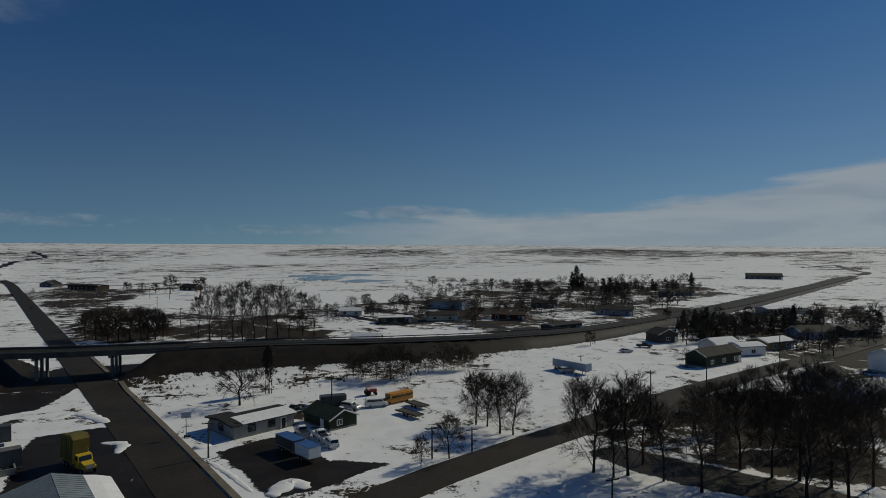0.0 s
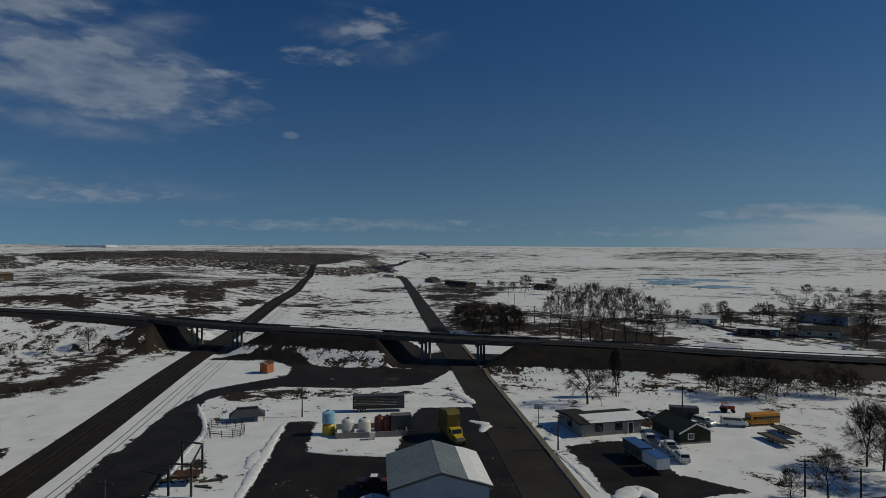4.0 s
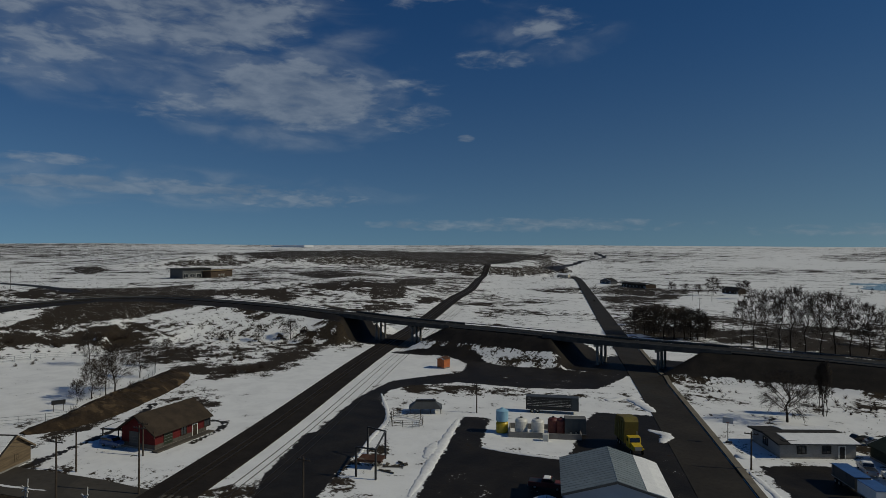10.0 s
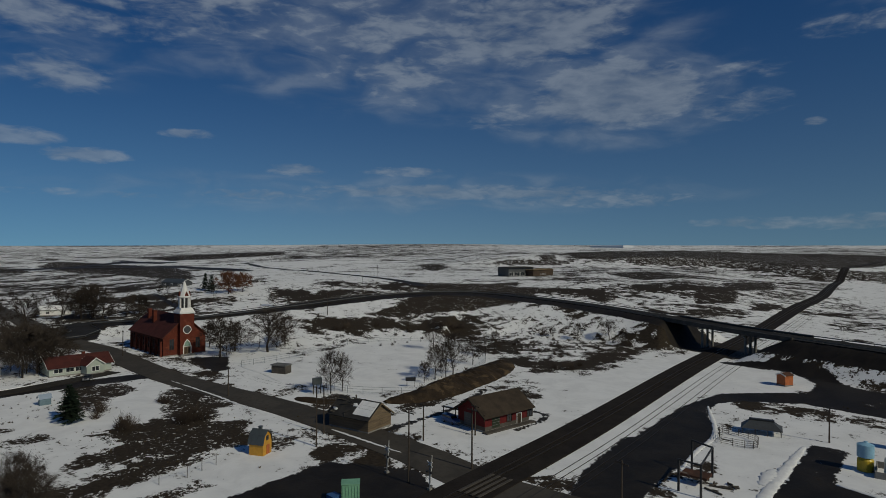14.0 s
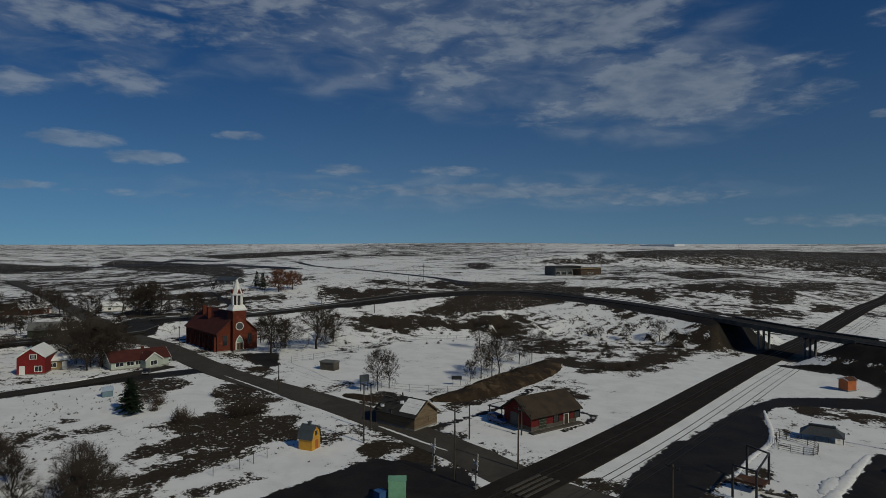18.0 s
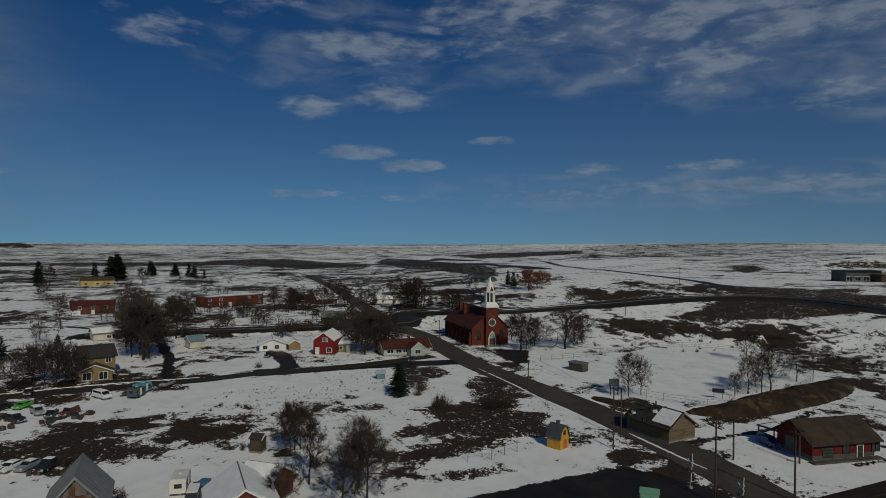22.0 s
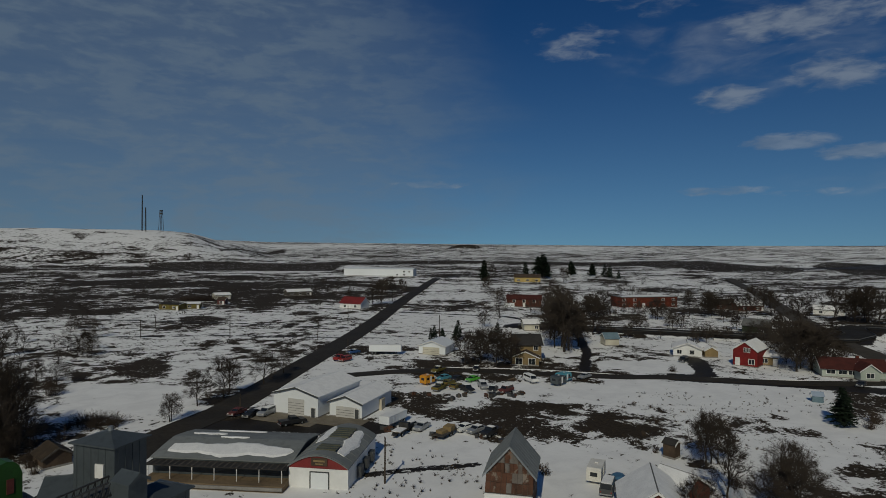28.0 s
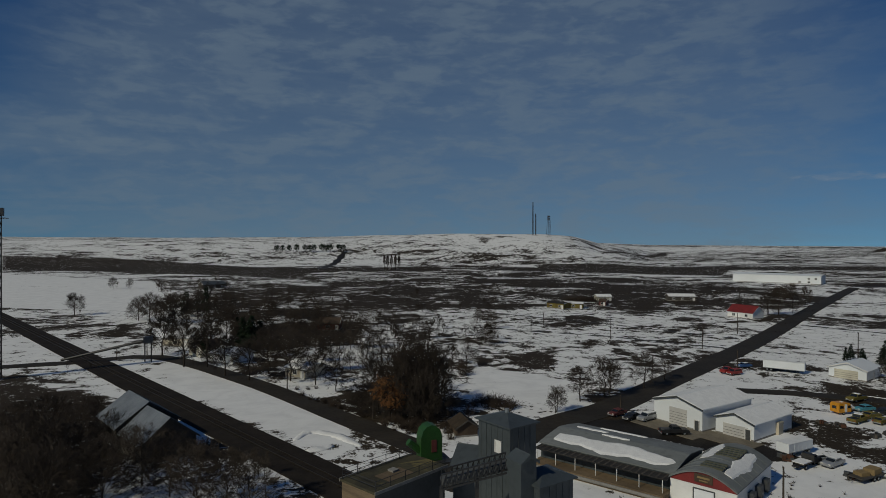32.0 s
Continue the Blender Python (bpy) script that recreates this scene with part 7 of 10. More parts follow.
# ---- ball field ----
def build_field():
    fence([(-206.0, -14.4), (-217.4, 0.3), (-242.4, 22.4), (-247.0, 48.2), (-231.2, 62.9), (-198.3, 64.6), (-160.3, 39.0), (-156.6, 32.2), (-162.8, 15.1), (-173.1, 8.1)], "chain-link ball field fence on thin posts", 2.0, 4.0, "galv", 3)
    d = (-193.4, -2.0, 54.8, 5.3, 3.0)
    flat_house("dugout", "small dark wooden dugout beside the ball field", "dugout", (d[0], d[1], d[2], 5.0, 3.0), 2.4, "grey_wood", "grey_roof", (), 0.2)
    s = (-166.3, 32.6)
    th = thing("scoreboard", "dark scoreboard on two posts in the snow", "scoreboard", s[0], s[1], 0, 80)
    part("board", Geo().box(0, 0, 1.6, 2.8, 0.2, 1.0), "black", th)
    part("post", Geo().box(-1.0, 0, -0.2, 0.12, 0.12, 1.9), "pole", th)
    part("post", Geo().box(1.0, 0, -0.2, 0.12, 0.12, 1.9), "pole", th)
    b = (-163.6, 7.3)
    th = thing("notice_board", "grey steel box on tall posts by the street", "sign", b[0], b[1], 0, 110)
    part("box", Geo().box(0, 0, 2.4, 2.4, 0.8, 1.8), "grey_metal", th)
    part("post", Geo().box(-1.0, 0, -0.2, 0.2, 0.2, 2.8), "pole", th)
    part("post", Geo().box(1.0, 0, -0.2, 0.2, 0.2, 2.8), "pole", th)


build_field()


# ---- houses along the streets ----
def build_homes():
    house("red_house", "two-storey barn-red house with white trim and a snowy roof", "house", (-202.3, -88.2, 97.6, 7.2, 11.0), 5.2, 2.6, "red_siding", "grey_roof", "y", 0.35,
          snow={-1: (0.02, 0.99, 0, 1), 1: (0.02, 0.99, 0, 1)}, wins=[("N", 0.1, 4.7, 0.75, 1.2), ("N", 1.0, 4.7, 0.75, 1.2), ("N", 1.9, 1.0, 1.7, 1.5), ("N", -2.2, 0.2, 1.1, 2.4, "door"), ("L", 0, 1.0, 1.2, 1.4)], z=0)
    house("tan_wing", "low tan wing of the red house under snow", "house", (-207.4, -85.0, 113.8, 5.5, 8.0), 2.9, 1.4, "tan", "grey_roof", "x", 0.5, snow={-1: (0.02, 0.99, 0, 1), 1: (0.02, 0.99, 0, 1)}, wins=[("N", -1.0, 1.0, 1.8, 1.2), ("N", 2.0, 0.2, 1.0, 2.1, "door")], z=0)
    a = (-208.3, -62.3, 122.2, 16.6, 9.5)
    house("pale_cottage", "long low pale green cottage with a maroon roof", "house", a, 2.7, 2.3, "pale_green", "maroon_roof", "x", 0.6, chimney=[(2.0, 0.5, 0.9)], wins=[("N", -6.0, 1.1, 2.2, 1.1), ("N", -3.0, 1.1, 2.0, 1.1), ("N", -0.6, 1.1, 1.8, 1.1), ("R", 0, 1.1, 1.4, 1.2)], z=0)
    b = (-205.2, -57.4, 132.3, 5.0, 5.0)
    house("front_gable", "pale green front gable of the cottage with a wide window", "house", b, 2.9, 1.9, "pale_green", "maroon_roof", "y", 0.4, wins=[("N", 0, 1.0, 2.0, 1.3)], z=0)
    house("tan_house", "two-storey yellow-tan house with a gabled porch, snow on the roof", "house", (-151.8, -138.8, 141.7, 8.9, 9.0), 5.6, 2.6, "tan", "dark_roof", "x", 0.6, snow={1: (0.2, 0.9, 0, 1)},
          wins=[("N", -3.2, 3.7, 1.1, 1.4), ("N", 2.6, 3.7, 1.3, 1.4), ("N", 0, 0.2, 1.1, 2.1, "door"), ("N", -3.2, 0.9, 1.6, 1.3), ("R", 0, 3.7, 1.2, 1.4)], z=0)
    house("tan_porch", "gabled front porch of the tan house", "porch", (-144.7, -132.2, 129.2, 8.4, 3.2), 2.6, 1.8, "tan", "brown_roof", "y", 0.4, wins=[("N", -2.0, 0.4, 2.0, 1.9), ("N", 2.0, 0.4, 2.0, 1.9)], z=0)
    flat_house("brick_apartments", "long two-storey red brick apartment block with a snowy flat roof", "apartment block", (-341.7, -214.1, 151.9, 37.3, 14.0), 6.2, "brick", "grey_roof",
               [("N", u, z, 1.8, 1.3) for u in (-17, -10, 9, 16) for z in (1.0, 3.9)] + [("N", -4.0, 0.1, 1.6, 2.3, "door")], 0.3, True)
    house("brick_house", "brown brick house with white garage doors", "house", (-280.0, -257.4, 131.7, 20.6, 11.0), 4.8, 2.2, "brick_dark", "maroon_roof", "x", 0.5, wins=[("N", -9.0, 0.1, 6.5, 2.3, "white_metal"), ("N", -6.0, 3.0, 1.5, 1.5), ("N", 0, 3.0, 1.6, 1.5), ("N", 6.0, 3.0, 1.6, 1.5), ("N", 0, 0.2, 1.2, 2.1, "door")])
    house("yellow_house", "yellow house with a dark roof on the slope", "house", (-463.9, -423.0, 138.2, 25.6, 12.0), 5.0, 2.6, "yellow_siding", "brown_roof", "x", 0.6, wins=[("N", u, 1.2, 2.4, 1.6) for u in (-9, 0, 9)])
    house("teal_shack", "small white shack with a faded blue roof", "shed", (-199.2, -139.2, 143.7, 5.2, 6.0), 2.8, 1.6, "cream", "teal_roof", "x", 0.4, snow={1: (0.1, 0.9, 0, 1)}, z=0)
    house("white_bungalow", "white bungalow with snow on its roof", "house", (-202.2, -109.8, 121.0, 8.9, 9.0), 2.8, 1.8, "white", "grey_roof", "y", 0.5, snow={-1: (0.02, 0.99, 0, 1), 1: (0.02, 0.99, 0, 1)}, wins=[("N", 1.5, 1.0, 1.4, 1.3), ("N", -2.5, 1.0, 1.4, 1.3), ("N", 4.0, 0.2, 1.0, 2.1, "door")], z=0)
    house("shed_by_drive", "small tan shed beside the driveway", "shed", (-205.1, -102.9, 130.3, 4.2, 4.0), 2.3, 1.3, "tan", "grey_roof", "y", 0.3, snow={-1: (0.02, 0.99, 0, 1), 1: (0.02, 0.99, 0, 1)}, z=0)
    house("white_garage", "white metal garage with a wide door", "garage", (-136.7, -166.6, 122.4, 9.6, 11.0), 3.0, 1.7, "white_metal", "white_metal", "y", 0.4, wins=[("N", -0.3, 0.1, 6.0, 2.5, "cream"), ("R", 0, 0.1, 1.0, 2.1, "door")], z=0)
    house("small_white_house", "small white house with a blue-grey roof", "house", (-205.5, -185.2, 142.4, 6.6, 8.0), 3.0, 1.8, "cream", "grey_roof", "x", 0.5, snow={-1: (0.05, 0.95, 0, 1), 1: (0.05, 0.95, 0, 1)}, wins=[("N", 2, 1.0, 1.4, 1.2)], z=0)
    house("green_house", "olive green house behind bare trees", "house", (-277.1, -118.1, 103.3, 10.2, 9.0), 3.6, 2.4, "green_siding", "grey_roof", "x", 0.5, wins=[("N", 2.5, 1.0, 1.3, 1.2)], z=0)
    house("white_garage_small", "low white garage beside the driveway", "garage", (-208.8, -107.7, 75.4, 5.8, 7.0), 2.5, 1.2, "white", "grey_roof", "x", 0.4, snow={-1: (0.02, 0.99, 0, 1), 1: (0.02, 0.99, 0, 1)}, wins=[("N", 0, 0.1, 3.6, 2.1, "white_metal")], z=0)
    # farther homes: footprint, wall height, roof rise, wall, roof, ridge, name, label
    far = [
        ((-367.7, -176.7, 136.9, 11.2, 9.0), 3.2, 2.4, "brick_dark", "brown_roof", "x", "far_house", "brown house among bare trees"),
        ((-369.0, -163.5, 147.8, 16.2, 9.0), 3.2, 2.0, "brick_dark", "grey_roof", "x", "far_house", "low brick house under snow"),
        ((-378.6, -123.3, 105.5, 14.7, 9.0), 3.0, 2.0, "white", "grey_roof", "x", "far_house", "white house with a snowy roof"),
        ((-501.7, -82.1, 54.3, 20.4, 10.0), 3.0, 2.4, "dark_metal", "grey_metal", "x", "far_barn", "dark blue-grey barn near the highway"),
        ((-191.3, -309.2, 115.1, 14.3, 9.5), 3.2, 3.2, "white", "red_roof", "x", "red_roof_house", "white house with a bright red roof"),
        ((-106.5, -363.3, 127.6, 12.3, 9.0), 3.2, 0.6, "olive", "dark_roof", "x", "trailer_home", "olive mobile home with a flat roof"),
        ((-115.3, -362.6, 154.0, 10.9, 8.0), 2.9, 0.8, "olive", "grey_roof", "x", "trailer_home", "olive annex of the mobile home"),
        ((-138.5, -375.9, 142.3, 4.5, 6.0), 3.0, 1.2, "dark_red", "brown_roof", "x", "small_barn", "small dark red outbuilding on the snow"),
        ((-204.9, -408.1, 172.2, 17.6, 9.0), 3.0, 1.6, "grey_wood", "grey_roof", "x", "far_shed", "grey wooden shed in the scrub"),
        ((-150.7, -410.9, 177.2, 9.8, 8.0), 2.8, 1.5, "cream", "grey_roof", "x", "far_shed", "cream shed in the scrub"),
        ((75.1, -240.2, 168.6, 10.1, 9.0), 3.0, 1.2, "beige", "grey_roof", "x", "far_house", "beige house with a low roof beside the road"),
        ((59.7, -216.6, 138.6, 6.9, 8.0), 2.9, 2.2, "cream", "brown_roof", "y", "far_house", "cream gabled house beside the road"),
    ]
    far += [
        ((48.3, -205.2, 147.4, 9.8, 9.0), 2.8, 1.8, "white", "grey_roof", "x", "far_house", "white house with dark windows beside the road"),
        ((22.1, -181.2, 141.3, 7.9, 8.0), 2.6, 1.5, "beige", "grey_roof", "x", "far_house", "low beige house under bare trees"),
        ((21.3, -186.6, -153.2, 6.1, 8.0), 2.6, 1.5, "tan", "grey_roof", "x", "far_house", "low tan house under bare trees"),
        ((23.5, -279.5, 175.5, 9.9, 9.0), 3.0, 2.0, "brick_dark", "brown_roof", "x", "far_house", "brown house in dark trees"),
        ((144.1, -541.6, -140.0, 19.8, 10.0), 3.5, 2.5, "grey_wood", "grey_metal", "x", "far_barn", "grey barn beyond the trees"),
        ((89.8, 200.7, 32.3, 18.9, 7.5), 3.6, 1.8, "green_siding", "dark_roof", "x", "green_warehouse", "dark green metal warehouse on snow"),
        ((108.9, 217.9, 11.9, 9.7, 8.0), 3.2, 1.0, "white", "grey_roof", "x", "white_shop", "low white shop with a snowy roof"),
        ((101.9, 222.9, 22.7, 11.5, 9.0), 3.2, 2.0, "silver", "grey_roof", "x", "far_shed", "silver shed beside the warehouse"),
        ((124.3, 230.2, 25.1, 14.0, 9.0), 3.0, 1.2, "tan", "grey_roof", "x", "far_house", "tan house with a flat snowy roof"),
        ((155.5, 255.6, 8.7, 17.4, 9.0), 3.2, 2.0, "blue_siding", "dark_roof", "x", "blue_house", "pale blue house with a dark roof and porch"),
        ((176.6, 262.6, 24.1, 15.2, 9.0), 3.0, 1.8, "grey_wood", "dark_roof", "x", "far_house", "dark weathered house at the street corner"),
        ((140.8, 187.2, 20.7, 15.4, 9.0), 4.8, 2.4, "white", "grey_roof", "x", "white_house", "tall white house behind the street trees"),
    ]
    far += [
        ((105.6, 168.2, 27.3, 9.8, 7.0), 3.0, 2.6, "grey_block", "dark_roof", "x", "dark_house", "low house in the shade of bare trees"),
        ((105.1, 151.0, 14.9, 9.6, 9.0), 3.0, 2.4, "blue_siding", "grey_roof", "x", "far_house", "blue-grey house behind the street trees"),
        ((90.0, 247.7, 16.7, 9.3, 8.0), 3.4, 2.0, "grey_wood", "dark_roof", "y", "old_shed", "dark weathered shed with a sagging roof"),
        ((53.8, 269.2, 33.7, 17.1, 8.0), 3.0, 0.6, "grey_wood", "dark_roof", "x", "trailer_home", "dark mobile home beside the highway"),
        ((100.0, 346.9, -27.2, 20.1, 9.0), 3.2, 1.6, "grey_block", "dark_roof", "x", "roadside_inn", "long grey roadside building with a dark roof"),
        ((6.0, 387.1, -26.6, 25.7, 13.0), 4.4, 1.0, "blue_siding", "dark_roof", "x", "school_hall", "long pale blue building with a row of windows"),
        ((-21.9, 314.3, 5.7, 17.0, 7.0), 2.9, 0.5, "grey_wood", "grey_roof", "x", "trailer_home", "grey mobile home on snow"),
        ((1.5, 323.6, 7.3, 16.2, 8.0), 2.9, 1.5, "cream", "dark_roof", "x", "far_house", "cream house beside the snowy lane"),
        ((37.9, 326.0, -18.8, 18.0, 8.0), 2.9, 1.2, "brick_dark", "brown_roof", "x", "far_house", "brown house with a brown roof"),
        ((-48.8, 347.8, -2.6, 12.7, 8.0), 2.9, 1.5, "white", "grey_roof", "x", "far_house", "small white house beside the lane"),
        ((-28.1, 243.1, -10.0, 11.0, 7.0), 2.8, 1.6, "beige", "grey_roof", "x", "far_house", "beige cottage behind the highway bank"),
        ((67.3, 390.2, -15.7, 15.8, 9.0), 3.0, 1.8, "dark_metal", "dark_roof", "x", "far_house", "dark house among trees"),
    ]
    far += [
        ((186.7, 482.3, 21.5, 28.0, 10.0), 3.2, 1.6, "grey_block", "dark_roof", "x", "far_house", "long grey house on the flat"),
        ((376.8, 711.8, -23.8, 37.5, 14.0), 4.0, 2.6, "dark_metal", "dark_roof", "x", "far_barn", "long dark barn in the open fields"),
        ((195.4, 350.0, 16.4, 28.0, 10.0), 3.2, 1.0, "beige", "grey_roof", "x", "far_house", "long low house with a snowy roof"),
        ((-387.1, 619.4, -19.1, 18.9, 9.0), 3.4, 3.0, "dark_metal", "dark_roof", "y", "far_house", "dark gabled house beside the long road"),
        ((-330.1, 584.8, -26.1, 42.3, 12.0), 4.2, 0.8, "brown_roof", "dark_roof", "x", "far_barn", "long dark flat-roofed barn"),
        ((-224.2, 561.7, -25.2, 18.7, 9.0), 3.2, 2.4, "brown_roof", "dark_roof", "x", "far_barn", "dark barn between round trees"),
        ((-516.1, 710.8, 15.2, 16.6, 9.0), 3.2, 2.4, "cream", "grey_roof", "x", "far_house", "cream house beside the long road"),
    ]
    for place, wh, rise, wall, roof, ridge, nm, lab in far:
        Lx = place[3]
        n = max(1, int(Lx / 5.5))
        wins = [("N", -Lx / 2 + (k + 0.5) * Lx / n, 1.0, min(1.5, Lx / n - 1.2), 1.2) for k in range(n)] + [("N", Lx / 2 - 1.0, 0.1, 0.95, 2.05, "door")]
        snow = {-1: (0.03, 0.98, 0, 1), 1: (0.03, 0.98, 0, 1)} if roof == "grey_roof" else None
        house(nm, lab, "house" if "house" in nm or "home" in nm else "building", place, wh, rise, wall, roof, ridge, 0.4, wins=wins, snow=snow)
    # visitor building on the plateau
    hc = (-555.3, 210.4, 108.7, 30.2, 16.0)
    flat_house("hill_centre", "modern dark building with a wide flat roof on the plateau", "building", hc, 8.5, "dark_metal", "dark_roof", [("N", u, 0.8, 5.0, 3.2) for u in (-12, -5, 2, 9)], 2.2)
    flat_house("hill_wing", "brown brick wing with a flat roof on the plateau", "building", (-562.8, 235.2, 130.5, 42.4, 14.0), 6.0, "brown_roof", "tan", [("N", u, 1.0, 2.4, 1.5) for u in (-6, -1, 4)], 1.2)
    # long white hall
    house("long_white_hall", "very long white metal hall with small windows", "hall", (-405.5, -598.9, 133.2, 81.1, 22.0), 8.0, 1.2, "white_metal", "white_metal", "x", 0.3, wins=[("N", 22, 1.0, 2.0, 1.6), ("N", 30, 1.0, 2.0, 1.6), ("N", 30, 4.5, 2.0, 1.4), ("N", 36, 4.5, 2.0, 1.4)])
    house("far_white_store", "long white store far out on the plain", "hall", (-2373.5, 1324.2, -11.9, 466.8, 40.0), 9.0, 1.0, "white_metal", "white_metal", "x", 0.3)


build_homes()


# ---- rusty barn, cottage and the scrap yard ----
def build_scrapyard():
    a = (-66.4, -63.1, -141.9, 8.4, 6.7)
    th = house("rusty_barn", "tall old barn with a grey tin roof and rusty patched front", "barn", a, 5.6, 3.8, "rust", "hall_roof", "x", 0.5, ribs=1.1, trim="galv", z=0)
    hx = -a[3] / 2
    part("lean_to_frame", Geo().profile([(hx - 1.5, -0.2), (hx, -0.2), (hx, 5.6), (hx - 1.5, 3.3)], -a[4] / 2 + 0.1, a[4] / 2 - 0.1), "grey_wood", th)
    rng = random.Random(12)
    for row in range(2):
        for k in range(9):
            v0 = -a[4] / 2 + k * a[4] / 9
            f0, f1 = row * 0.5, row * 0.5 + rng.uniform(0.47, 0.53)
            q = lambda f: (hx - 1.5 * f - 0.06, 5.66 - 2.3 * f)
            (xa, za), (xb, zb) = q(f0), q(f1)
            part("tin_sheet", Geo().profile([(xa, za), (xb, zb), (xb - 0.03, zb + 0.04), (xa - 0.03, za + 0.04)], v0, v0 + a[4] / 9 - 0.04), rng.choice(("rust", "rust", "rust", "rust_roof")), th)
    for k in range(10):
        v = -a[4] / 2 + 0.2 + k * (a[4] - 0.4) / 10
        zt = 5.6 + 3.6 * (1 - abs(v + 0.35) / (a[4] / 2))
        for z0, z1 in ((5.55, min(zt, 7.0)), (min(zt, 7.04), zt)):
            if z1 - z0 > 0.3:
                part("tin_sheet", Geo().box(hx - 0.03, v + 0.38, z0, 0.05, 0.74, z1 - z0), rng.choice(("rust", "rust", "rust_roof")), th)
    part("white_front", Geo().box(hx - 1.65, 0, -0.2, 0.2, a[4], 3.4), "white", th)
    for v in (-2.4, 0.2, 2.4):
        w = part("window", Geo().box(hx - 1.78, v, 1.2, 0.08, 1.4, 1.2), "trim", th)
        part("pane", Geo().box(hx - 1.84, v, 1.3, 0.04, 1.1, 1.0), "glass", w)
    b = (-75.7, -45.6, -143.0, 10.0, 8.8)
    house("brick_cottage", "brick cottage with a snowy crossed gable roof", "house", b, 3.4, 3.0, "brick_dark", "grey_roof", "x", 0.5, snow={-1: (0.02, 0.99, 0, 1), 1: (0.02, 0.99, 0, 1)}, wins=[("L", -2.5, 1.0, 1.3, 1.4), ("L", 0.6, 1.0, 1.8, 1.3), ("L", 3.0, 0.2, 1.0, 2.1, "door")], z=0)
    c = (-83.2, -46.2, 85.7, 5.1, 7.5)
    house("cottage_wing", "rear wing of the brick cottage under snow", "house", c, 3.2, 2.2, "brick_dark", "grey_roof", "x", 0.5, snow={-1: (0.02, 0.99, 0, 1)}, z=0)
    o = (-102.3, -58.2, 91.2, 2.7, 3.0)
    house("outhouse", "tall dark weathered outhouse among shrubs", "shed", (o[0], o[1], o[2], 2.2, 2.0), 2.6, 0.6, "brown_roof", "dark_roof", "x", 0.2, z=0)
    p = (-83.1, -60.4)
    camper(p[0], p[1], 208, "plastic_white", "old white camper trailer on snow", 5.4)
    q = (-80.4, -56.2)
    car("van", q[0], q[1], 208, "dark_metal", "dark van with a snowy roof beside the cottage", True)
    t = (-85.4, -57.9)
    solid("tarpaulin", Geo().loft([[(2.2 * math.cos(a) * (1 + 0.15 * math.sin(3 * a)), 1.3 * math.sin(a), z0) for a in [i * math.pi / 7 for i in range(14)]] for z0 in (0, 0.5)] + [[(1.2 * math.cos(a), 0.7 * math.sin(a), 0.95) for a in [i * math.pi / 7 for i in range(14)]]]), "tarp", "heap under a blue tarpaulin", "tarp", t[0], t[1], 0, 30)
    p = (-166.8, -56.7)
    house("play_hut", "small faded blue play hut on the snow", "hut", (p[0], p[1], 120, 2.4, 2.0), 1.6, 0.7, "teal_roof", "blue_siding", "x", 0.2, z=0, plinth=False)
    p = (-124.8, -119.3)
    pile = thing("plank_pile", "heap of old planks and scrap on snow", "scrap heap", p[0], p[1], 0, 0)
    rng = random.Random(5)
    for k in range(16):
        u, v, a = rng.uniform(-2, 2), rng.uniform(-1.2, 1.2), rng.uniform(0, math.pi)
        part("plank", Geo().rod((u - math.cos(a), v - math.sin(a), 0.1), (u + math.cos(a), v + math.sin(a), rng.uniform(0.15, 0.7)), 0.09, 4), rng.choice(("old_wood", "grey_wood", "rust")), pile)
    for k, p in enumerate([(-110.5, -110.0), (-111.8, -106.8), (-115.1, -106.9), (-107.5, -109.8), (-102.1, -114.4), (-97.7, -113.5), (-96.0, -121.2), (-93.7, -123.4), (-83.6, -87.7), (-85.0, -82.6), (-76.4, -93.8), (-71.5, -103.2)]):
        heap = thing("scrap_heap", "heap of mixed dark scrap on snow", "scrap heap", p[0], p[1], 0, k * 40, "scrap heaps")
        for j in range(9):
            part("scrap_piece", Geo().box(rng.uniform(-1.2, 1.2), rng.uniform(-0.8, 0.8), 0, rng.uniform(0.3, 1.1), rng.uniform(0.3, 0.9), rng.uniform(0.2, 0.9), rng.uniform(0, 90)), rng.choice(("rust", "dark_metal", "grey_wood", "steel")), heap)
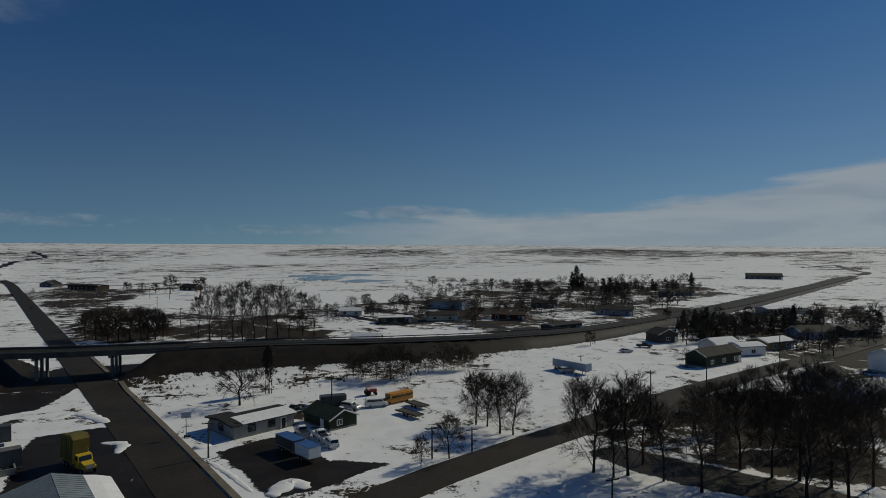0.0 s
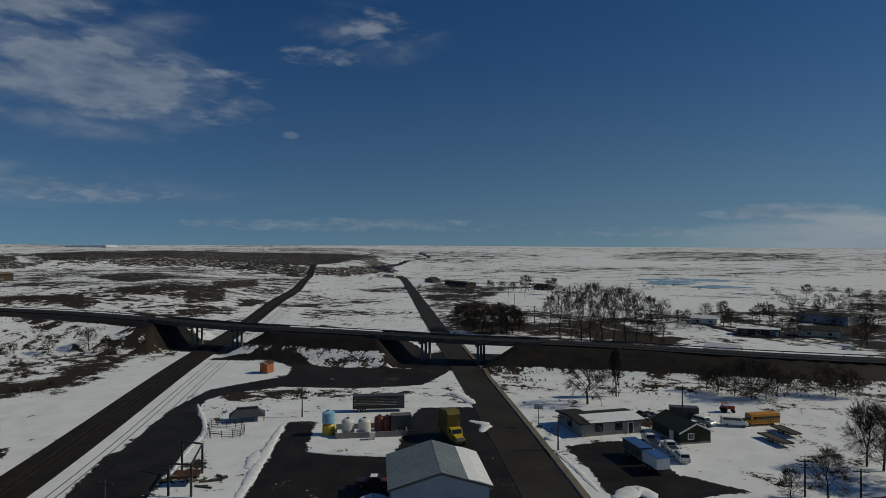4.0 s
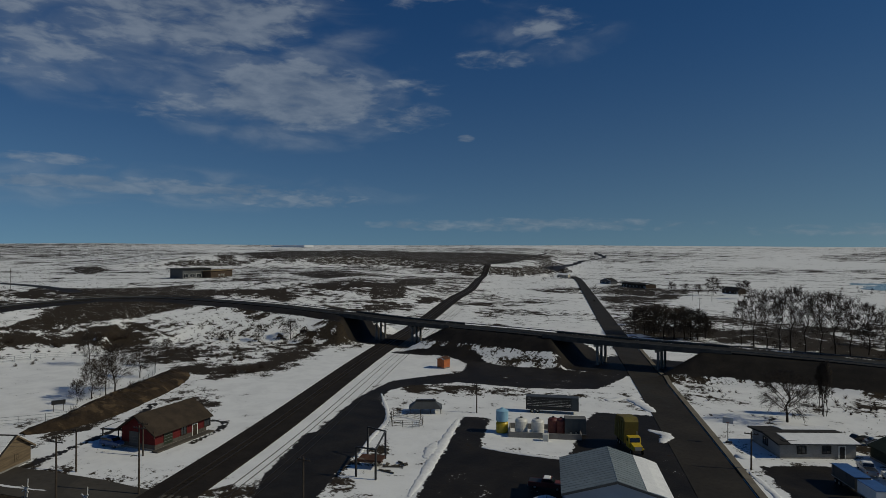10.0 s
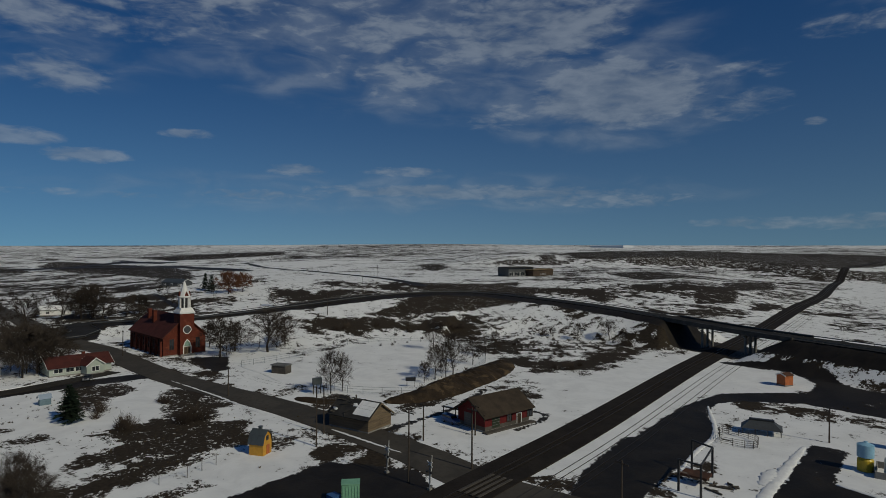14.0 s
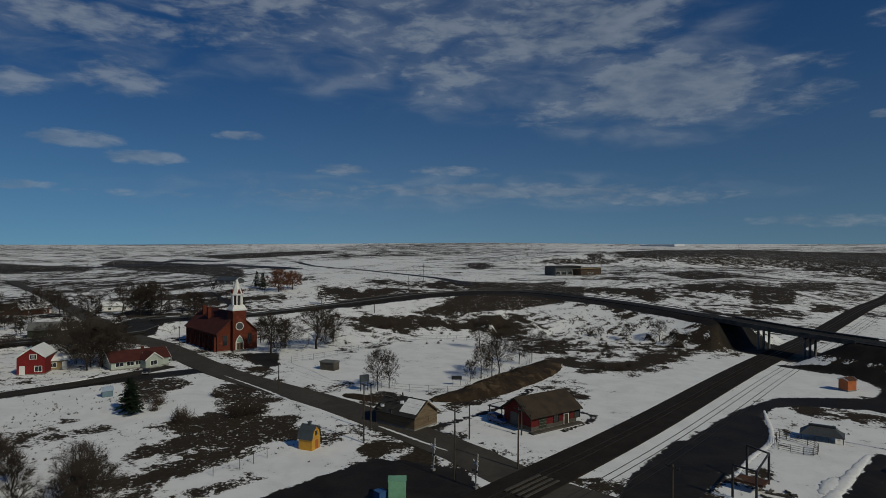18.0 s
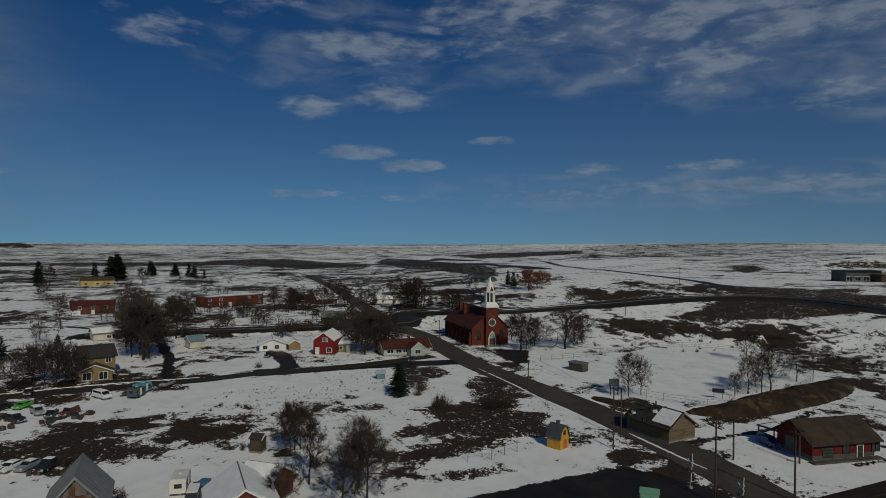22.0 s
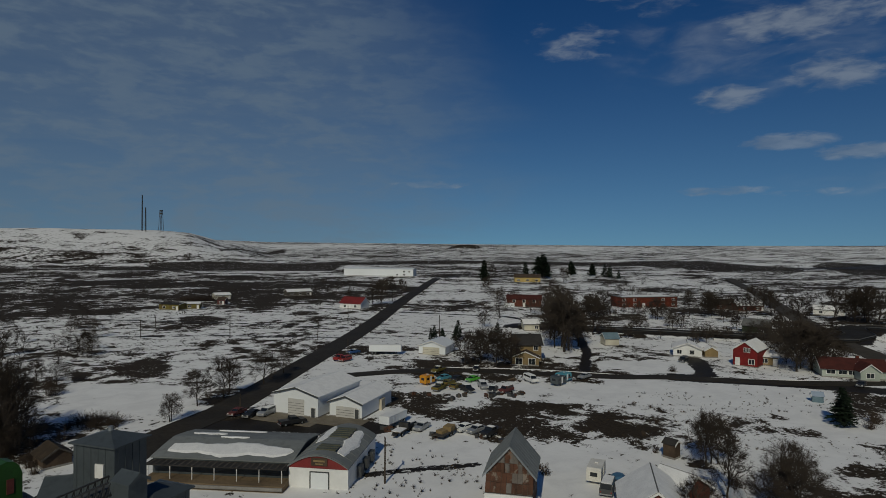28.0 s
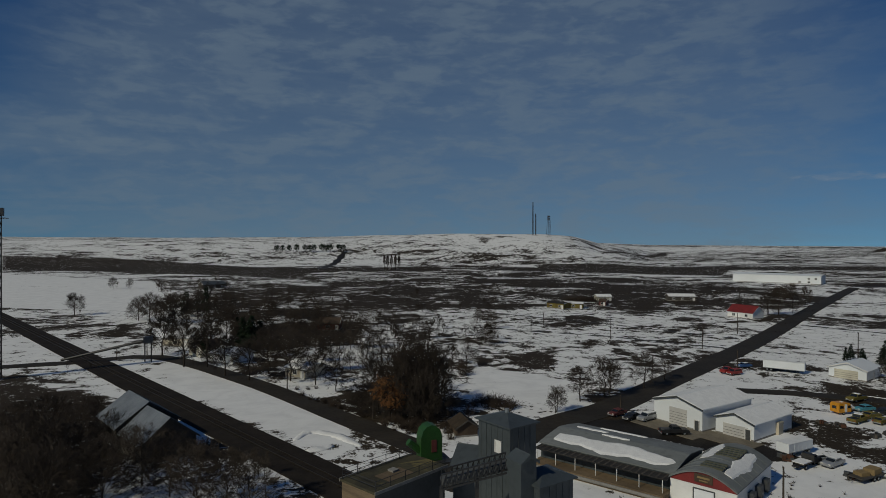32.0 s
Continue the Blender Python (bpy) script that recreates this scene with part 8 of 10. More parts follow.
    # vehicles
    rows = [
        ("pickup", (-102.0, -123.2), 205, "olive", "rusty olive pickup truck on snow", True), ("sedan", (-110.6, -131.7), 10, "turquoise", "light blue old sedan on snow", False), ("sedan", (-112.5, -128.5), 15, "black", "black sedan beside the lane", False),
        ("sedan", (-115.7, -125.4), 10, "bright_green", "bright green old car on snow", False), ("pickup", (-106.4, -117.5), 75, "black", "black pickup truck facing away", True), ("suv", (-112.3, -117.7), 60, "silver", "silver car with a snowy hood", True),
        ("sedan", (-107.7, -126.3), 200, "olive", "rusty brown car body on snow", False), ("sedan", (-106.6, -122.1), 205, "olive", "olive wrecked car on snow", False), ("van", (-127.7, -114.8), 70, "white", "white van standing on snow", True),
        ("sedan", (-126.3, -135.2), 40, "black", "black car beside the lane", True), ("pickup", (-115.8, -140.4), 20, "olive", "brown pickup with snow in its bed", True), ("sedan", (-111.8, -113.5), 30, "black", "dark wreck half under snow", True),
        ("suv", (-113.6, -110.5), 10, "dark_red", "brown wreck half under snow", True), ("sedan", (-77.5, -99.2), 25, "silver", "grey wreck under snow", True), ("sedan", (-75.8, -101.1), 15, "silver", "grey car under snow", True),
        ("sedan", (-83.7, -93.1), 5, "white", "white car under snow", True), ("sedan", (-84.9, -90.7), 5, "silver", "silver car under snow", True), ("pickup", (-85.9, -87.5), 10, "black", "dark truck beside the barn", True),
    ]
    rows += [
        ("sedan", (-52.3, -133.0), 30, "dark_red", "dark red car parked by the road", False), ("sedan", (-54.2, -129.6), 32, "black", "black car parked by the road", False), ("suv", (-57.2, -128.6), 30, "silver", "silver car parked by the road", True),
        ("pickup", (-58.4, -118.6), 175, "black", "black pickup truck on the gravel", False), ("sedan", (-112.4, -182.2), 10, "blue", "blue truck under snow", True), ("suv", (-103.0, -171.9), 20, "red", "red tractor cab on snow", False),
        ("sedan", (-143.5, -108.5), 5, "silver", "silver car beside the camper", True), ("sedan", (67.7, 222.1), 5, "silver", "silver car on the snowy lot", True), ("pickup", (78.0, 233.2), -10, "black", "black pickup on the snowy lot", False),
        ("suv", (38.8, 186.5), 20, "silver", "silver car beside the semi-trailer", True), ("sedan", (45.7, 131.5), -30, "black", "dark car parked under the trees", False), ("sedan", (55.4, 137.5), -30, "black", "black car parked under the trees", False),
        ("sedan", (-194.4, -55.3), 5, "black", "black car before the pale cottage", False), ("suv", (-189.2, -103.8), 10, "black", "dark car in the driveway", False),
        ("sedan", (11.5, 285.4), 0, "silver", "silver car on the lane", False), ("sedan", (-21.1, 303.6), 0, "black", "dark car on the lane", False),
    ]
    for kind, p, rz, mat, lab, sn in rows:
        car(kind, p[0], p[1], rz, mat, lab, sn, "scrap yard vehicles")
    p = (-103.4, -130.1)
    camper(p[0], p[1], 190, "bus_yellow", "yellow rounded van body, half open", 3.5)
    p = (-134.9, -109.2)
    camper(p[0], p[1], 185, "turquoise", "turquoise and red camper beside the lane", 4.7, "dark_red")
    p = (-130.7, -107.6)
    camper(p[0], p[1], 185, "grey_metal", "grey-green camper trailer on snow", 3.9)
    p = (-72.5, -99.3)
    flat_truck(p[0], p[1], 208, "black", "black flatbed truck with snow on its deck")
    p = (-79.0, -93.0)
    flat_trailer(p[0], p[1], 20, 7.5, "loaded equipment trailer with tan scrap", "tan")
    p = (-74.9, -105.5)
    box_trailer(p[0], p[1], 22, 7.0, 2.5, "white_metal", "white", "white box trailer under snow in the scrap yard", "trailer", 2.5, 0.9)
    p = (-120.6, -174.8)
    box_trailer(p[0], p[1], (-118.2, -170.4, 138.3, 10.4, 2.5)[2], 11.0, 3.2, "white_metal", "white", "long white box trailer on snow", "trailer", 2.5, 0.9)
    p = (40.7, 188.2)
    box_trailer(p[0], p[1], (41.0, 186.2, -51.8, 14.0, 2.5)[2], 13.0, 3.3, "blue_siding", "white", "long blue-grey semi-trailer alone on the snow", "trailer", 2.6, 1.1)
    p = (-103.3, -174.2)
    flat_truck(p[0], p[1], 20, "red", "small red truck beside the road", False)


build_scrapyard()


# ---- white workshops and the vaulted packing hall ----
def arch_hall(name, label, cat, place, wall_h, rise, wall, roof, axis, ribs=1.2, z=0.0, bend=1.0):
    """A hall with a shallow vaulted roof; axis: the local direction that the vault runs along."""
    x, y, rz, Lx, Wy = place
    th = thing(name, label, cat, x, y, z, rz)
    half, run = (Wy / 2, Lx) if axis == "x" else (Lx / 2, Wy)
    swell = lambda f: bend * (math.sin(math.pi * (0.12 + 0.76 * f)) - math.sin(math.pi * 0.12)) + (1 - bend) * (1 - abs(2 * f - 1)) * 0.63
    arc = lambda k, add: [(-half * 1.02 + 2 * half * 1.02 * i / k, wall_h + add + rise * swell(i / k)) for i in range(k + 1)]
    low = arc(14, -0.05)
    part("wall", Geo().profile([(half, -0.3), *[(u * 0.975, v) for u, v in reversed(low)], (-half, -0.3)], -run / 2, run / 2, axis), wall, th)
    top = arc(14, 0.12)
    rf = part("roof", Geo().profile(low + list(reversed(top)), -run / 2 - 0.35, run / 2 + 0.35, axis), roof, th)
    if ribs:
        rib = arc(14, 0.19)
        for k in range(int(run / ribs) + 1):
            t = -run / 2 + k * ribs
            part("roof_rib", Geo().profile(top + list(reversed(rib)), t - 0.05, t + 0.05, axis), roof, rf)
    return th, arc


def roof_snow_patch(th, arc, f0, f1, t0, t1, axis):
    """A ragged sheet of snow on a vault, between fractions f0 and f1 of its arc."""
    low, high = np.array(arc(14, 0.14)), np.array(arc(14, 0.30))
    at = lambda line, f: (float(np.interp(f * 14, range(15), line[:, 0])), float(np.interp(f * 14, range(15), line[:, 1])))
    put = (lambda u, z, t: (u, t, z)) if axis == "y" else (lambda u, z, t: (t, u, z))
    rings = []
    for j in range(25):
        t = t0 + (t1 - t0) * j / 24
        mid, half = (f0 + f1) / 2, (f1 - f0) / 2
        fade = math.sin(math.pi * min(1, max(0.04, j / 24))) ** 0.3
        a = mid - half * fade * (0.78 + 0.16 * math.sin(j * 0.62 + f0 * 30) + 0.06 * math.sin(j * 1.9))
        b = mid + half * fade * (0.80 + 0.15 * math.sin(j * 0.47 + f1 * 50) + 0.05 * math.sin(j * 1.6 + 1))
        fs = [a + (b - a) * k / 7 for k in range(8)]
        rings.append([put(*at(low, f), t) for f in fs] + [put(*at(high, f), t) for f in reversed(fs[1:-1])])
    part("roof_snow", Geo().loft(rings), "snow", th, "melting snow on the vaulted roof")


def build_workshops():
    for (nm, lab, pl, wh, rise, door) in (
        ("white_workshop", "large white metal workshop with a roll-up door", (-69.9, -128.6, 118.2, 11.6, 18.0), 4.6, 1.6, 4.2),
        ("small_white_workshop", "smaller white metal workshop with a wide door", (-76.1, -119.7, 120.1, 7.9, 15.0), 3.3, 1.4, 5.0)):
        house(nm, lab, "workshop", pl, wh, rise, "white_metal", "white_metal", "y", 0.35, ribs=1.4, trim="dark_metal", z=0, snow={-1: (0.02, 0.99, 0, 1), 1: (0.02, 0.99, 0, 1)},
              wins=[("N", 0.2, 0.05, door, wh - 0.9, "grey_white"), ("N", pl[3] / 2 - 1.2, 0.05, 0.95, 2.1, "door")])
        x, y, rz, Lx, Wy = pl
        part_apron = Geo().box(0, -Wy / 2 - 3.0, 0.02, Lx + 4, 6.0, 0.1 if Lx > 10 else 0.104)
        solid("concrete_apron", part_apron, "kerb", "tan concrete apron before the workshop door", "apron", x, y, 0, rz, kind="structure")
    p = (-79.6, -117.6)
    solid("tan_tank_box", Geo().box(0, 0, 0, 2.2, 1.8, 1.9).box(0, 0, 1.9, 2.3, 1.9, 0.5).box(0, 0, 2.4, 2.0, 1.6, 0.1), "beige", "tan and white insulated tank box on snow", "tank box", p[0], p[1], 0, 35)
    # packing hall
    a = (-40.9, -102.6, 134.7, 22.8, 14.5)
    th, arc = arch_hall("packing_hall", "long packing hall with a grey vaulted roof and loading dock", "hall", (a[0], a[1], a[2], a[3], a[4]), 3.4, 1.7, "grey_metal", "hall_roof", "x", 0, bend=0.35)
    roof_snow_patch(th, arc, 0.03, 0.40, -a[3] / 2 + 1.5, a[3] / 2 - 0.5, "x")
    roof_snow_patch(th, arc, 0.48, 0.56, -a[3] / 2 + 8, -a[3] / 2 + 13, "x")
    roof_snow_patch(th, arc, 0.62, 0.74, -a[3] / 2 + 2, -a[3] / 2 + 8, "x")
    roof_snow_patch(th, arc, 0.86, 0.97, -a[3] / 2 + 5, a[3] / 2 - 9, "x")
    part("dock", Geo().box(0, -a[4] / 2 - 1.9, -0.1, a[3], 3.4, 1.1), "old_wood", th, "tan loading dock")
    part("canopy", Geo().box(0, -a[4] / 2 - 1.2, 3.0, a[3], 2.4, 0.14), "dark_roof", th, "torn dark dock canopy")
    for k in range(22):
        part("canopy_board", Geo().box(-a[3] / 2 + 0.6 + k * (a[3] - 1.2) / 21, -a[4] / 2 - 1.2, 3.14, 0.28, 2.3, 0.05, (k * 37 % 7) - 3), "grey_wood", th)
    for k in range(7):
        part("canopy_post", Geo().cyl(-a[3] / 2 + 0.6 + k * (a[3] - 1.2) / 6, -a[4] / 2 - 2.3, 0.9, 0.07, 2.2, 8), "trim", th)
    part("dock_pipe", Geo().rod((-a[3] / 2, -a[4] / 2 - 3.75, 0.55), (a[3] / 2, -a[4] / 2 - 3.75, 0.55), 0.28, 10), "concrete", th)
    b = (-52.5, -90.7, 131.8, 9.6, 16.5)
    th, arc = arch_hall("arched_hall", "arched hall with a white front and a red gable", "hall", b, 3.3, 2.9, "white", "hall_roof", "y", 2.4)
    roof_snow_patch(th, arc, 0.66, 0.92, -6, b[4] / 2 - 2, "y")
    roof_snow_patch(th, arc, 0.10, 0.38, -1, b[4] / 2 - 0.5, "y")
    half = b[3] / 2
    gab = [(u * 0.97, v - 0.02) for u, v in arc(14, -0.05)]
    part("red_gable", Geo().profile([(-half * 0.99, 3.15), (half * 0.99, 3.15), *reversed(gab)], -b[4] / 2 - 0.12, -b[4] / 2 - 0.02), "red_roof", th, "red painted gable")
    part("roll_door", Geo().box(0.2, -b[4] / 2 - 0.06, 0, 2.8, 0.1, 2.5), "white_metal", th)
    part("door_frame", Geo().box(-1.3, -b[4] / 2 - 0.09, 0, 0.14, 0.16, 2.6).box(1.7, -b[4] / 2 - 0.09, 0, 0.14, 0.16, 2.6).box(0.2, -b[4] / 2 - 0.09, 2.5, 3.1, 0.16, 0.14), "dark_metal", th)
    sg = part("sign", Geo().box(0.2, -b[4] / 2 - 0.2, 3.6, 2.6, 0.12, 1.2), "brown_roof", th, "brown sign with pale bars")
    part("sign_bar", Geo().box(0.2, -b[4] / 2 - 0.28, 4.2, 1.8, 0.04, 0.28).box(0.2, -b[4] / 2 - 0.28, 3.8, 1.2, 0.04, 0.18), "tan", sg)
    for v in (-5.6, -4.6, -3.6, 1.0, 2.1, 3.2, 4.3, 5.4):
        part("skylight", Geo().box(0.4, v, 5.1, 3.2, 0.62, 0.3), "skylight", th)
    for k in range(3):
        part("side_unit", Geo().box(b[3] / 2 + 0.4, -3 + k * 3.5, 0.3, 0.8, 1.5, 1.8), "dark_metal", th)


build_workshops()


# ---- grain elevator ----
def hip_block(name, label, place, z_eave, rise, wall, roof, ribs=True, wins=()):
    x, y, rz, Lx, Wy = place
    th = thing(name, label, "grain elevator", x, y, 0, rz)
    part("wall", Geo().box(0, 0, -0.3, Lx, Wy, z_eave + 0.3), wall, th)
    o = 0.35
    part("roof", Geo().loft([[(-Lx / 2 - o, -Wy / 2 - o, z_eave), (Lx / 2 + o, -Wy / 2 - o, z_eave), (Lx / 2 + o, Wy / 2 + o, z_eave), (-Lx / 2 - o, Wy / 2 + o, z_eave)], [(-Lx / 2 - o, -Wy / 2 - o, z_eave + 0.15), (Lx / 2 + o, -Wy / 2 - o, z_eave + 0.15), (Lx / 2 + o, Wy / 2 + o, z_eave + 0.15), (-Lx / 2 - o, Wy / 2 + o, z_eave + 0.15)], [(-0.15, -0.15, z_eave + rise), (0.15, -0.15, z_eave + rise), (0.15, 0.15, z_eave + rise), (-0.15, 0.15, z_eave + rise)]]), roof, th)
    if ribs:
        for k in range(int(Lx / 0.9)):
            part("wall_seam", Geo().box(-Lx / 2 + 0.45 + k * 0.9, -Wy / 2 - 0.02, 0, 0.06, 0.05, z_eave - 0.05), wall, th)
        for k in range(int(Wy / 0.9)):
            for s in (-1, 1):
                part("wall_seam", Geo().box(s * (Lx / 2 + 0.02), -Wy / 2 + 0.45 + k * 0.9, 0, 0.05, 0.06, z_eave - 0.05), wall, th)
    windows(th, wins, Lx, Wy)
    return th


def build_elevator():
    t = (-14.3, -69.7, 122.4, 5.2, 4.1)
    th = hip_block("elevator_tower", "tall grey sheet-metal grain elevator tower with a hip roof", t, 17.8, 1.0, "grey_metal", "grey_metal", wins=[("N", 0.8, 14.7, 0.75, 1.25, "door")])
    part("roof_vent", Geo().cyl(0, 0, 18.6, 0.25, 0.6, 8), "galv", th)
    f = (-16.3, -61.0, 119.2, 3.7, 4.6)
    hip_block("elevator_annex", "lower grey metal annex with a hip roof", f, 14.5, 1.1, "grey_metal", "grey_metal")
    s = (-13.8, -59.5, 114.7, 1.6, 2.6)
    house("leg_housing", "small grey metal housing between the elevator blocks", "grain elevator", (s[0], s[1], s[2], 1.9, 1.9), 16.9, 0.6, "grey_metal", "grey_metal", "x", 0.2, z=0, plinth=False, trim="grey_metal")
    l = (-11.4, -76.2, 155.6, 3.4, 6.0)
    house("elevator_wing", "low-pitched metal wing of the grain elevator", "grain elevator", l, 11.2, 1.6, "grey_metal", "grey_metal", "x", 0.3, z=0, plinth=False, trim="grey_metal")
    # flat-topped bin with a railed roof
    b = (-1.5, -69.1, -138.0, 10.6, 5.4)
    th = thing("flat_bin", "square grain bin with a tan flat roof and railings", "grain bin", b[0], b[1], 0, b[2])
    Lx, Wy = b[3], b[4]
    part("wall", Geo().box(0, 0, -0.3, Lx, Wy, 12.6), "dark_metal", th)
    part("west_face", Geo().box(-Lx / 2 - 0.03, 0, 0, 0.08, Wy - 0.02, 12.2), "old_wood", th, "tan painted end face")
    part("roof", Geo().box(0, 0, 12.3, Lx + 0.4, Wy + 0.4, 0.22), "mossy_tar", th)
    part("roof_patch", Geo().box(-0.6, -0.5, 12.53, Lx * 0.35, Wy * 0.45, 0.03), "old_wood", th, "tan worn patch")
    part("roof_edge", Geo().box(0, -Wy / 2 - 0.2, 12.28, Lx + 0.5, 0.1, 0.34).box(0, Wy / 2 + 0.2, 12.28, Lx + 0.5, 0.1, 0.34), "concrete", th)
    rl = part("railing", Geo().rod((-Lx / 2, -Wy / 2, 13.6), (Lx / 2, -Wy / 2, 13.6), 0.03), "black", th)
    for (ua, va), (ub, vb), zr in (((-1, 1), (1, 1), 13.6), ((-1, -1), (-1, 1), 13.6), ((-1, -1), (1, -1), 13.05), ((-1, 1), (1, 1), 13.05), ((-1, -1), (-1, 1), 13.05)):
        part("rail", Geo().rod((ua * Lx / 2, va * Wy / 2, zr), (ub * Lx / 2, vb * Wy / 2, zr), 0.03), "black", rl)
    for k in range(6):
        for s in (-1, 1):
            part("rail_post", Geo().box(-Lx / 2 + k * Lx / 5, s * Wy / 2, 12.5, 0.06, 0.06, 1.15), "black", rl)
    part("roof_hatch", Geo().box(0, 0.3, 12.52, 0.9, 0.9, 0.25), "concrete", th)
    # conveyor gallery
    p, q = Vector((*(-6.0, -61.9), 13.5)), Vector((*(-12.5, -61.1), 15.3))
    th = thing("conveyor_gallery", "dark steel truss conveyor between bin and tower", "conveyor")
    side = Vector((q.y - p.y, p.x - q.x, 0)).normalized() * 0.8
    for s in (-1, 1):
        part("top_chord", Geo().rod(p + side * s + Vector((0, 0, 1.5)), q + side * s + Vector((0, 0, 1.5)), 0.1, 4), "black", th)
        part("bottom_chord", Geo().rod(p + side * s, q + side * s, 0.12, 4), "black", th)
        n = 12
        for k in range(n):
            a, b2 = p.lerp(q, k / n), p.lerp(q, (k + 1) / n)
            part("lattice_bar", Geo().rod(a + side * s, b2 + side * s + Vector((0, 0, 1.5)), 0.06, 4).rod(a + side * s, a + side * s + Vector((0, 0, 1.5)), 0.06, 4), "black", th)
    part("belt_trough", Geo().rod(p + Vector((0, 0, 0.5)), q + Vector((0, 0, 0.5)), 0.55, 6), "dark_metal", th)
    for fr in (0.0, 0.55):
        a = p.lerp(q, fr)
        part("support", Geo().box(a.x, a.y, 0, 0.35, 0.35, a.z), "steel", th)
    # green dust collector on its stand
    g = (-6.4, -83.1)
    rz = 195.0
    th = thing("dust_collector", "bright green rounded dust collector on steel legs", "dust collector", g[0], g[1], 0, rz)
    part("housing", Geo().profile([(-1.5, 9.0), (1.5, 9.0), (1.5, 12.2), (1.2, 13.1), (0.7, 13.6), (0, 13.8), (-0.7, 13.6), (-1.2, 13.1), (-1.5, 12.2)], -1.0, 1.0), "machine_green", th)
    part("duct", Geo().rod((-1.4, 0, 10.3), (-3.0, 0, 11.6), 0.5, 10), "machine_green", th)
    part("panel_door", Geo().box(0.3, 1.04, 10.2, 0.7, 0.08, 1.6), "dark_red", th)
    part("panel_door", Geo().box(0.3, -1.04, 10.2, 0.7, 0.08, 1.6), "dark_red", th)
    for u in (-1.6, 1.6):
        for v in (-1.0, 1.0):
            part("leg", Geo().box(u, v, 0, 0.25, 0.25, 9.0), "steel", th)
    part("platform", Geo().box(0, 0, 8.75, 5.5, 4.0, 0.2), "steel", th)
    # tall elevator leg farther south-east
    p = (106.6, -182.4)
    th = thing("bucket_elevator", "very tall slim steel elevator leg with a head platform", "grain elevator", p[0], p[1], 0, 20)
    for u in (-1.0, 1.0):
        for v in (-1.0, 1.0):
            part("corner_post", Geo().box(u, v, -0.3, 0.22, 0.22, 46), "steel", th)
    for k in range(15):
        part("brace", Geo().rod((-1, -1, k * 3), (1, -1, k * 3 + 3), 0.07, 4).rod((1, 1, k * 3), (-1, 1, k * 3 + 3), 0.07, 4).rod((-1, 1, k * 3), (-1, -1, k * 3 + 3), 0.07, 4), "steel", th)
    part("leg_tube", Geo().box(0, 0, 0, 0.9, 0.9, 46), "dark_metal", th)
    part("head", Geo().box(0, 0, 45.5, 3.4, 2.0, 2.2), "dark_metal", th)
    part("platform", Geo().box(0, 0, 44.8, 5.0, 4.0, 0.15), "steel", th)
    # grain auger by the road
    a, b3 = (101.5, -206.7), (74.9, -206.5)
    th = thing("grain_auger", "inclined grain conveyor with a tall unloading head", "conveyor")
    part("tube", Geo().rod((*a, 0.8), (*b3, 7.0), 0.4, 8), "black", th)
    part("head_box", Geo().box(b3[0], b3[1], 6.0, 2.2, 2.2, 2.0), "dark_metal", th)
    for o in (-1.0, 1.0):
        part("leg", Geo().box(b3[0] + o, b3[1], -0.2, 0.3, 0.3, 6.5), "steel", th)
    # tin-roofed sheds among the trees
    for pl, wh in (((47.4, -125.8, -52.7, 11.4, 11.0), 4.2), ((40.3, -116.1, -50.8, 10.3, 9.5), 3.6)):
        house("tin_shed", "old shed with a bright worn tin roof among trees", "shed", pl, wh, 8.0 - 4.2, "grey_wood", "galv", "x", 0.5, ribs=0.8, trim="grey_wood", z=0)
    # masts on the hill
    for p, h in (((-393.4, -1592.1), 86.0), ((-400.5, -1590.3), 56.0), ((-433.1, -1581.8), 50.0)):
        z = gz(*p)
        th = thing("radio_mast", "slender steel radio mast on the snowy hill", "mast", p[0], p[1], z, 15, "radio masts")
        w = 2.2 if h < 52 else 0.6
        for u in (-w, w):
            for v in (-w, w):
                part("leg", Geo().rod((u * 2, v * 2, -1), (u, v, h), 0.35, 4), "steel", th)
        for k in range(10):
            f = k / 10
            s = w * (2 - f)
            part("lattice", Geo().rod((-s, -s, h * f), (s, s, h * (f + 0.1)), 0.25, 4).rod((s, -s, h * f), (-s, s, h * (f + 0.1)), 0.25, 4), "steel", th)
        if h < 52:
            for q in (0.86, 1.0):
                part("dish", Geo().cyl(0, 0, h * q - 2.0, 3.6, 3.4, 10), "steel", th, "ring of drum antennas")


build_elevator()


# ---- poles ----
STREET_POLES = [(-98.2, 19.0, 11.8), (-119.2, 26.0, 7.4), (-101.9, 30.8, 10.6), (-120.2, 37.0, 6.3), (-120.1, 5.3, 11.7), (-128.1, 7.1, 10.0), (-165.9, -14.8, 7.5), (-234.5, -55.7, 8.9)]
for x, y, h in STREET_POLES:
    pole(x, y, h, 1, rz=30)
for x, y, h in [(-41.8, 112.2, 6.7), (-24.7, 142.8, 8.6), (-1.2, 110.9, 5.9), (6.2, 114.8, 4.5), (-99.9, 104.0, 6.8), (-75.3, 44.0, 9.4)] + [(42.9, 124.4, 13.1), (71.3, 163.6, 6.7), (26.1, 92.6, 3.4), (44.1, 190.7, 4.7), (113.0, 203.3, 9.3), (137.0, 219.3, 10.1)]:
    pole(x, y, h, 1, rz=20)
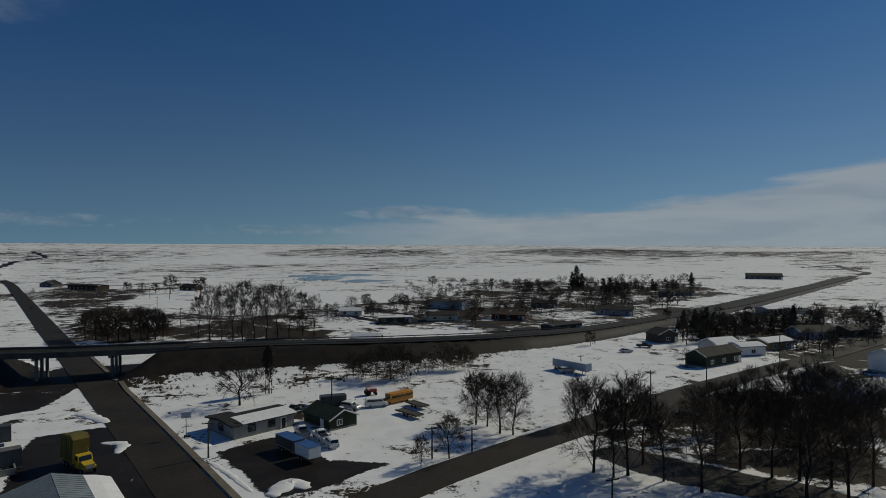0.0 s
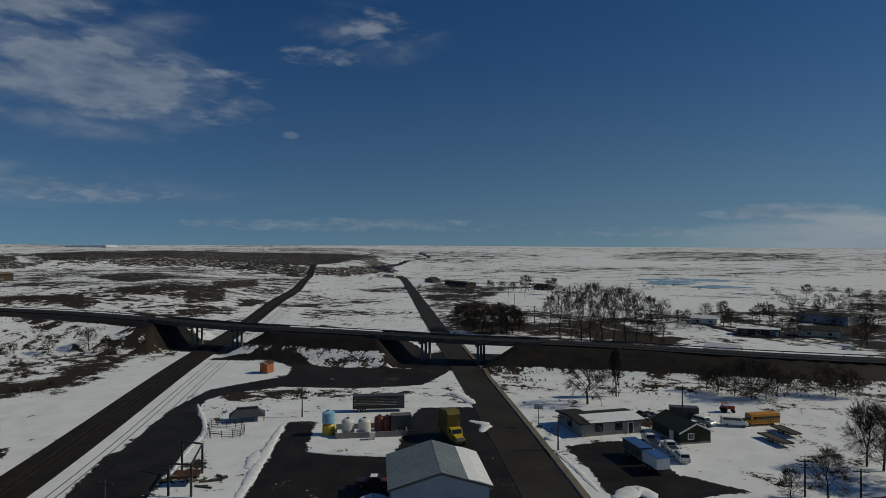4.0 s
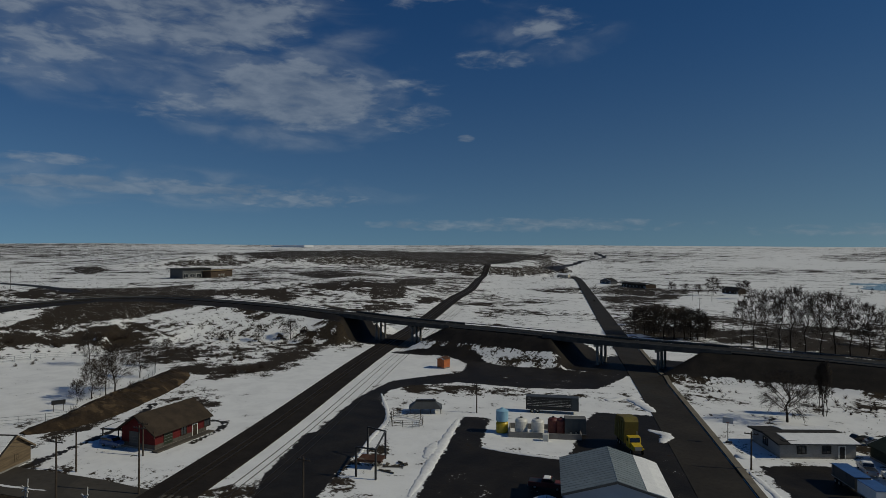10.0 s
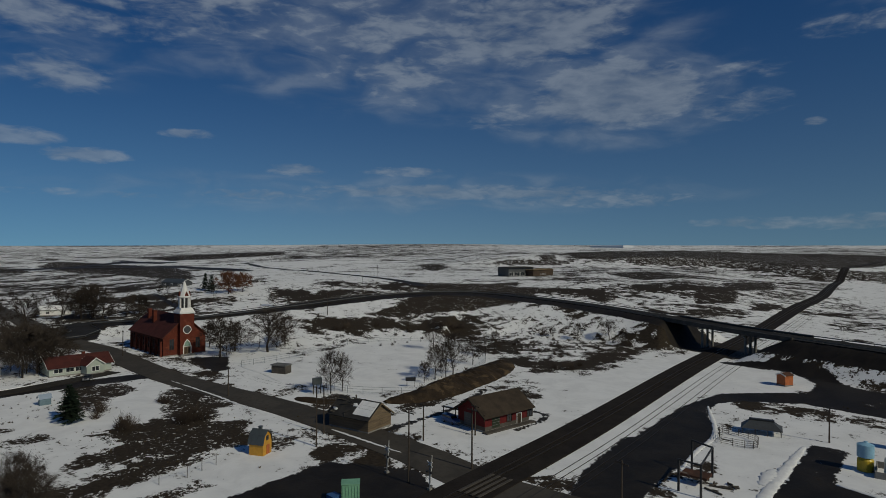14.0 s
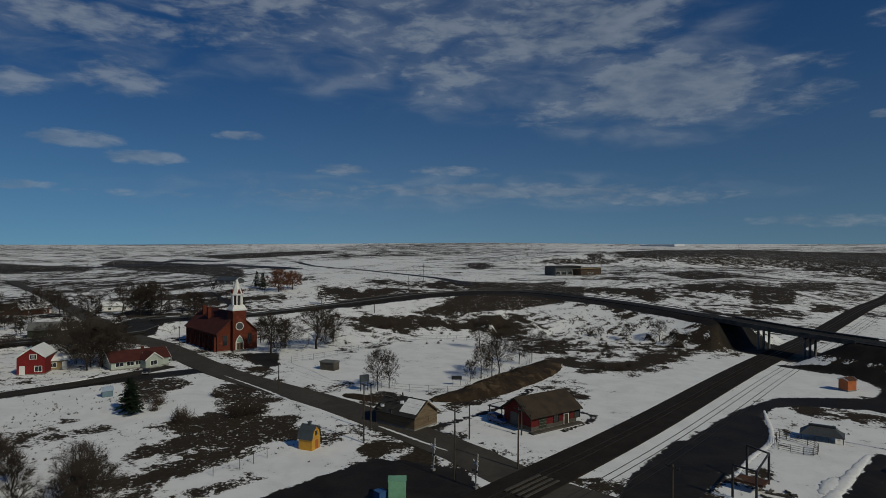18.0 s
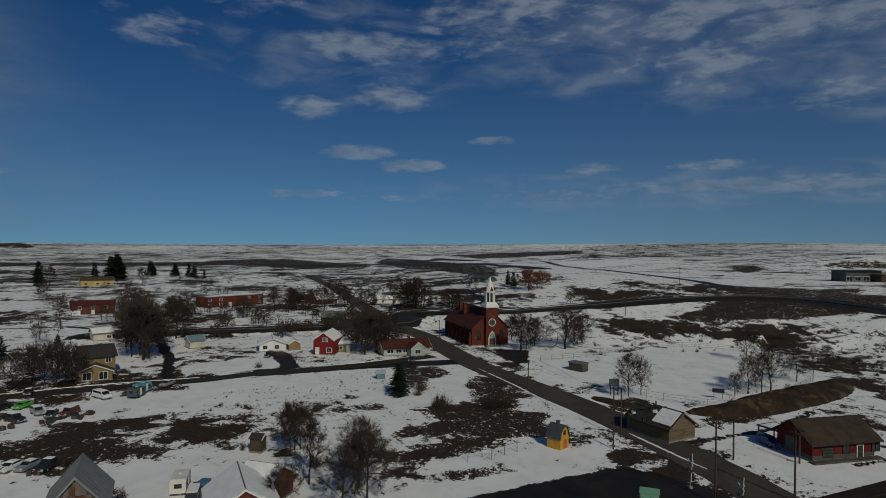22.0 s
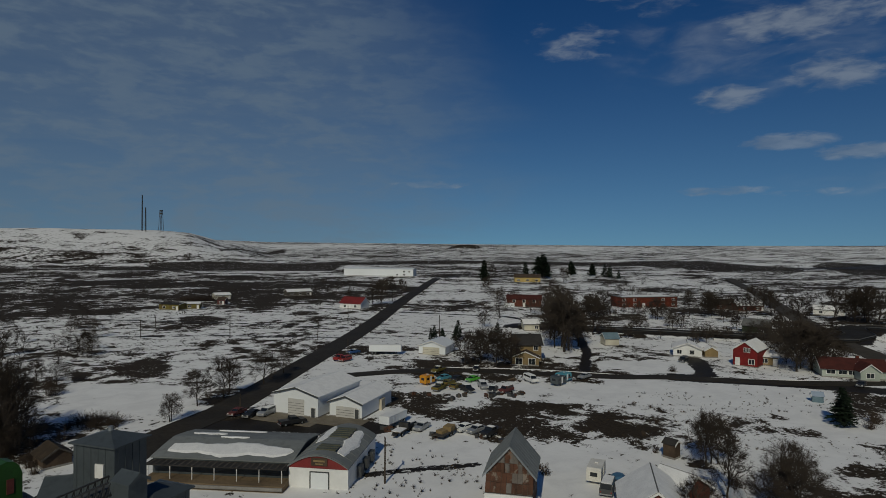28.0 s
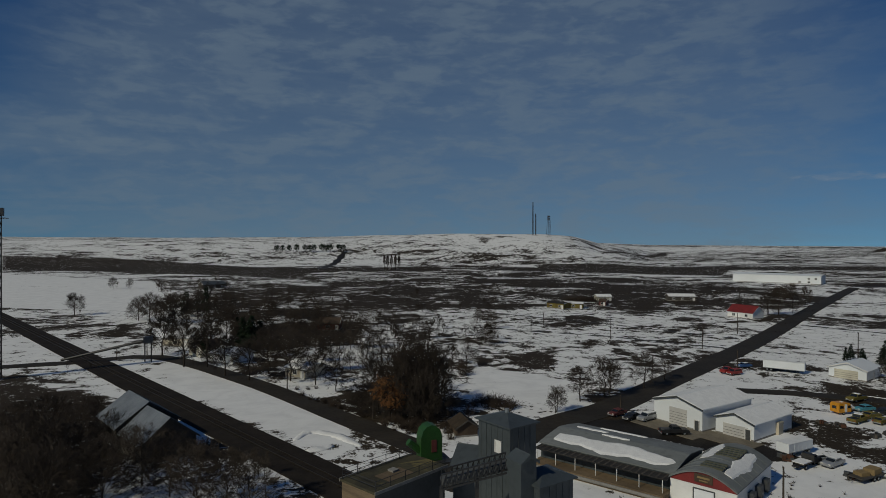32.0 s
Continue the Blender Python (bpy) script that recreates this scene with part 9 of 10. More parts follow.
for x, y, h in [(-91.8, -241.0, 8.9), (-64.1, -261.8, 7.4), (-116.7, -215.4, 8.7), (-151.5, -250.6, 9.1), (-55.5, -80.4, 7.3), (-80.4, -177.0, 5.0), (-104.7, -173.1, 7.2)] + [(-53.1, -133.2, 4.4), (78.3, -214.9, 6.0), (24.6, -163.7, 5.2), (-76.4, -287.3, 5.4), (1.9, -134.7, 6.4), (85.7, -209.4, 4.2)] + [(-153.3, -185.4, 10.1), (-287.7, -162.1, 10.4), (-479.7, -338.2, 13.0)]:
    pole(x, y, h, 1, rz=60)
for x, y, h in [(-157.9, 347.7, 11.1), (-186.3, 348.7, 11.1), (-123.8, 297.4, 9.5), (-216.1, 463.9, 10.6), (-114.0, 360.8, 9.9), (-201.1, 463.1, 10.6)] + [(-486.7, 67.9, 13.3), (-423.8, 48.9, 11.5), (-287.8, 17.4, 10.2)]:
    pole(x, y, h, 1, rz=60)
wires([(x, y, h - 0.4) for x, y, h in ((-98.2, 19.0, 11.8), (-120.1, 5.3, 11.7), (-165.9, -14.8, 7.5), (-234.5, -55.7, 8.9))])
wires([(x, y, h - 0.4) for x, y, h in ((-116.7, -215.4, 8.7), (-91.8, -241.0, 8.9), (-64.1, -261.8, 7.4))])

# ---- trees ----
def scatter(poly, n, seed, low, high):
    """Seeded random spots inside an outline, with heights."""
    rng = random.Random(seed)
    xs, ys = [p[0] for p in poly], [p[1] for p in poly]
    out = []
    while len(out) < n:
        x, y = rng.uniform(min(xs), max(xs)), rng.uniform(min(ys), max(ys))
        if inside_out(np.array([x]), np.array([y]), poly)[0] > 0:
            out.append((x, y, rng.uniform(low, high)))
    return out


SHADE = "tall bare deciduous tree with dark twigs"
plant("tall", [(26.1, 103.9, 17.3), (28.8, 101.4, 16.8), (31.5, 102.3, 18.5), (29.3, 131.9, 11.7), (36.5, 99.8, 14.8), (35.7, 107.7, 15.5), (40.7, 95.1, 18.5), (51.3, 104.6, 18.0), (54.8, 101.0, 17.3), (58.4, 99.5, 17.6)], SHADE, 1.25, "street trees")
plant("tall", [(55.6, 92.7, 19.4), (62.1, 97.0, 17.2), (61.6, 92.2, 19.0), (68.7, 96.9, 19.4), (51.0, 113.3, 14.3), (61.0, 116.4, 14.7), (73.1, 119.6, 17.3), (77.5, 112.9, 16.3)], SHADE, 1.2, "street trees")
plant("broad", [(77.5, 138.5, 13.4), (51.0, 123.5, 11.0), (60.1, 127.2, 11.3), (91.6, 126.6, 12.5), (80.1, 157.2, 8.7), (88.1, 136.0, 11.3)], "broad bare tree behind the street", 0.9, "street trees")
plant("tall", [(8.0, 132.3, 12.6), (10.3, 131.0, 12.3), (12.5, 125.8, 13.6), (15.1, 125.0, 13.5), (1.9, 111.1, 8.8), (-3.1, 107.1, 6.0)], "bare upright tree in a snowy field", 1.35, "field trees")
plant("broad", [(-48.1, 149.5, 12.0)], "large bare spreading tree behind the block house", 1.5)
plant("poplar", [(-43.7, 161.6, 13.6), (-44.6, 161.9, 13.2), (-44.1, 161.0, 12.6), (-45.2, 161.5, 12.0)], "slim bare columnar poplar", 0.75)
plant("thicket", [(-25.1, 181.5, 8.6), (-22.0, 180.0, 7.6), (-17.8, 178.3, 11.0), (-13.7, 175.9, 12.6), (-10.5, 178.0, 11.5), (-8.2, 181.0, 9.5), (-3.9, 187.8, 7.8), (1.6, 192.4, 9.6), (4.8, 190.8, 9.8), (8.2, 192.5, 8.0)], "bare reddish thicket tree below the highway bank", 0.85, "bank thickets")
plant("broad", [(-149.2, 261.5, 11.4), (-142.6, 258.0, 13.4), (-137.0, 256.3, 12.9), (-130.6, 253.0, 16.2), (-126.7, 254.4, 14.9), (-123.6, 257.6, 15.0), (-120.0, 255.8, 14.7), (-117.7, 257.4, 14.1), (-117.5, 263.9, 11.1), (-162.1, 288.6, 10.5), (-146.3, 278.5, 12.7), (-136.1, 278.4, 12.7)], "dense bare rounded tree beside the road", 1.15, "roadside thicket")
plant("sapling", [(-100.6, 260.0, 19.5), (-94.7, 256.7, 23.9), (-90.0, 256.7, 24.4), (-84.2, 253.4, 25.9), (-80.1, 253.3, 26.4), (-76.3, 256.1, 25.0), (-71.2, 256.2, 24.3), (-68.1, 262.4, 23.5), (-63.3, 262.2, 23.0), (-59.2, 268.8, 20.2), (-54.0, 268.7, 19.4)], "tall slender bare tree in a row", 1.25, "tall tree row")
plant("broad", [(-225.3, 521.3, 18.0), (-194.8, 507.3, 16.2), (-269.1, 535.7, 10.3), (-249.4, 522.0, 10.9), (-238.2, 521.4, 9.5), (-241.2, 577.5, 6.3)], "round bare tree on the snowy flat", 1.1, "flat trees")
plant("broad", [(-25.7, 380.7, 11.1), (-21.3, 383.9, 9.5), (-51.8, 368.1, 10.1), (-45.8, 392.0, 9.7), (-5.9, 609.2, 11.1), (9.0, 509.9, 10.2), (20.1, 341.2, 10.0), (48.8, 563.9, 11.3), (59.2, 540.7, 9.9), (46.6, 340.4, 7.8), (76.2, 450.9, 10.3), (88.4, 460.6, 9.7), (113.1, 449.5, 9.1), (122.7, 439.3, 12.9), (126.7, 425.5, 15.6), (154.1, 473.7, 10.9), (177.1, 501.7, 9.2), (179.7, 472.3, 14.3), (-61.6, 344.2, 7.9), (-66.5, 295.8, 8.1), (25.4, 625.4, 8.6), (58.7, 237.8, 5.9)], "bare village tree among low houses", 1.2, "village trees")
conifers([(121.4, 559.7, 17.4), (125.4, 559.3, 20.5), (130.5, 559.1, 18.5), (135.1, 503.6, 13.9), (140.6, 503.4, 14.8), (146.1, 503.2, 12.9), (186.0, 534.0, 11.3), (239.6, 581.7, 14.9), (117.4, 294.2, 8.9), (121.9, 279.8, 11.6), (125.0, 279.8, 10.3), (132.3, 285.5, 8.9), (132.0, 274.0, 8.3), (135.2, 270.2, 9.4), (142.0, 273.7, 8.3), (116.8, 280.0, 9.0), (146.3, 269.9, 7.4), (149.9, 266.1, 9.1), (98.0, 254.5, 5.8), (149.9, 261.1, 8.4)], "dark conifer among village houses", 0.85)
plant("broad", [(96.7, 239.6, 8.8), (109.7, 246.4, 10.2), (115.2, 239.1, 11.0), (125.4, 246.1, 10.6), (138.4, 253.3, 9.3), (139.5, 231.7, 8.5), (190.2, 268.5, 11.1), (225.8, 334.0, 6.1), (137.3, 213.4, 7.8), (115.4, 310.8, 5.7)], "bare tree among the houses by the street", 1.2, "village trees")
# by the church and ball field
plant("broad", [(-223.5, -22.6, 15.7), (-237.6, -18.9, 12.1), (-232.9, -7.3, 18.4), (-247.0, -1.3, 11.9), (-249.3, -29.2, 9.1)], "broad dark bare tree beside the church", 1.3, "church trees")
plant("thicket", [(-228.9, -21.1, 10.8), (-241.6, -4.4, 10.8)], "dense dark bare tree beside the church", 0.85, "church trees")
plant("tall", [(-163.2, 10.8, 12.9), (-165.4, 14.0, 11.6), (-170.4, 37.3, 6.8), (-174.0, 41.3, 10.7), (-176.9, 45.3, 11.1), (-179.7, 48.2, 13.8), (-226.1, 52.9, 12.0), (-193.8, 58.7, 10.9), (-209.2, 68.1, 9.5), (-220.3, 75.3, 7.6)], "upright bare tree beside the ball field", 1.2, "field trees")
plant("broad", [(-229.7, 128.0, 9.6), (-236.2, 117.1, 6.8), (-244.9, 109.7, 4.4), (-222.6, 129.9, 5.2), (-353.1, -103.5, 15.4), (-359.2, -99.3, 14.8), (-336.5, -168.0, 12.8), (-323.8, -156.5, 12.4), (-348.5, -161.6, 10.4), (-377.4, -163.0, 16.1), (-393.4, -160.4, 13.5), (-364.1, -80.8, 11.5), (-369.7, -77.3, 9.8), (-313.3, -160.1, 9.3), (-454.1, -188.9, 9.7)], "dark bare tree on the snowy slope", 1.1, "slope trees")
plant("thicket", [(-212.7, -81.5, 11.9), (-207.1, -75.2, 14.3), (-206.8, -71.7, 13.4), (-219.8, -71.7, 9.9), (-233.6, -72.3, 6.1), (-248.4, -92.2, 10.7), (-247.6, -83.8, 9.7), (-232.5, -121.5, 6.9), (-242.4, -121.0, 6.1), (-245.7, -116.8, 5.2), (-244.0, -73.5, 4.7)], "dense dark bare trees between the houses", 1.2, "house trees")
plant("copper", [(-429.3, -38.6, 17.0), (-436.0, -30.0, 14.0)], "rounded copper-brown bare tree near the highway", 1.35)
conifers([(-455.4, -56.1, 12.2), (-147.9, -45.1, 7.5), (-447.1, -51.2, 12.0)], "dark evergreen standing in the snow", 0.9)
plant("broad", [(-102.2, -51.8, 10.9), (-105.6, -51.4, 9.0), (-97.9, -36.7, 9.9), (-90.3, -34.2, 10.1)], "bare grey tree among weeds", 1.0, "lot trees")
bushes([(-155.8, -41.7, 3.0), (-140.0, -32.5, 4.6), (-143.4, -34.1, 2.9), (-161.2, -28.8, 2.9), (-144.2, -20.1, 5.1), (-142.0, -22.0, 4.4), (-145.0, -18.0, 4.3), (-150.5, -41.3, 2.9), (-280.4, 0.3, 3.8), (-182.3, 82.1, 3.0), (-179.3, 86.2, 3.8), (-184.0, 92.2, 2.1), (-160.8, 34.5, 2.7), (-182.7, 53.3, 2.2), (-263.1, 19.5, 3.6), (-265.3, 23.3, 3.2), (-269.2, 37.4, 3.0), (-260.4, 50.3, 3.1), (-267.9, 24.7, 3.2), (-263.4, 65.2, 4.5), (-268.2, 71.6, 5.0), (-268.4, 75.5, 3.8), (-248.0, 106.6, 3.5), (-217.1, 129.0, 4.9)], "bare brown shrub in thawed grass")
# south-west homes
plant("thicket", [(-143.7, -153.6, 10.3), (-138.9, -143.3, 12.4), (-143.4, -142.9, 11.8), (-141.6, -136.8, 11.6), (-203.5, -158.0, 13.5), (-270.5, -199.4, 13.3), (-276.2, -200.0, 11.4), (-305.0, -228.8, 8.4), (-209.0, -145.9, 6.8), (-235.1, -149.4, 8.7), (-265.5, -152.7, 6.9), (-244.5, -104.6, 10.9), (-238.3, -98.1, 10.6), (-250.6, -99.1, 10.6)], "dense bare tree by the houses", 0.9, "house trees")
plant("broad", [(-284.0, -170.1, 11.9), (-315.1, -169.5, 13.6), (-324.5, -164.1, 13.2), (-337.6, -159.3, 11.2), (-359.5, -153.9, 8.9), (-459.7, -469.1, 19.0), (-495.3, -401.6, 16.6), (-333.9, -166.9, 10.2), (-354.6, -367.2, 12.6), (-283.3, -404.6, 13.0), (-255.1, -374.0, 13.5), (-274.4, -376.5, 12.4)], "bare tree with a dark crown on the snow", 1.0, "house trees")
plant("broad", [(-104.6, -52.1, 9.6), (-90.3, -42.4, 11.9), (-93.2, -35.2, 11.0), (-87.0, -31.5, 11.6), (-82.3, -33.6, 10.6), (-79.2, -41.6, 8.1)], "large bare grey tree among weeds", 0.95, "lot trees")
conifers([(-455.0, -478.3, 20.6), (-531.0, -486.6, 16.5), (-520.1, -450.6, 25.4), (-610.5, -481.1, 16.9), (-624.7, -462.5, 13.0), (-601.5, -420.4, 14.3), (-588.6, -400.2, 13.9), (-158.5, -181.6, 5.8), (-154.0, -184.1, 4.4), (-184.3, -184.5, 6.5), (-151.8, -188.8, 5.7), (-149.7, -46.0, 7.2), (-598.4, -425.9, 14.3)], "dark evergreen among the houses", 0.9)
bushes([(-157.8, -42.2, 3.7), (-163.0, -29.8, 3.3), (-143.0, -33.4, 3.3), (-145.3, -21.2, 4.6), (-172.0, -97.8, 2.7), (-87.4, -86.3, 3.1), (-78.1, -66.9, 2.6), (-79.6, -69.3, 1.4), (-91.5, -46.1, 3.7), (-97.7, -44.8, 3.0)], "bare brown shrub in the snow")
plant("tall", [(-178.7, -148.9, 21.7), (-179.8, -146.4, 22.5), (-176.1, -140.5, 21.6), (-193.4, -163.3, 17.5), (-200.6, -165.2, 18.0)], "tall dark bare tree beside the houses", 1.3, "house trees")
plant("broad", [(-177.0, -147.6, 13.6), (-179.7, -144.9, 16.2), (-185.9, -143.7, 16.6), (-215.1, -158.6, 16.9), (-283.4, -202.9, 14.7), (-129.5, -143.9, 10.5), (-135.1, -142.8, 12.0), (-135.1, -135.5, 11.9), (-139.0, -133.1, 10.3), (-348.5, -141.4, 15.3), (-310.8, -113.2, 16.5), (-267.7, -86.6, 9.0), (-355.0, -99.1, 19.2), (-347.7, -91.9, 19.1), (-354.8, -104.3, 16.9), (-281.0, -128.7, 6.9), (-219.4, -144.2, 6.7), (-374.7, -8.7, 8.4), (-292.1, -63.0, 9.5)], "large dark bare tree among the houses", 1.15, "house trees")
conifers([(-484.3, -506.9, 20.4), (-527.0, -457.9, 25.4), (-582.1, -513.1, 21.9), (-600.9, -475.3, 15.9), (-612.1, -453.2, 14.7)], "tall dark evergreen beside the yellow house", 1.1)
plant("broad", [(-201.7, -74.3, 16.9), (-207.7, -72.5, 15.9), (-221.5, -73.1, 14.0), (-252.7, -98.9, 12.0), (-350.9, -111.6, 18.3), (-370.7, -104.5, 18.8), (-364.3, -78.3, 12.3), (-355.0, -82.7, 11.6), (-321.5, -142.7, 13.7), (-321.9, -160.9, 14.2), (-172.9, -139.7, 22.3), (-251.1, -208.8, 18.5), (-264.3, -196.4, 13.5), (-301.4, -44.6, 9.2)], "large dark bare tree among the houses", 1.1, "house trees")
# along the south road
plant("broad", [(-47.9, -145.6, 9.2), (-55.4, -149.4, 11.2), (-57.8, -152.3, 10.0), (-69.4, -157.8, 10.8), (-79.5, -167.2, 7.2), (-39.1, -136.4, 6.1), (-215.2, -317.1, 17.3), (-211.3, -320.4, 15.5), (-231.1, -327.8, 14.5), (-48.5, -304.5, 6.9)], "bare tree with a broad crown beside the south road", 1.0, "south road trees")
conifers([(-155.4, -191.0, 4.9), (-155.8, -186.6, 4.9), (-162.4, -184.7, 7.9), (-419.2, -437.8, 19.4), (-526.6, -453.8, 25.4), (-598.8, -474.9, 17.3), (-627.0, -461.6, 11.9), (-606.0, -425.8, 13.3)], "dark evergreen beyond the road", 0.85)
bushes([(-24.7, -146.1, 3.4), (-27.6, -146.1, 2.8), (-29.4, -143.3, 2.7), (-135.0, -406.6, 5.3), (-128.4, -411.8, 4.6), (-139.0, -403.4, 6.0)], "bare shrub at the edge of the snow field", wide=1.4)
# around the elevator
plant("willow", [(-1.7, -135.2, 9.9)], "golden-brown willow beside the elevator road", 1.0)
plant("thicket", [(0.8, -140.0, 16.6), (-4.3, -137.3, 18.2), (-7.6, -141.7, 16.9), (-11.3, -146.5, 14.1), (-6.2, -155.2, 14.2), (4.5, -138.1, 6.9), (-12.6, -132.1, 6.7), (-9.0, -132.4, 7.9), (1.6, -161.9, 9.6), (-15.5, -136.3, 5.7)], "dense dark bare thicket by the elevator", 0.95, "elevator thicket")
plant("broad", [(161.5, -342.5, 12.8), (119.0, -315.5, 13.3), (110.4, -306.4, 16.2), (101.6, -299.5, 14.5), (98.5, -305.6, 15.4), (94.4, -309.5, 13.7), (221.9, -534.8, 11.2), (208.2, -534.0, 10.3), (62.0, -253.3, 13.5), (51.6, -245.4, 9.9), (46.4, -252.1, 10.2), (37.4, -267.3, 10.8), (26.2, -250.7, 9.1), (12.9, -188.3, 7.7), (9.6, -188.0, 6.8), (18.4, -202.3, 6.4), (4.8, -201.2, 7.3), (58.0, -330.8, 8.9), (40.4, -329.7, 8.9), (-22.1, -194.3, 7.2), (-26.0, -189.6, 7.0), (-39.3, -231.9, 8.6), (-37.1, -246.1, 5.7), (4.7, -145.3, 4.6), (-39.5, -136.7, 6.4), (-18.9, -247.5, 9.1), (-5.3, -248.4, 6.8), (87.2, -332.6, 11.8), (92.4, -320.8, 14.2), (67.9, -287.4, 10.2), (59.8, -296.7, 9.3)], "bare tree with dark twigs beyond the rails", 1.05, "south trees")
plant("broad", [(74.2, -217.4, 15.2), (61.0, -197.4, 15.5), (53.5, -195.5, 15.2), (44.8, -181.9, 13.1), (36.8, -175.7, 13.1), (33.0, -184.2, 12.3), (25.2, -174.0, 12.0), (17.8, -168.3, 9.5), (11.8, -160.7, 8.9), (39.5, -211.2, 11.4), (64.7, -241.4, 12.9), (26.5, -198.8, 10.9), (82.5, -254.4, 13.2), (51.4, -229.1, 11.3), (17.4, -186.0, 9.2)], "dark bare garden tree by the south houses", 1.1, "south garden trees")
plant("thicket", [(-7.3, -134.8, 18.8), (-10.2, -135.4, 18.2), (-12.3, -135.3, 16.5), (-4.9, -137.2, 17.0), (-8.7, -131.2, 13.0), (-2.9, -134.3, 12.5)], "dense dark brown thicket by the elevator", 0.62, "elevator thicket")
bushes(scatter([(1.0, -133.3), (-2.7, -123.8), (-12.4, -118.1), (-18.7, -123.6), (-15.3, -134.1), (-5.5, -137.2)], 34, 51, 1.0, 2.6), "dark bare shrub below the elevator thicket")
house("fallen_hut", "collapsed dark wooden hut in the brush", "hut", (-16.4, -123.1, -170.9, 4.4, 5.0), 1.9, 1.4, "brown_roof", "old_shingle", "y", 0.4, trim="grey_wood", z=0)
conifers([(59.3, -213.4, 8.9), (49.5, -226.1, 12.1), (46.0, -223.4, 13.4), (43.5, -225.5, 11.1), (99.9, -346.7, 13.8), (93.1, -338.3, 13.8), (57.6, -253.0, 9.0), (38.4, -219.4, 6.9), (101.8, -333.7, 11.8)], "dark evergreen beside the south houses", 0.8)
bushes([(19.9, -157.3, 1.7), (17.3, -152.6, 1.8), (15.4, -150.3, 1.9), (13.5, -148.6, 1.7), (11.3, -145.8, 2.0), (9.2, -143.7, 2.1), (22.1, -163.5, 1.5), (19.2, -163.3, 1.2), (17.2, -164.4, 1.2), (7.4, -141.0, 2.1), (4.5, -136.7, 2.0), (10.3, -149.9, 1.3), (-21.6, -143.1, 3.3), (-25.4, -141.7, 4.2), (-29.1, -139.9, 3.9), (-19.3, -136.1, 3.8), (-23.5, -177.3, 5.7), (-24.2, -189.6, 3.5)], "round shrub in a row on snow")
plant("thicket", [(72.9, -133.3, 6.9), (61.6, -121.7, 10.6), (54.8, -118.0, 10.3), (44.0, -105.9, 11.2), (54.2, -102.1, 12.4), (46.7, -97.1, 11.9), (63.6, -113.0, 10.7), (37.5, -100.6, 10.6), (31.6, -95.7, 10.2), (58.1, -132.0, 8.1), (53.6, -93.8, 12.1), (46.0, -89.4, 11.6), (39.9, -92.5, 11.4), (26.3, -91.3, 10.5), (22.7, -92.9, 9.1), (18.8, -89.7, 9.2), (36.5, -110.6, 7.3)], "dense dark bare trees on an overgrown lot", 1.0, "lot thicket")
plant("sapling", [(31.2, -102.4, 7.3), (26.1, -99.6, 6.2), (21.6, -94.9, 6.8), (17.2, -93.5, 8.0), (30.0, -107.3, 5.7), (20.4, -101.5, 5.4), (91.6, -190.3, 4.1), (83.3, -185.9, 4.0)], "thin bare sapling beside the rails", 0.8, "rail saplings")
plant("far_poplar", [(-2.7, -916.7, 21.7), (-7.7, -916.6, 23.4), (-13.5, -915.8, 23.4), (-19.3, -914.9, 23.4), (-24.3, -914.0, 21.7)], "far row of slim bare poplars", 1.0, "far poplars")
plant("far_clump", [(216.7, -1299.8, 16.4), (205.8, -1302.7, 15.5), (192.5, -1305.9, 16.6), (177.8, -1307.9, 17.9), (160.7, -1310.2, 16.8), (143.5, -1312.2, 18.0), (126.3, -1315.0, 18.0), (108.9, -1317.7, 18.1), (91.5, -1321.3, 18.1), (82.2, -1323.0, 17.0), (151.6, -1311.2, 16.8), (117.0, -1315.9, 16.9)], "dark rounded tree on the far ridge", 0.95, "ridge trees")


# ---- scrub, weeds and extra growth ----
grove("village_thicket", "bare village trees in snowy gardens behind the highway", "thicket", scatter([(-107.3, 263.5), (-53.7, 272.1), (-41.0, 329.9), (-63.1, 392.7), (-119.9, 308.3)], 26, 1, 3.5, 7))
grove("village_trees", "many bare trees among low village houses", "broad", scatter([(-55.3, 344.1), (69.9, 339.7), (157.2, 403.3), (241.5, 566.0), (127.3, 618.3), (-24.5, 481.7)], 120, 2, 4.5, 9) + scatter([(41.9, 541.4), (235.7, 552.3), (292.3, 715.9), (64.1, 669.5)], 80, 3, 5, 10) + scatter([(92.3, 236.9), (195.8, 268.3), (243.3, 333.5), (118.3, 289.8)], 80, 5, 5, 9) + scatter([(113.0, 203.3), (171.3, 234.7), (195.8, 268.3), (137.0, 238.5)], 30, 41, 4, 8))
grove("village_gardens", "dark bare garden trees between village roofs", "thicket", scatter([(-42.0, 338.1), (155.8, 365.2), (282.2, 661.4), (53.6, 693.1), (-35.4, 511.8)], 90, 61, 2.5, 6.5))
grove("village_grove", "dark bare trees round the village yards", "broad", scatter([(-60, 290), (60, 300), (150, 380), (235, 540), (120, 560), (-20, 440)], 70, 91, 6, 12) + scatter([(92, 237), (196, 268), (243, 333), (118, 290)], 40, 92, 6, 11))
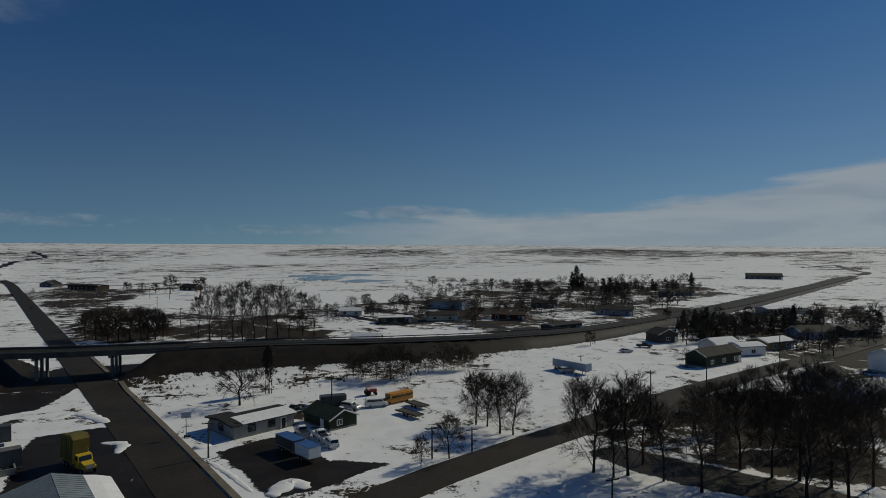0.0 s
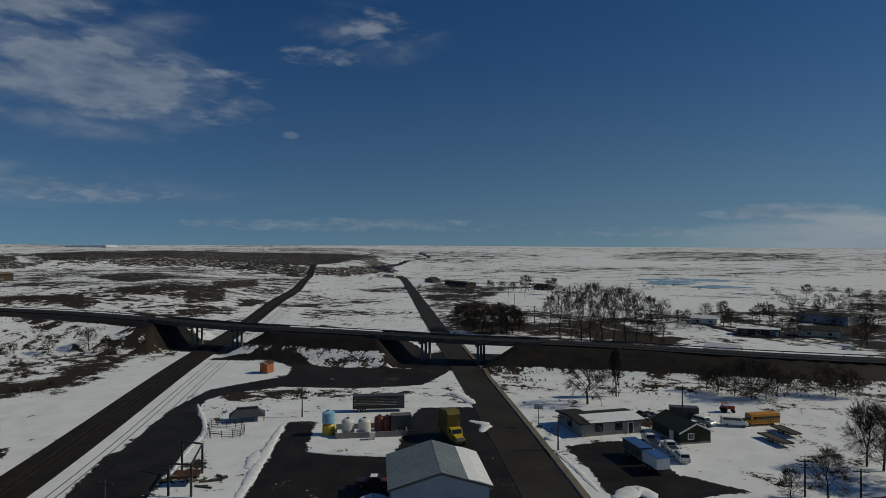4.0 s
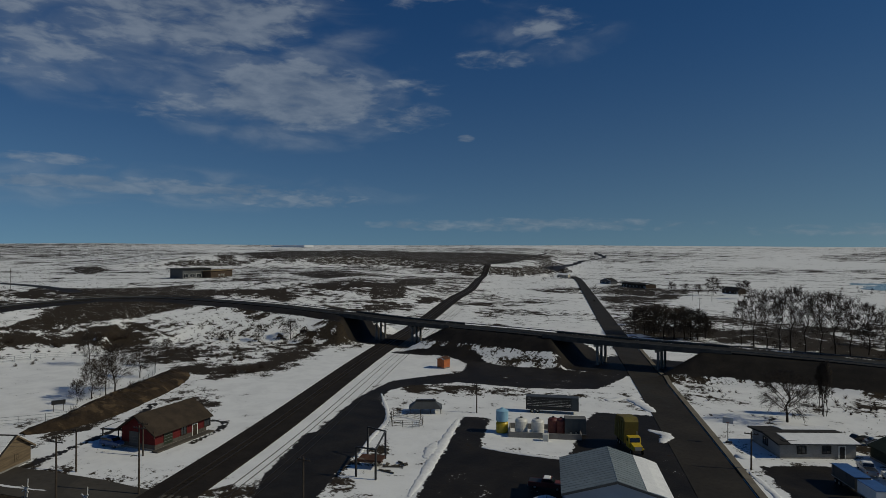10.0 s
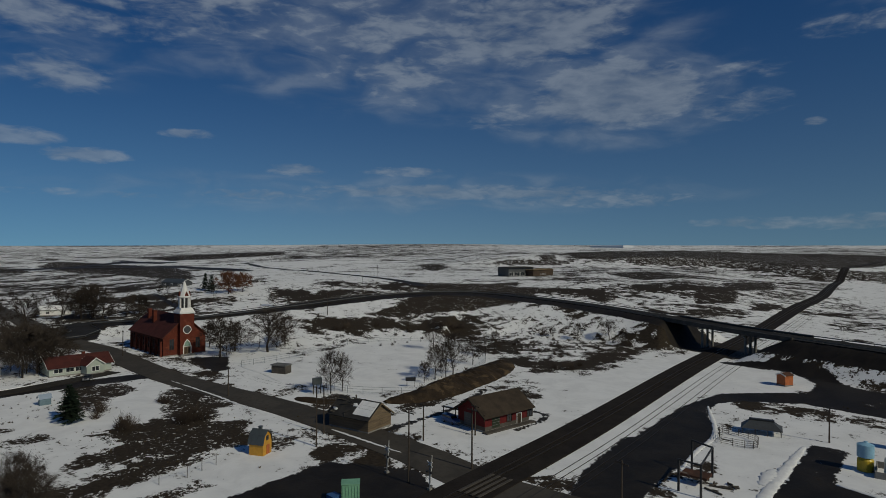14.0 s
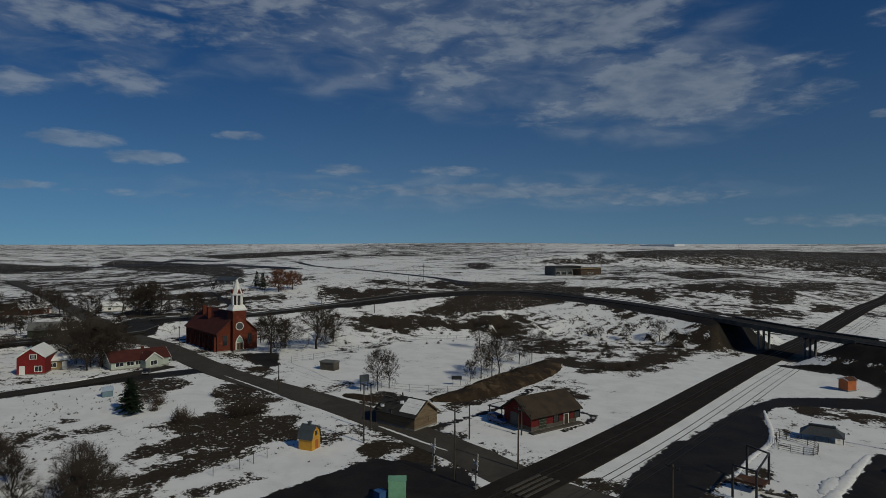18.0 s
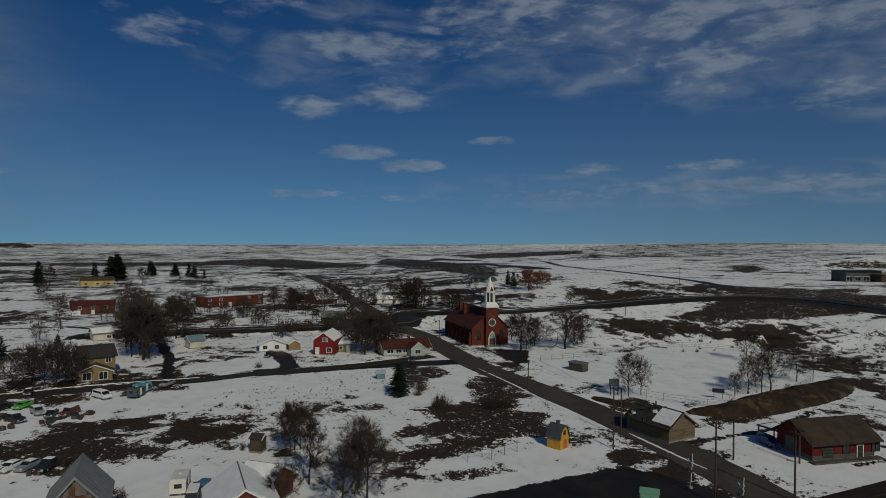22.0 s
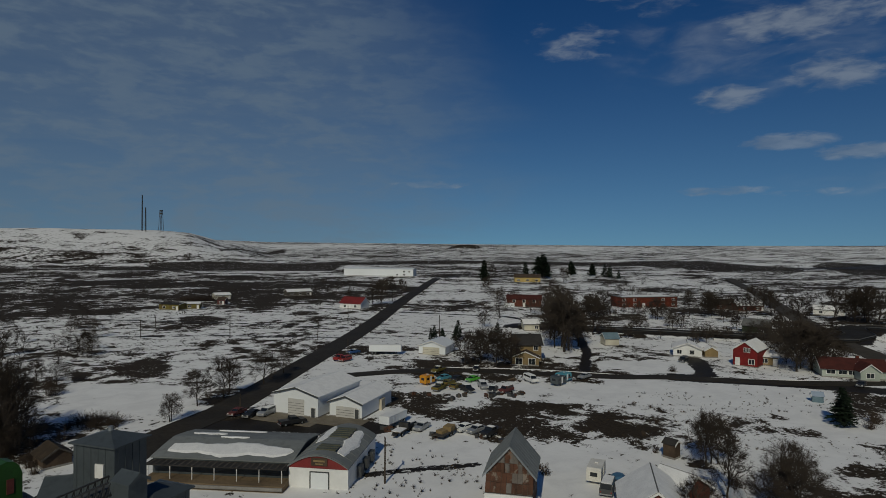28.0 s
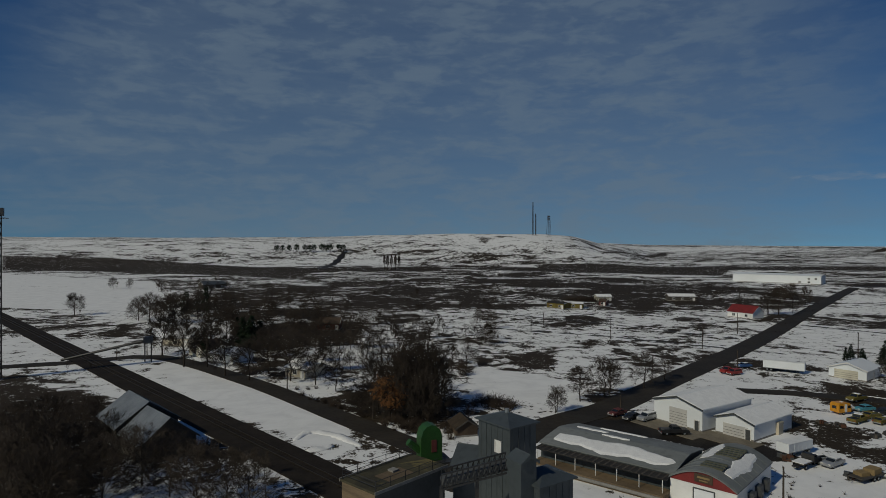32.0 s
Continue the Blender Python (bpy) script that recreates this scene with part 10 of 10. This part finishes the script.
grove("village_hedges", "dark hedges and scrub between the village yards", "thicket", scatter([(-49.2, 305.9), (62.2, 302.5), (149.8, 384.3), (226.9, 531.7), (118.4, 575.4), (-23.2, 455.5)], 60, 42, 1.5, 4) + scatter([(77.7, 204.2), (124.0, 216.0), (183.9, 252.0), (217.1, 297.5), (110.5, 270.9)], 50, 43, 1.5, 4.5) + scatter([(-105.9, 260.2), (-51.1, 258.6), (-58.3, 295.4), (-116.9, 287.3)], 26, 44, 1.5, 4) + scatter([(-152.6, 255.2), (-110.4, 254.2), (-136.9, 308.8), (-182.6, 310.2)], 22, 45, 3, 7))
conifers(scatter([(93.9, 246.8), (154.7, 261.0), (185.1, 322.3), (117.2, 300.7)], 10, 4, 5, 10), "dark conifer among village houses", 0.9)
grove("garden_thickets", "dense bare trees between the south-west houses", "thicket", scatter([(-349.0, -377.8), (-468.4, -247.7), (-306.2, -121.2), (-231.1, -144.0), (-259.8, -223.1), (-211.8, -222.6)], 44, 6, 4, 9) + scatter([(-28.6, -190.6), (-43.0, -228.2), (-56.1, -297.9), (-46.0, -306.7)], 10, 11, 4, 8))
grove("west_gardens", "bare garden trees and hedges round the western houses", "broad", scatter([(-283.4, -244.7), (-385.5, -181.7), (-306.4, -130.9), (-231.5, -130.4), (-216.4, -173.8)], 22, 93, 3, 7) + scatter([(-462.1, -150.4), (-437.8, -46.9), (-384.8, -26.3), (-366.9, -108.7)], 12, 94, 3, 6))
grove("far_gardens", "scattered bare trees on the snowy fields behind the village", "thicket", scatter([(-425.4, -467.1), (-676.5, -342.1), (-464.2, -224.0), (-321.2, -329.7)], 34, 95, 3, 7) + scatter([(-271.0, -543.8), (-352.1, -492.6), (-228.1, -356.3), (-157.0, -314.9)], 22, 96, 3, 7))
grove("south_wood", "dark bare wood around the south houses", "thicket", scatter([(75.4, -254.3), (28.4, -203.1), (3.3, -222.6), (-6.3, -292.2), (82.0, -360.0)], 60, 7, 4, 10) + scatter([(117.1, -300.4), (43.6, -276.5), (68.1, -431.5), (151.7, -458.7)], 34, 9, 5, 10))
grove("south_gardens", "dense bare trees and hedges round the south houses", "broad", scatter([(98.1, -278.8), (56.2, -268.3), (7.1, -193.8), (0.8, -240.2), (21.3, -397.8), (126.1, -601.8), (217.7, -619.1)], 120, 52, 4, 10))
grove("south_scrub_trees", "scattered bare trees on the south scrubland", "broad", scatter([(21.2, -202.4), (-28.6, -189.3), (-44.3, -261.5), (10.8, -327.8)], 34, 8, 3.5, 7.5) + scatter([(58.0, -330.8), (-61.9, -299.1), (-110.3, -533.5), (56.7, -540.9)], 26, 17, 3, 6))
grove("slope_trees", "dark bare trees on the western slope", "broad", scatter([(-350.5, -187.3), (-353.1, -103.5), (-368.1, -70.7), (-533.1, -156.4), (-456.4, -229.7)], 24, 10, 5, 9) + scatter([(-388.1, -123.5), (-285.2, -67.3), (-357.9, -50.5), (-464.5, -82.9), (-502.7, -160.0)], 14, 18, 4, 8))
bushes(scatter([(-246.0, 13.7), (-197.0, 78.8), (-215.0, 125.5), (-241.0, 130.6), (-270.7, 65.7), (-266.8, 14.8)], 60, 12, 0.7, 1.9), "low brown bush on the thawed slope")
bushes(scatter([(-188.6, 81.3), (-210.5, 117.9), (-209.5, 142.5), (-228.5, 136.5), (-260.4, 112.2)], 30, 13, 0.8, 2.0), "low brown bush on the thawed slope")
brush("bank_brush", "low brown brush below the highway bank", scatter([(-82.9, 166.2), (17.8, 218.5), (16.3, 200.3), (-25.1, 171.2), (-58.4, 161.9), (-74.1, 152.1)], 90, 14, 0.5, 1.5))
bushes(scatter([(-126.4, -93.6), (-139.3, -67.1), (-114.2, -47.3), (-98.8, -61.6)], 40, 15, 0.5, 1.3), "low brown bush among weeds")
brush("lot_weeds", "low brown weed clumps poking through snow", scatter([(-61.5, -94.4), (-72.5, -90.1), (-78.8, -81.4), (-86.2, -79.9), (-73.8, -68.3), (-61.3, -65.6), (-48.9, -75.0)], 90, 71, 0.35, 0.95) + scatter([(-135.8, -93.3), (-169.2, -62.8), (-161.4, -47.0), (-131.4, -74.4)], 60, 72, 0.3, 0.8) + scatter([(-203.4, -96.3), (-206.5, -58.0), (-212.0, -30.0), (-154.8, -37.2), (-150.4, -71.1)], 60, 73, 0.3, 0.8))
brush("flat_brush", "low brown brush on the snowy flat", scatter([(-101.6, 515.4), (23.6, 581.0), (259.2, 664.9), (305.7, 784.1), (15.1, 677.0)], 60, 16, 0.8, 1.8) + scatter([(-1324.4, 2213.7), (-438.7, 2184.8), (-269.0, 1339.8), (-594.8, 994.4)], 60, 74, 1.0, 2.5))
tufts("sage_scrub", "countless low sage and weed clumps poking through the snow", "shrub", [(-701.6, 272.6, 280, 5200), (-127.8, -389.6, 170, 4200), (-36.2, -474.9, 170, 3200), (-422.3, 61.1, 120, 1600)], 21, (0.3, 0.9))
tufts("dry_weeds", "dry weed stalks standing in thin snow", "dead_grass", [(-59.6, -79.6, 11, 420), (-121.0, -71.2, 26, 900), (-144.0, -59.8, 28, 700), (-40.2, 181.7, 40, 700), (23.4, 205.5, 45, 900), (-131.5, 159.2, 26, 500), (-130.1, -11.3, 22, 700), (-119.0, 116.7, 22, 300), (-169.6, 49.5, 18, 500), (-253.8, 14.1, 40, 700)], 22, (0.12, 0.4))


def snow_bank(line, width, h, seed, label="ploughed bank of lumpy snow"):
    """A lumpy ridge of snow along a line."""
    p = spline([(*q, 0) for q in line], 0.7)
    n = sides(p)
    rng = random.Random(seed)
    rings = []
    for k, (q, s) in enumerate(zip(p, n)):
        f = math.sin(math.pi * min(1, (k + 0.3) / (len(p) - 0.4))) ** 0.35
        wd, hh = width * f * rng.uniform(0.8, 1.2) / 2, 0.36 * h * f * rng.uniform(0.5, 1.3)
        rings.append([(q[0] + s[0] * wd * u + rng.uniform(-0.1, 0.1), q[1] + s[1] * wd * u + rng.uniform(-0.1, 0.1), gz(q[0], q[1]) + (hh * (1 - u * u) * rng.uniform(0.75, 1.15) if abs(u) < 1 else -0.1)) for u in (-1, -0.66, -0.3, 0, 0.33, 0.7, 1)] + [(q[0], q[1], gz(q[0], q[1]) - 0.2)])
    ob = solid("snow_bank", Geo().loft(rings), "snow", label, "snow bank", group="ploughed snow banks")
    ob.data.polygons.foreach_set("use_smooth", [True] * len(ob.data.polygons))


BANKS = [
    ([(-99.0, 97.1), (-88.4, 82.4), (-79.9, 70.8), (-72.9, 60.9)], 2.4, 0.7), ([(-89.8, 81.6), (-84.1, 74.5)], 3.0, 0.8), ([(-81.6, 86.5), (-73.8, 89.5), (-66.5, 93.6), (-65.3, 98.5)], 1.6, 0.6), ([(-130.2, 99.3), (-110.5, 86.0), (-101.1, 74.6), (-93.3, 65.7)], 1.3, 0.5),
    ([(-25.9, 94.4), (-23.9, 100.1), (-20.7, 97.6)], 4.0, 1.5), ([(-46.4, 117.2), (-44.3, 119.7)], 3.0, 1.3), ([(-41.7, 111.1), (-35.5, 104.2), (-29.1, 96.3)], 1.6, 0.5), ([(-66.0, 121.1), (-61.3, 120.3), (-59.8, 114.8)], 3.0, 0.9), ([(-86.4, 136.8), (-83.0, 142.7), (-72.1, 135.2)], 4.0, 1.2),
]
BANKS += [
    ([(16.9, -121.2), (14.5, -126.3), (9.5, -124.0), (3.8, -116.7)], 2.6, 1.2), ([(14.0, -114.4), (9.1, -117.2)], 3.0, 1.2), ([(-206.0, -14.4), (-191.2, -6.6), (-178.5, -1.3)], 1.6, 0.6), ([(-155.3, 26.0), (-157.6, 33.9), (-163.5, 39.8)], 1.6, 0.5),
    ([(-189.7, -33.1), (-166.2, -17.4), (-145.0, -4.9)], 1.0, 0.35), ([(-133.0, 7.5), (-118.8, 16.6), (-112.3, 21.0)], 1.0, 0.35), ([(-121.6, -145.6), (-139.8, -126.9), (-155.0, -106.5)], 1.0, 0.35), ([(-170.4, -89.9), (-185.4, -73.3), (-203.8, -55.7)], 1.0, 0.3),
    ([(0.4, 114.8), (13.9, 123.1), (24.6, 131.9)], 1.4, 0.4),
]
for k, (line, wd, h) in enumerate(BANKS):
    snow_bank(line, wd, h, 50 + k)

def earth_berm(line, width, h, seed):
    """A rough ridge of dug earth along a line."""
    p = spline([(*q, 0) for q in line], 1.2)
    n = sides(p)
    rng = random.Random(seed)
    rings = []
    for k, (q, s) in enumerate(zip(p, n)):
        f = math.sin(math.pi * min(1, (k + 0.3) / (len(p) - 0.4))) ** 0.4
        rings.append([(q[0] + s[0] * width / 2 * u * f + rng.uniform(-0.25, 0.25), q[1] + s[1] * width / 2 * u * f + rng.uniform(-0.25, 0.25), gz(q[0], q[1]) + (h * f * (1 - abs(u) ** 1.6) * rng.uniform(0.82, 1.12) if abs(u) < 1 else -0.15)) for u in (-1, -0.8, -0.55, -0.3, -0.1, 0.12, 0.33, 0.6, 0.82, 1)] + [(q[0], q[1], gz(q[0], q[1]) - 0.3)])
    solid("earth_berm", Geo().loft(rings), "earth", "long brown berm of dug earth beside the ball field", "berm")


earth_berm([(-150.3, 23.3), (-155.5, 34.6), (-166.7, 46.1), (-183.6, 62.3), (-197.7, 71.0)], 14.5, 2.4, 3)
earth_berm([(-159.8, 2.2), (-154.9, 7.8), (-154.6, 12.0)], 5.0, 0.8, 4)
fence([(-106.4, -19.9), (-109.2, -16.1), (-113.9, -12.1)], "row of dark weathered posts in thawed weeds", 1.9, 3.0, "grey_wood", 1)

grove("town_trees", "dark bare trees scattered between the town houses", "broad", scatter([(-229.0, -247.2), (-309.3, -205.6), (-363.8, -118.3), (-280.3, -70.0), (-218.9, -93.4), (-154.4, -161.1)], 42, 81, 4.5, 9.5) + scatter([(30.2, -230.6), (-0.1, -198.4), (-13.0, -211.4), (-10.0, -263.2), (31.2, -297.4)], 22, 82, 4, 8))

grove("lane_trees", "bare trees and scrub along the long straight road", "thicket", scatter([(-453.0, 568.6), (-440.0, 606.7), (-625.1, 861.9), (-598.7, 765.5)], 16, 31, 4, 8) + scatter([(-165.4, 167.7), (-243.9, 265.1), (-361.1, 403.0), (-324.0, 343.0)], 14, 32, 1.5, 3.5) + scatter([(-236.2, 359.2), (-186.7, 365.8), (-264.9, 518.8), (-400.6, 608.9)], 12, 33, 2, 5))
grove("flat_hedges", "low bare hedges on the white flat", "thicket", scatter([(-188.9, 655.0), (-78.4, 632.3), (-87.9, 708.8), (-206.0, 737.9)], 14, 34, 2, 4) + scatter([(-35.4, 511.8), (39.3, 508.5), (56.6, 732.2), (-34.8, 683.2)], 18, 35, 3, 7))


# ---- thin blue ice on the flooded flat ----
for k, ((x, y), rx, ry) in enumerate((((-144.4, 787.5), 34, 60), ((-124.3, 862.4), 40, 70), ((-82.6, 719.2), 30, 34), ((-185.9, 863.4), 24, 40))):
    rng = random.Random(k)
    g = Geo()
    n = 26
    ring = [(x + rx * math.cos(a) * f, y + ry * math.sin(a) * f) for a, f in [(2 * math.pi * i / n, rng.uniform(0.7, 1.1)) for i in range(n)]]
    g.loft([[(px, py, gz(px, py) - 0.2) for px, py in ring], [(px, py, gz(x, y) + 0.12) for px, py in ring]])
    solid("water_ice", g, "ice", "thin blue ice on the flooded flat", "ice", kind="structure")
